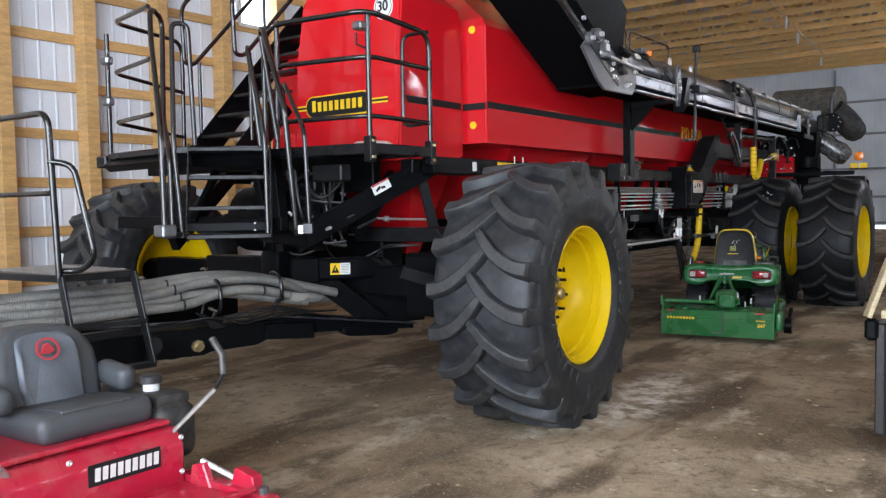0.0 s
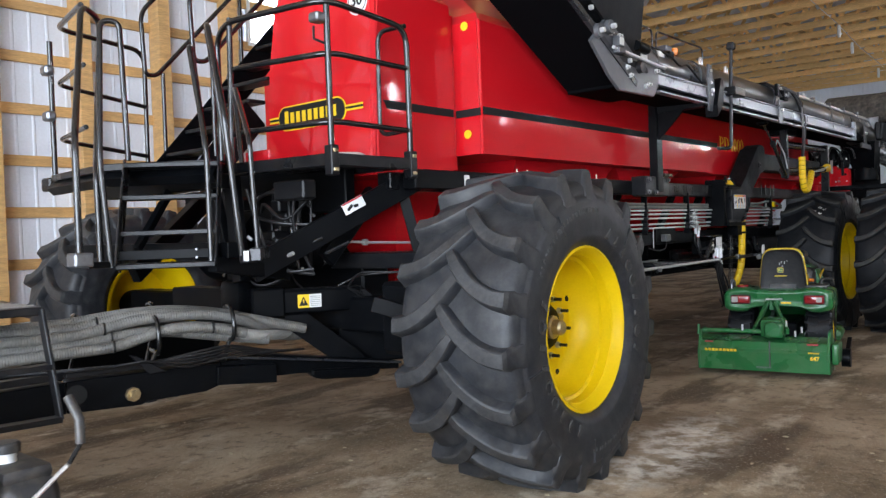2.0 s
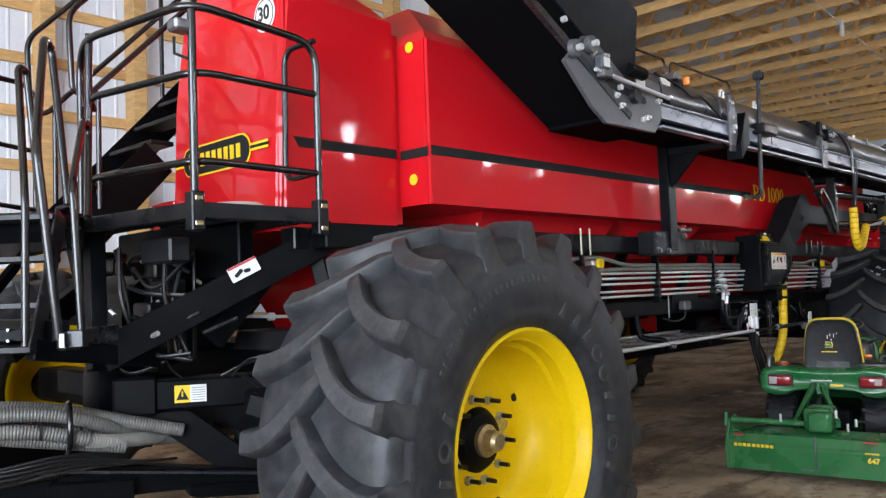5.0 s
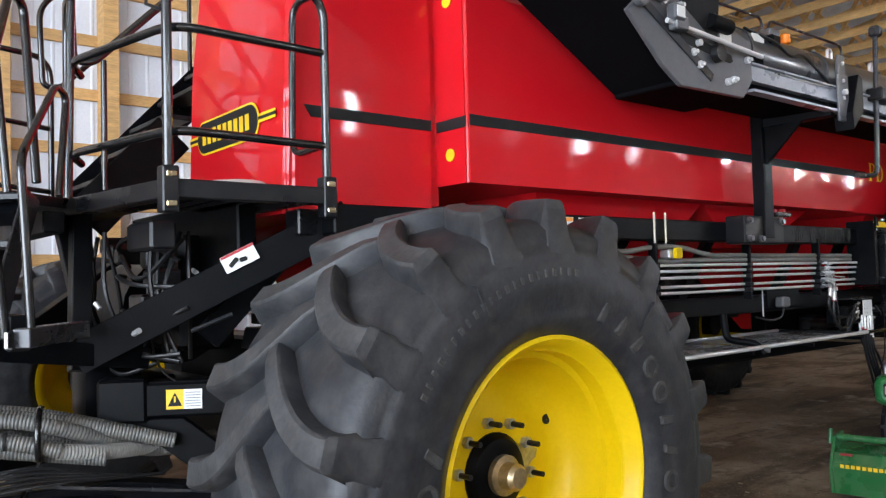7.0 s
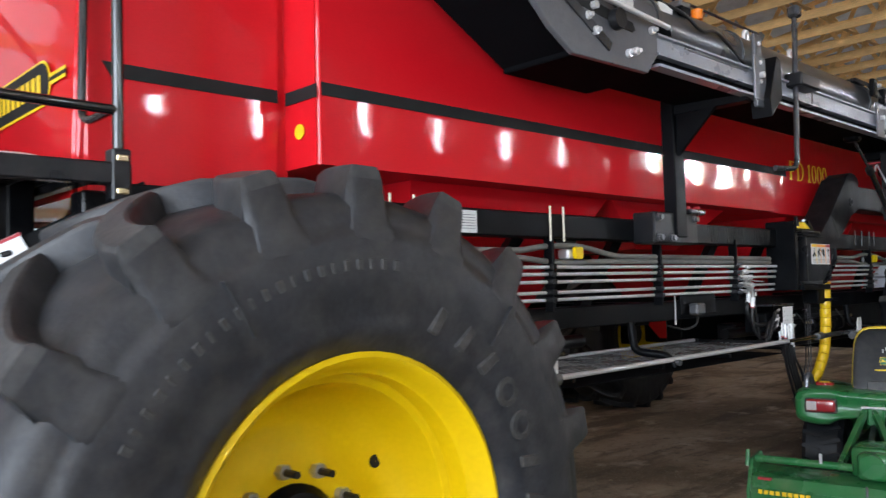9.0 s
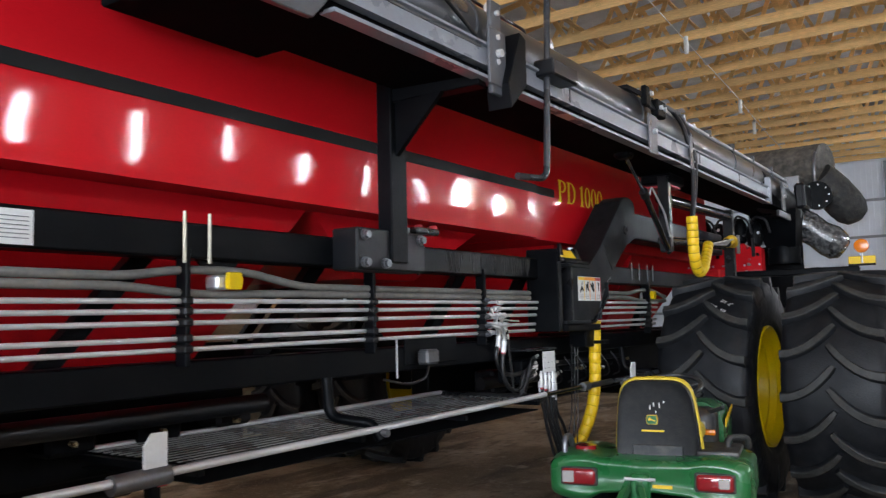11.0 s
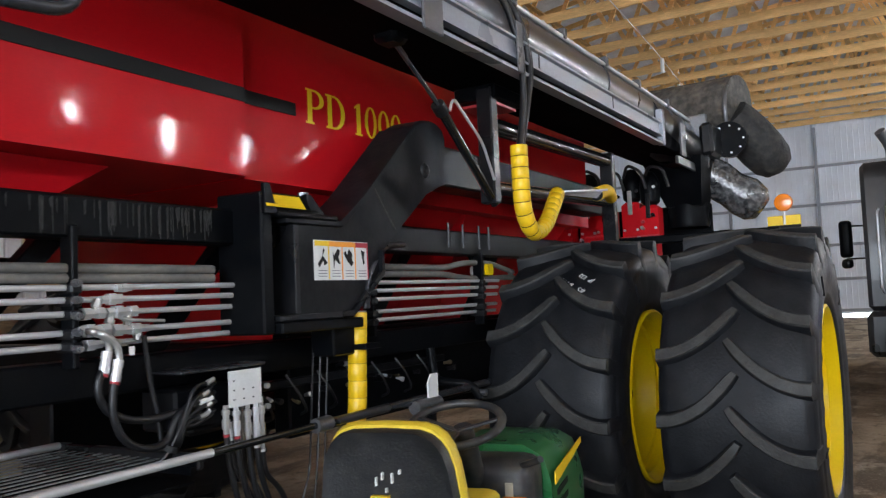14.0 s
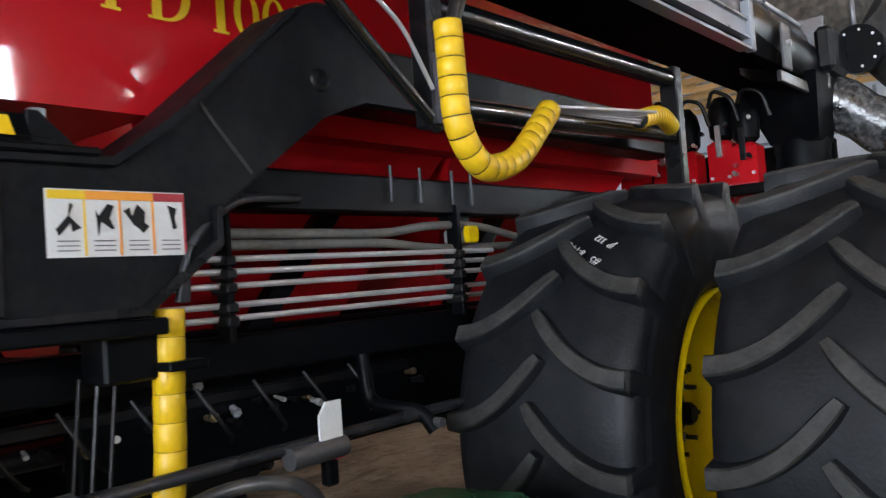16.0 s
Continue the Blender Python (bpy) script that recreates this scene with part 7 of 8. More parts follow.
def small_wheel(parent, x, y, r, w, side, tread=True, rim_mat="yellow", base=Matrix.Identity(4)):
    m = base @ Matrix.Translation((x, y, r)) @ (I4 if side > 0 else Matrix.Diagonal((-1, 1, 1, 1)))
    h = w / 2
    bm = lathe([(-h + 0.03, r * 0.5), (-h, r * 0.62), (-h, r * 0.85), (-h + 0.03, r - 0.012), (h - 0.03, r - 0.012), (h, r * 0.85), (h, r * 0.62), (h - 0.03, r * 0.5)], 36)
    wh = part("wheel", bm, "rubber_rear", parent, "small black tyre on a yellow rim", 40, m)
    for sd in (1, -1) if tread else ():
        bar = finish(box((min(0.01 * sd, (h - 0.005) * sd), -0.013, r - 0.02), (max(0.01 * sd, (h - 0.005) * sd), 0.013, r)), "lug", "rubber_rear")
        for k in range(18):
            part("lug", bar, None, wh, "", 0, pose(0, 0, 0, (k + (0.5 if sd < 0 else 0)) * 20, 0, 0) @ pose(0, 0, 0, 0, 0, 18 * sd))
    part("rim", lathe([(h - 0.02, r * 0.54), (h - 0.012, r * 0.5), (h - 0.05, r * 0.44), (h - 0.07, r * 0.2), (h - 0.03, r * 0.16), (h - 0.03, 0.001)], 28), rim_mat, wh, "", 40, I4)
    return wh


trac = thing("garden_tractor", pose(-3.03, 9.26, 0, 0, 0, 8), "green and yellow garden tractor with rear tiller", "tractor")
TXO = 0.15
# the tractor stands a little askew ahead of its tiller
BODY = trac.matrix_basis.inverted() @ pose(-3.18, 10.22, 0, 0, 0, 11) @ Matrix.Diagonal((1.06, 1, 0.955, 1)) @ Matrix.Translation((-TXO, -0.44, 0))
UPPER = BODY @ Matrix.Translation((0.045, -0.17, 0.02))
# tiller
til = part("tiller", loft([[(-0.60, 0.02, 0.05), (0.60, 0.02, 0.05), (0.60, 0.06, 0.05), (-0.60, 0.06, 0.05)],
                           [(-0.60, 0.0, 0.24), (0.60, 0.0, 0.24), (0.60, 0.04, 0.24), (-0.60, 0.04, 0.24)],
                           [(-0.60, 0.05, 0.335), (0.60, 0.05, 0.335), (0.60, 0.09, 0.335), (-0.60, 0.09, 0.335)],
                           [(-0.60, 0.22, 0.38), (0.60, 0.22, 0.38), (0.60, 0.26, 0.37), (-0.60, 0.26, 0.37)]]), "green", trac, "green rear tiller hood", 30, I4)
for s in (-1, 1):
    part("end_plate", prism([(-0.0, 0.05), (0.34, 0.05), (0.40, 0.26), (0.26, 0.46), (0.08, 0.44), (-0.02, 0.24)], "x", s * 0.61 - 0.012, s * 0.61 + 0.012, 0.004), "green", til, "", 0, I4)
part("top_tube", tube([(-0.60, 0.14, 0.43), (-0.02, 0.14, 0.43)], 0.025, 12), "green", til, "", 40, I4)
part("gearbox", lump((0.18, 0.18, 0.16), (0.10, 0.17, 0.45), 0.03), "green", til, "", 30, I4)
part("gear_cover", tube([(0.10, 0.06, 0.46), (0.10, 0.09, 0.46)], 0.07, 16), "green", til, "", 40, I4)
part("fold_line", box((-0.598, -0.004, 0.27), (0.598, 0.0, 0.275)), "green", til, "", 0, I4)
for x, n, w, z, h in ((-0.55, 4, 0.030, 0.238, 0.026), (-0.405, 5, 0.030, 0.238, 0.026), (0.43, 7, 0.012, 0.245, 0.014)):
    for k in range(n):
        part("lettering_bar", box((x + k * w * 1.18, -0.006, z), (x + k * w * 1.18 + w * 0.86, -0.002, z + h)), "ytag", til, "yellow lettering bar", 0, I4)
tm = text_mesh("647", 0.055, 0.002)
tm.materials.append(M["ytag"])
part("numeral", tm, None, til, "yellow number 647", 0, pose(0.445, 0.001, 0.180, 90, 0, 0))
part("handle_rod", rod((0.08, -0.01, 0.10), (0.08, -0.01, 0.36), 0.007, 8), "grey", til, "", 40, I4)
part("latch", box((-0.05, -0.012, 0.088), (0.09, -0.002, 0.098)), "grey", til, "", 0, I4)
part("belt_guard", lump((0.06, 0.34, 0.20), (0.66, 0.22, 0.24), 0.02), "green", til, "", 30, I4)
part("pulley", tube([(0.68, 0.42, 0.16), (0.76, 0.42, 0.16)], 0.09, 16), "black", til, "", 40, I4)
part("drive_arm", beam((0.72, 0.42, 0.16), (0.72, 0.75, 0.30), 0.04, 0.06), "black", til, "", 0, I4)
for s in (-1, 1):
    part("lift_arm", beam((TXO - 0.1 + s * 0.16, 0.24, 0.42), (TXO - 0.22 + s * 0.03, 0.93, 0.655), 0.035, 0.055), "green", til, "", 0, I4)
part("top_link", beam((0.06, 0.2, 0.5), (-0.04, 0.9, 0.55), 0.04, 0.05), "black", til, "", 0, I4)
part("drive_housing", lump((0.22, 0.3, 0.2), (0.06, 0.34, 0.45), 0.04, 2), "green", til, "", 30, I4)
for x, z in ((0.22, 0.52), (0.36, 0.46), (-0.2, 0.47), (0.3, 0.42)):
    part("pin", rod((x, 0.12, z - 0.03), (x, 0.12, z + 0.03), 0.01, 8), "zinc", til, "", 40, I4)
part("caution_strip", box((-0.55, -0.001, 0.325), (-0.47, 0.03, 0.338)), "redlabel", til, "red caution strip", 0, I4)
part("caution_strip", box((0.42, -0.001, 0.325), (0.52, 0.03, 0.338)), "redlabel", til, "red caution strip", 0, I4)
part("tine_shaft", tube([(-0.58, 0.2, 0.18), (0.58, 0.2, 0.18)], 0.12, 12), "black", til, "", 40, I4)
part("depth_rod", rod((-0.62, 0.02, 0.40), (-0.62, 0.05, 0.50), 0.014, 8), "green", til, "", 40, I4)
# rear body: fender deck with lamps


def sect(y, half, hz, zc, droop):
    """Rounded cross-section of the fender deck, with ends that droop over the tyres."""
    pts = []
    for j in range(40):
        c, s = math.cos(j * math.pi / 20), math.sin(j * math.pi / 20)
        x, z = math.copysign(abs(c) ** 0.42, c), math.copysign(abs(s) ** 0.5, s)
        lift = (0.03 if z > 0 else -0.045 - droop) * min(1, max(0, (abs(x) - 0.38) / 0.25)) + (-0.012 if z > 0 else 0.035)
        pts.append((TXO + half * x, y, zc + hz * z + lift))
    return pts


fd = loft([sect(0.455, 0.40, 0.05, 0.70, 0.0), sect(0.435, 0.47, 0.078, 0.703, 0.0), sect(0.44, 0.505, 0.098, 0.708, 0.01), sect(0.475, 0.525, 0.112, 0.712, 0.03), sect(0.60, 0.54, 0.118, 0.715, 0.05), sect(0.95, 0.54, 0.115, 0.718, 0.05), sect(1.20, 0.52, 0.10, 0.66, 0.04), sect(1.34, 0.50, 0.04, 0.42, 0.0)])
deckp = part("fender_deck", fd, "green", trac, "green fender deck", 60, BODY)
for s in (-1, 1):
    lens = part("tail_lamp", lump((0.19, 0.05, 0.098), (TXO + s * 0.355, 0.445, 0.712), 0.022, 3), "redlens", deckp, "red and clear tail lamp", 30, I4)
    part("clear_lens", lump((0.065, 0.016, 0.07) if s < 0 else (0.055, 0.016, 0.055), (TXO + s * 0.355 + (-0.055 if s < 0 else 0.045), 0.4155, 0.712), 0.007 if s < 0 else 0.0078, 2), "clearlens", lens, "clear lens", 0, I4)
    part("lamp_gasket", lump((0.205, 0.03, 0.112), (TXO + s * 0.355, 0.445, 0.712), 0.014, 2), "plastic", lens, "", 0, I4)
part("hitch_bracket", lump((0.10, 0.05, 0.16), (TXO - 0.02, 0.42, 0.67), 0.01, 1), "green", deckp, "", 0, I4)
part("hitch_pin", rod((TXO - 0.10, 0.40, 0.72), (TXO + 0.06, 0.40, 0.72), 0.01, 8), "zinc", deckp, "", 40, I4)
part("model_plate", box((TXO + 0.04, 0.4375, 0.665), (TXO + 0.14, 0.4395, 0.685)), "ytag", deckp, "", 0, I4)
part("fuel_cap", tube([(TXO - 0.36, 0.66, 0.83), (TXO - 0.36, 0.66, 0.865)], 0.06, 18), "redlens", deckp, "dull red filler cap", 40, I4)
part("grab_handle", tube([(TXO - 0.46, 0.56, 0.83), (TXO - 0.46, 0.57, 0.92), (TXO - 0.46, 0.70, 0.92), (TXO - 0.46, 0.76, 0.83)], 0.017, 10, None, 0.06), "grey", deckp, "grey grab handle", 60, I4)
part("side_tray", lump((0.22, 0.36, 0.04), (TXO + 0.36, 0.78, 0.845), 0.015, 2), "plastic", deckp, "black tray", 30, I4)
part("grab_handle", tube([(TXO + 0.40, 0.78, 0.85), (TXO + 0.40, 0.80, 0.92), (TXO + 0.50, 0.86, 0.92), (TXO + 0.50, 0.9, 0.85)], 0.018, 10, None, 0.05), "plastic", deckp, "", 60, I4)
# seat
seat = part("seat", lump((0.42, 0.42, 0.12), (TXO, 1.10, 0.90), 0.05), "seatyellow", trac, "yellow seat with a black shell", 40, UPPER)

def seat_ring(y, k, zt, dz=0.0):
    pts = []
    for a in range(24):
        t = a * 2 * math.pi / 24
        c, s = math.cos(t), math.sin(t)
        x = (abs(c) ** 0.45) * (1 if c > 0 else -1) * 0.218 * k
        z = (abs(s) ** 0.45) * (1 if s > 0 else -1) * 0.275 * k
        x *= 1 - 0.12 * (z / 0.275)
        pts.append((TXO + x, y - 0.10 * (z + 0.275), 0.985 + z + dz))
    return pts


part("shell", loft([seat_ring(0.82, 0.86, 0), seat_ring(0.805, 0.97, 0), seat_ring(0.83, 1.0, 0), seat_ring(0.85, 1.0, 0)]), "seatblack", seat, "black seat shell", 50, I4)
part("piping", loft([seat_ring(0.85, 1.02, 0, 0.004), seat_ring(0.87, 1.05, 0, 0.006), seat_ring(0.90, 1.04, 0, 0.006), seat_ring(0.93, 0.95, 0)]), "seatyellow", seat, "yellow cushion edge", 50, I4)
ex, ez = TXO - 0.02, 1.02
em = part("emblem", prism([(ex - 0.026, ez - 0.028), (ex + 0.026, ez - 0.028), (ex + 0.031, ez), (ex + 0.026, ez + 0.027), (ex - 0.026, ez + 0.027), (ex - 0.031, ez)], "y", 0.766, 0.80), "ytag", seat, "yellow maker's emblem", 0, I4)
part("emblem_field", prism([(ex - 0.023, ez - 0.025), (ex + 0.023, ez - 0.025), (ex + 0.028, ez), (ex + 0.023, ez + 0.024), (ex - 0.023, ez + 0.024), (ex - 0.028, ez)], "y", 0.763, 0.765), "green", em, "", 0, I4)
part("emblem_mark", prism([(ex - 0.018, ez - 0.006), (ex, ez - 0.002), (ex + 0.018, ez - 0.009), (ex + 0.018, ez - 0.004), (ex - 0.004, ez + 0.006), (ex - 0.011, ez + 0.014), (ex - 0.016, ez + 0.010)], "y", 0.760, 0.762), "ytag", em, "", 0, I4)
part("lettering_bar", box((ex - 0.06, 0.774, 0.947), (ex + 0.06, 0.80, 0.956)), "ytag", seat, "yellow lettering bar", 0, I4)
for k, (x, z, h) in enumerate(((-0.03, 1.08, 0.06), (-0.01, 1.10, 0.05), (0.02, 1.09, 0.07), (0.045, 1.12, 0.03), (0.0, 1.06, 0.03))):
    part("scuff", box((TXO + x, 0.7725 - 0.1 * (z - 1.0), z), (TXO + x + 0.005, 0.785 - 0.1 * (z - 1.0), z + h * 0.45)), "white", seat, "", 0, I4)
part("seat_base", lump((0.3, 0.3, 0.1), (TXO, 0.95, 0.83), 0.02, 1), "plastic", seat, "", 30, I4)
# steering wheel, dash, hood
FORE = UPPER @ Matrix.Translation((0.035, 0.0, -0.01))
sw = part("steering_wheel", tube([(TXO - 0.02 + 0.168 * math.cos(a), 1.40 + 0.16 * math.sin(a), 1.18 + 0.06 * math.sin(a)) for a in [k * math.pi / 14 for k in range(28)]], 0.017, 10, None, 0, True), "plastic", trac, "black steering wheel", 60, FORE)
for a in (0.3, math.pi - 0.3, -math.pi / 2):
    part("spoke", beam((TXO - 0.02, 1.42, 1.15), (TXO - 0.02 + 0.165 * math.cos(a), 1.40 + 0.155 * math.sin(a), 1.18 + 0.058 * math.sin(a)), 0.035, 0.014), "plastic", sw, "", 0, I4)
part("column", tube([(TXO, 1.42, 1.16), (TXO, 1.60, 0.85)], 0.04, 12), "plastic", sw, "", 40, I4)
dash = part("dash", lump((0.42, 0.26, 0.42), (TXO, 1.66, 0.80), 0.06), "plastic", trac, "black dash", 40, FORE)
part("choke_knob", lump((0.10, 0.03, 0.04), (TXO + 0.16, 1.50, 0.86), 0.012, 2), "orange", dash, "orange knob", 30, I4)
part("key_tag", box((TXO + 0.12, 1.515, 0.86), (TXO + 0.15, 1.52, 0.93), 0.002), "cream", dash, "pale key tag", 0, I4)
for s in (-1, 1):
    part("lever", tube([(TXO + s * 0.16, 1.58, 0.98), (TXO + s * 0.26, 1.50, 1.03)], 0.014, 8), "plastic", dash, "", 40, I4)


def hood_ring(y, half, top, low=0.52):
    c = TXO
    return [(c - half, y, low), (c - half, y, top - 0.16), (c - half * 0.88, y, top - 0.05), (c - half * 0.55, y, top), (c + half * 0.55, y, top), (c + half * 0.88, y, top - 0.05), (c + half, y, top - 0.16), (c + half, y, low)]


hood = part("hood", loft([hood_ring(1.78, 0.235, 1.03), hood_ring(2.1, 0.245, 1.035), hood_ring(2.4, 0.24, 1.0), hood_ring(2.58, 0.22, 0.90), hood_ring(2.62, 0.19, 0.80)]), "green", trac, "green hood", 50, FORE)
for s in (-1, 1):
    part("hood_stripe", prism([(1.80, 0.86), (2.40, 0.93), (2.40, 0.955), (1.80, 0.915)], "x", TXO + s * 0.247 - 0.003, TXO + s * 0.247 + 0.003), "ytag", hood, "yellow stripe", 0, I4)
    for k in range(4):
        part("louvre", prism([(1.86, 0.80 - 0.06 * k), (2.06, 0.815 - 0.06 * k), (2.06, 0.84 - 0.06 * k), (1.86, 0.825 - 0.06 * k)], "x", TXO + s * 0.243 - 0.003, TXO + s * 0.243 + 0.003), "ink", hood, "", 0, I4)
    small_wheel(trac, TXO + s * 0.38, 0.80, 0.31, 0.26, s, base=BODY)
    small_wheel(trac, TXO + s * 0.36, 2.10, 0.215, 0.17, s, base=BODY)
part("chassis", lump((0.36, 2.0, 0.18), (TXO, 1.5, 0.36), 0.02, 1), "black", trac, "", 20, BODY)
part("footrest", lump((0.92, 0.5, 0.03), (TXO, 1.5, 0.36), 0.01, 1), "plastic", trac, "", 20, BODY)
part("mower_deck", lump((1.1, 0.62, 0.16), (TXO, 1.62, 0.19), 0.06, 2), "green", trac, "green mower deck", 40, BODY)

# ---- zero-turn mower ----
mow = thing("zero_turn_mower", pose(-3.75, 1.87, 0.012) @ Matrix.Diagonal((1, 1, 0.965, 1)), "red zero-turn mower with grey vinyl seat", "mower")


def cushion(parent, name, size, c, bevel, material, rx=0, ry=0, label=""):
    return part(name, lump(size, (0, 0, 0), bevel, 4), material, parent, label, 60, pose(*c, rx, ry, 0))


pan = part("seat_pan", prism([(-0.30, 0.28), (0.44, 0.28), (0.46, 0.30), (0.46, 0.50), (0.40, 0.57), (-0.30, 0.58)], "y", -0.55, 0.47, 0.012), "mowred", mow, "red steel seat pan", 30, I4)
for y, z in ((0.45, 0.53), (0.45, 0.36), (-0.10, 0.55), (-0.50, 0.52)):
    part("pan_bolt", lathe([(0, 0.001), (0.006, 0.010), (0, 0.014)], 10), "zinc", pan, "", 30, pose(0.461, y, z))
part("pan_lid", box((-0.28, -0.50, 0.585), (0.40, 0.44, 0.61), 0.008), "mowred", pan, "", 20, I4)
stick = part("name_plate", box((0.4615, -0.02, 0.415), (0.4645, 0.335, 0.515)), "ink", pan, "black name plate", 0, I4)
for k in range(9):
    x = 0.008 + 0.036 * k
    part("lettering_bar", prism([(x, 0.435), (x + 0.025, 0.435), (x + 0.029, 0.495), (x + 0.004, 0.495)], "x", 0.465, 0.467), "white", stick, "", 0, I4)
s1 = cushion(mow, "seat_cushion", (0.50, 0.56, 0.14), (0.10, 0.12, 0.655), 0.055, "seatdark", 0, -5, "charcoal vinyl seat cushion")
part("cushion_panel", lump((0.40, 0.34, 0.02), (0.03, 0, 0.064), 0.0095, 3), "seatdark", s1, "", 50, I4)
bk = part("backrest", loft([[(x, y * w + 0.12, z) for (x, y, z, w) in row] for row in [[(-0.14 + dx - 0.10 * (zz), 0.275 * math.copysign(abs(math.cos(t)) ** 0.5, math.cos(t)), 0.82 + 0.25 * math.copysign(abs(math.sin(t)) ** 0.55, math.sin(t)), k * (1 - 0.16 * max(0, math.sin(t)))) for t in [j * math.pi / 14 for j in range(28)] for zz in [math.sin(t)]] for dx, k in ((-0.10, 0.8), (-0.06, 0.97), (0.0, 1.0), (0.04, 0.93), (0.055, 0.80))]]), "seatdark", mow, "charcoal and grey vinyl backrest", 60, I4)
part("back_panel", loft([[(-0.058 + dx - 0.10 * math.sin(t) * 1.0, 0.15 * k * math.copysign(abs(math.cos(t)) ** 0.4, math.cos(t)) + 0.12, 0.82 + 0.225 * k * math.copysign(abs(math.sin(t)) ** 0.4, math.sin(t))) for t in [j * math.pi / 14 for j in range(28)]] for dx, k in ((-0.03, 1.0), (-0.008, 0.97), (0.0, 0.9))]), "seatgrey", bk, "grey centre panel", 50, I4)
part("emblem", lathe([(0.0, 0.058), (0.004, 0.058), (0.004, 0.047), (0.0, 0.047)], 24), "redlabel", bk, "red round emblem", 40, pose(-0.102, 0.12, 0.965, 0, -20, 0))
part("emblem_mark", prism([(0.09, 0.945), (0.125, 0.94), (0.15, 0.955), (0.14, 0.975), (0.12, 0.995), (0.10, 0.985)], "x", -0.115, -0.095), "redlabel", bk, "", 0, I4)
for s in (-1, 1):
    cushion(mow, "armrest", (0.26, 0.10, 0.13), (-0.02, 0.12 + s * 0.30, 0.79), 0.045, "seatdark", 0, 6, "charcoal armrest")
    part("rear_wheel", tube([(-0.42, s * 0.42, 0.28), (-0.42, s * 0.66, 0.28)], 0.28, 30), "rubber_rear", mow, "black drive wheel", 40, I4)
    part("front_caster", tube([(0.98, s * 0.40, 0.14), (0.98, s * 0.55, 0.14)], 0.14, 22), "rubber_rear", mow, "", 40, I4)
tk = part("fuel_tank", lump((0.78, 0.24, 0.30), (-0.03, 0.52, 0.52), 0.07), "plastic", mow, "black plastic fuel tank", 40, I4)
part("tank_top", lump((0.44, 0.20, 0.07), (0.10, 0.52, 0.68), 0.03, 2), "plastic", tk, "", 40, I4)
cap = part("filler_neck", tube([(0.16, 0.50, 0.68), (0.16, 0.50, 0.755)], 0.040, 18), "white", tk, "white filler neck", 40, I4)
part("fuel_cap", lathe([(0, 0.001), (0, 0.055), (0.035, 0.055), (0.042, 0.045), (0.042, 0.001)], 18), "plastic", cap, "black cap", 35, pose(0.16, 0.50, 0.755, 0, -90, 0))
part("fuel_tank", lump((0.62, 0.22, 0.30), (0.06, -0.52, 0.60), 0.06), "plastic", mow, "", 40, I4)
part("side_box", lump((0.30, 0.2, 0.34), (0.36, -0.58, 0.42), 0.03, 2), "plastic", mow, "", 30, I4)
for s in (1, -1):
    lv = part("control_lever", beam((0.50, s * 0.38, 0.58), (0.61, s * 0.54, 0.77), 0.045, 0.016), "nickel", mow, "steel control lever", 0, I4)
    part("lever_bar", beam((0.61, s * 0.54, 0.77), (0.63, s * 0.575, 0.84), 0.022, 0.016), "satin", lv, "", 0, I4)
    part("grip", tube([(0.63, s * 0.575, 0.84), (0.62, s * 0.58, 0.93), (0.56, s * 0.57, 1.01)], 0.018, 10), "plastic", lv, "black grip", 50, I4)
part("cutting_deck", prism([(-0.15, -0.70), (0.75, -0.70), (0.95, -0.45), (0.95, 0.45), (0.75, 0.66), (-0.15, 0.66)], "z", 0.10, 0.27, 0.03), "mowred", mow, "red cutting deck", 30, I4)
part("foot_plate", prism([(0.46, 0.28), (0.80, 0.28), (0.98, 0.36), (0.98, 0.385), (0.79, 0.31), (0.46, 0.31)], "y", -0.40, 0.46, 0.006), "mowred", mow, "red foot plate", 20, I4)
part("frame_rail", beam((0.40, 0.50, 0.30), (1.05, 0.50, 0.30), 0.06, 0.08), "mowred", mow, "", 20, I4)
part("frame_rail", beam((0.40, -0.5, 0.30), (1.05, -0.5, 0.30), 0.06, 0.08), "mowred", mow, "", 20, I4)
part("deck_wing", prism([(0.50, 0.30), (0.66, 0.30), (0.60, 0.42), (0.52, 0.40)], "y", 0.46, 0.50, 0.006), "mowred", mow, "", 20, I4)
part("deck_wing", prism([(0.74, 0.30), (0.92, 0.30), (0.90, 0.40), (0.78, 0.42)], "y", 0.50, 0.56, 0.006), "mowred", mow, "", 20, I4)
part("spring_rod", rod((0.56, 0.49, 0.42), (0.78, 0.56, 0.33), 0.014, 8), "zinc", mow, "", 40, I4)
part("deck_bolt", rod((0.98, 0.5, 0.30), (0.98, 0.5, 0.37), 0.022, 8), "grey", mow, "", 40, I4)
for s in (-0.45, -0.58):
    part("pivot_pin", rod((0.46, s, 0.42 + 0.3 * (s + 0.5)), (0.60, s, 0.42 + 0.3 * (s + 0.5)), 0.02, 10), "zinc", mow, "", 40, I4)
part("engine", lump((0.5, 0.6, 0.5), (-0.62, 0, 0.62), 0.06), "plastic", mow, "black engine cover", 30, I4)
part("key_knob", tube([(0.30, -0.52, 0.60), (0.30, -0.52, 0.64)], 0.025, 10), "redlens", mow, "red knob", 40, I4)

# ---- highway tractor seen from behind ----
tr = thing("truck", Matrix.Translation((-1.1, 22, 0)), "dark highway truck tractor with cream exhaust shields", "truck")
part("sleeper", prism([(21.6, 1.15), (23.6, 1.15), (23.6, 3.1), (23.0, 3.45), (21.7, 3.3), (21.6, 3.1)], "x", -2.44, 0.10, 0.06), "truckgrey", tr, "dark sleeper cab", 30)
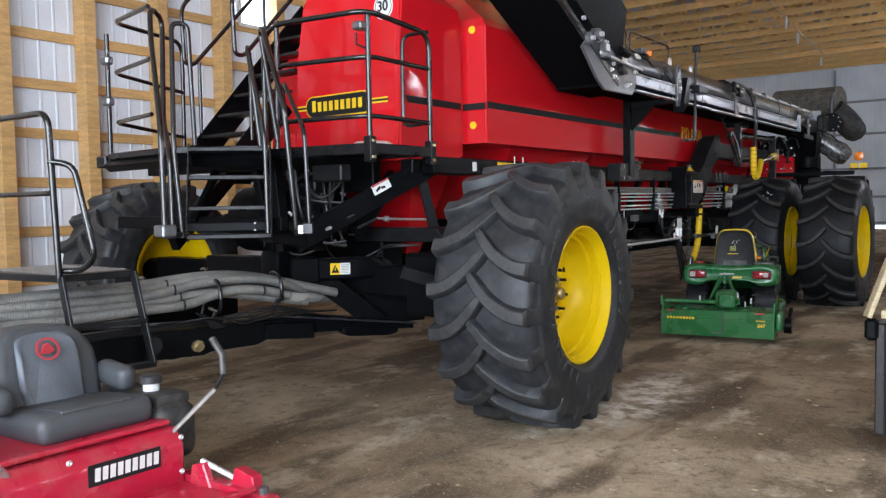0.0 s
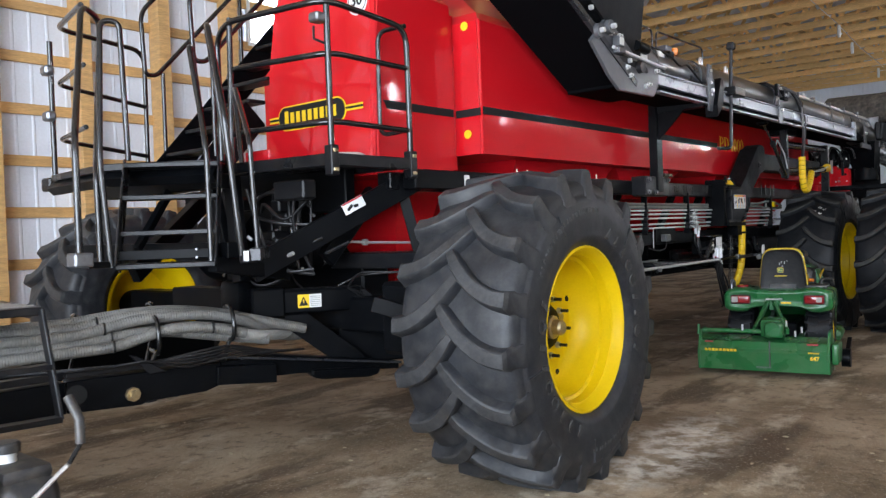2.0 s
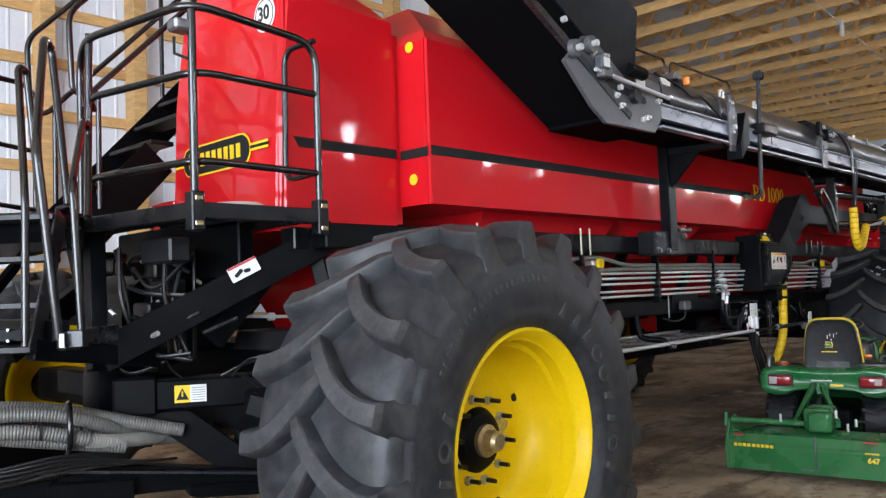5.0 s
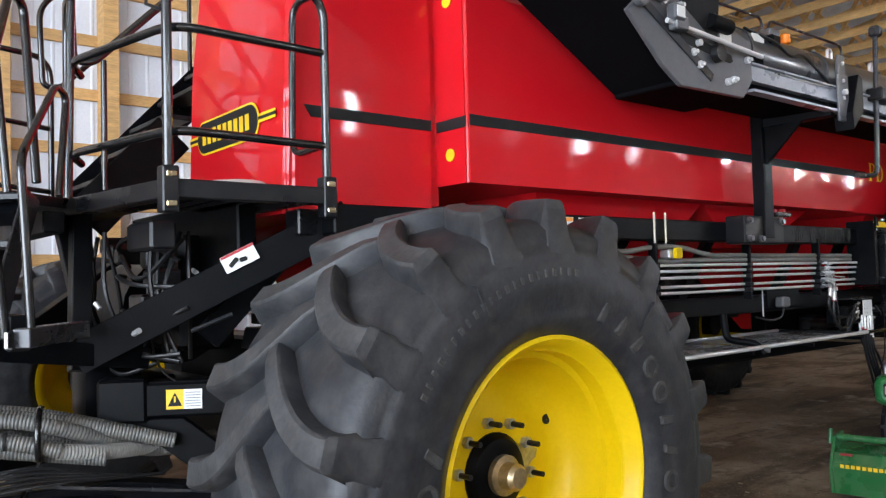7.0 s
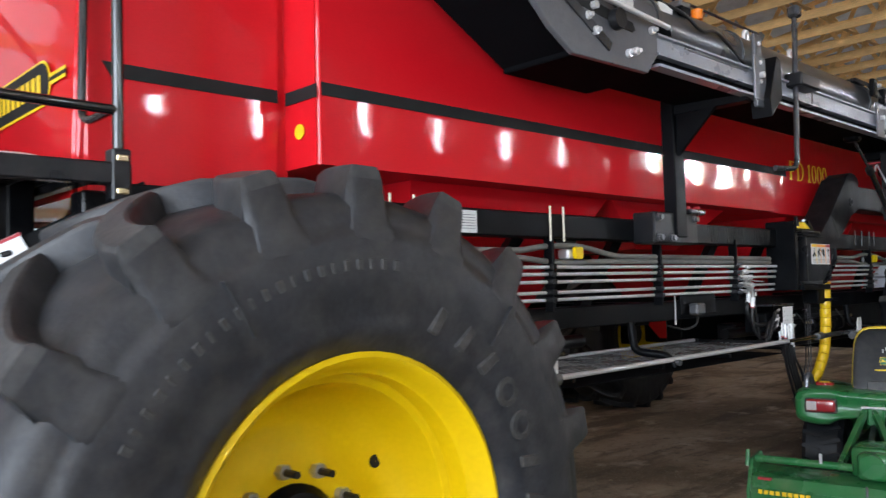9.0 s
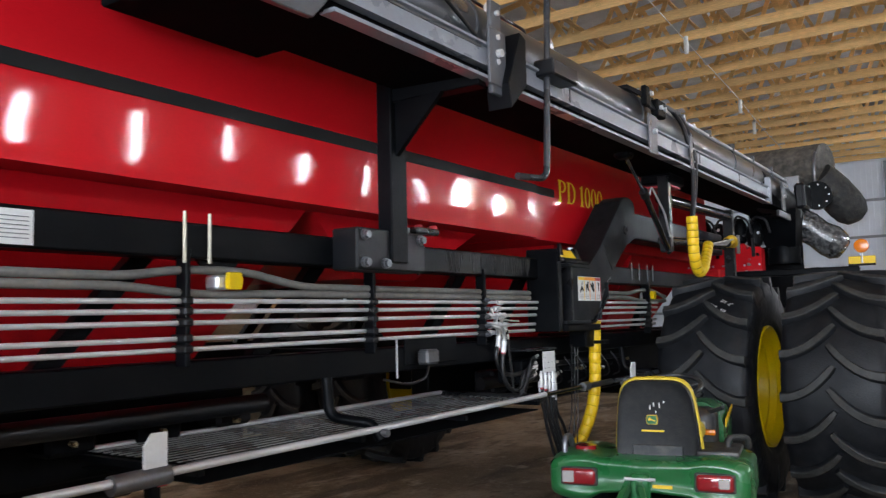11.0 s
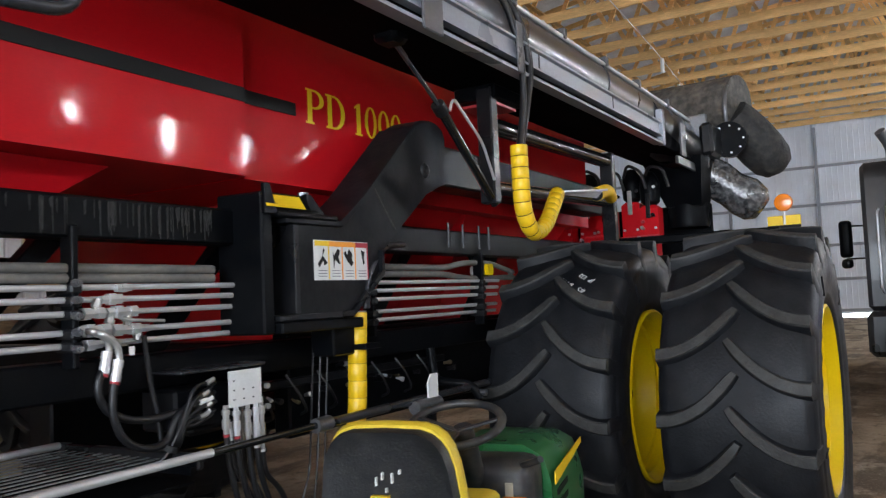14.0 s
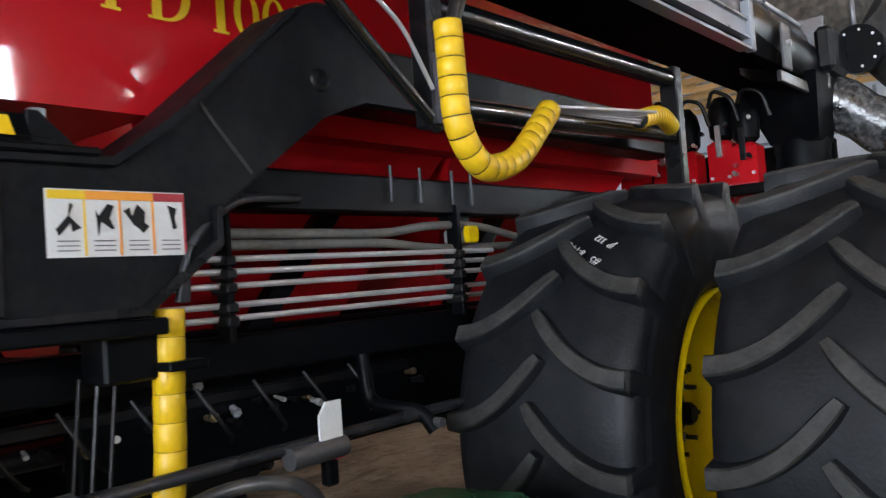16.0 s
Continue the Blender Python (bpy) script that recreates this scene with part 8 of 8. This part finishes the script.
part("cab", prism([(23.6, 1.1), (25.2, 1.1), (25.2, 2.0), (24.7, 2.9), (23.6, 3.0)], "x", -2.20, 0.0, 0.05), "truckgrey", tr, "", 30)
part("hood", prism([(25.2, 0.9), (27.2, 0.9), (27.2, 1.6), (25.2, 1.95)], "x", -1.95, -0.25, 0.08), "truckgrey", tr, "", 30)
part("rear_window", box((-1.75, 21.58, 2.4), (-0.45, 21.599, 3.0), 0.01), "glassdark", tr, "dark window", 0)
part("window_frame", box((-1.80, 21.585, 3.0), (-0.40, 21.60, 3.05)), "grey", tr, "", 0)
for s in (0, 1):
    xs = -2.0 + 1.8 * s
    stack = part("stack_pipe", tube([(xs, 21.35, 1.2), (xs, 21.35, 3.45), (xs - 0.12 * (1 - 2 * s), 21.2, 3.66)], 0.075, 14, None, 0.1), "grey", tr, "steel exhaust stack", 60)
    part("heat_shield", tube([(xs, 21.33, 1.45), (xs, 21.33, 2.62)], 0.14, 16), "cream", stack, "cream perforated shield", 50)
    part("grab_bar", tube([(xs - 0.22, 21.55, 1.4), (xs - 0.24, 21.45, 1.45), (xs - 0.24, 21.45, 2.55), (xs - 0.22, 21.55, 2.6)], 0.018, 8, None, 0.05), "zinc", tr, "", 60)
    xm = -2.80 if s == 0 else 0.6
    mir = part("mirror", lump((0.20, 0.14, 0.62), (xm, 23.4, 2.28), 0.06, 3), "black", tr, "black mirror", 40)
    part("spot_mirror", lump((0.18, 0.12, 0.16), (xm, 23.4, 1.87), 0.06, 3), "satin", mir, "", 40)
    for z in (1.95, 2.5):
        part("mirror_arm", rod((xm, 23.4, z), (-2.2 if s == 0 else 0.0, 24.6, z + 0.03), 0.015, 8), "black", mir, "", 40)
part("tank_fender", prism([(21.3, 0.5), (24.6, 0.5), (24.6, 1.1), (21.3, 1.15)], "x", -2.46, -1.85, 0.08), "truckgrey", tr, "", 30)
part("step_box", lump((0.4, 0.6, 0.5), (-1.9, 20.9, 1.15), 0.03, 1), "black", tr, "", 30)
part("deck_plate", box((-1.75, 19.9, 1.02), (-0.45, 21.5, 1.06), 0.006), "grey", tr, "checkered deck plate", 0)
for s in (0, 1):
    xw = -1.95 + 1.35 * s
    part("frame_rail", box((-1.5 + 0.75 * s, 18.6, 0.75), (-1.42 + 0.75 * s, 25, 1.0)), "black", tr, "", 0)
    for y in (20.2, 21.6):
        for dx in (0, 0.34):
            part("drive_wheel", lathe([(-0.14, 0.28), (-0.15, 0.42), (-0.11, 0.51), (0.11, 0.51), (0.15, 0.42), (0.14, 0.28)], 36), "rubber_rear", tr, "", 40, world_of(tr).inverted() @ Matrix.Translation((xw + dx, y, 0.51)))
    fl = part("mud_flap", box((xw - 0.17, 19.52, 0.12), (xw + 0.50, 19.54, 0.98), 0.004), "plastic", tr, "black mud flap with grey lettering bars", 0)
    part("lettering_bar", box((xw + 0.02, 19.512, 0.22), (xw + 0.42, 19.518, 0.28)), "grey", fl, "", 0)
    part("front_wheel", lathe([(-0.15, 0.28), (-0.16, 0.42), (-0.12, 0.52), (0.12, 0.52), (0.16, 0.42), (0.15, 0.28)], 36), "rubber_rear", tr, "", 40, world_of(tr).inverted() @ Matrix.Translation((-2.05 + 1.9 * s, 26.0, 0.52)))
for x in (-1.62, -1.54):
    part("wooden_pole", rod((x, 19.7, 1.0), (x + 0.14, 20.1, 1.75), 0.013, 8), "plank", tr, "pale wooden pole", 40)

# ---- low trailer with planks beside the aisle ----
tl = thing("trailer", Matrix.Translation((-0.1, 6.6, 0)), "dark low trailer loaded with pale planks", "trailer")
part("side_panel", box((-0.86, 5.65, 0.12), (-0.80, 7.6, 0.82), 0.01), "truckgrey", tl, "dark side panel", 20)
part("rear_panel", box((-0.80, 5.66, 0.12), (0.7, 5.72, 0.80), 0.01), "truckgrey", tl, "", 20)
part("side_panel", box((0.70, 5.65, 0.12), (0.76, 7.6, 0.82), 0.01), "truckgrey", tl, "", 20)
part("bed", box((-0.80, 5.72, 0.40), (0.70, 7.6, 0.46)), "plank", tl, "", 0)
for s in (-1, 1):
    part("wheel", lathe([(-0.08, 0.12), (-0.09, 0.2), (-0.06, 0.27), (0.06, 0.27), (0.09, 0.2), (0.08, 0.12)], 30), "rubber_rear", tl, "", 40, world_of(tl).inverted() @ Matrix.Translation((-0.05 + s * 0.55, 6.7, 0.27)))
part("plank", beam((-0.90, 5.62, 0.86), (-0.62, 5.75, 1.75), 0.09, 0.03), "plank", tl, "pale leaning plank", 0)
for k in range(4):
    part("plank", beam((-0.72 + 0.3 * k, 5.66, 0.875), (-0.70 + 0.3 * k, 7.6, 0.875), 0.22, 0.05), "plank", tl, "pale plank", 0)
part("corner_latch", lump((0.08, 0.06, 0.14), (-0.88, 5.66, 0.78), 0.02, 1), "black", tl, "", 20)

# ---- plywood crate by the far wall ----
cr = thing("plywood_crate", Matrix.Translation((-9.3, 12.8, 0)), "pale plywood crate on pine skids", "crate")
part("side", box((-9.8, 11.6, 0.12), (-8.8, 14.2, 1.75), 0.008), "plank", cr, "pale plywood side", 0)
for y in (11.75, 12.9, 14.05):
    part("skid", box((-9.85, y - 0.06, 0.0), (-8.75, y + 0.06, 0.12), 0.004), "wood", cr, "", 0)
    part("batten", box((-8.8, y - 0.05, 0.12), (-8.77, y + 0.05, 1.75), 0.003), "wood", cr, "", 0)
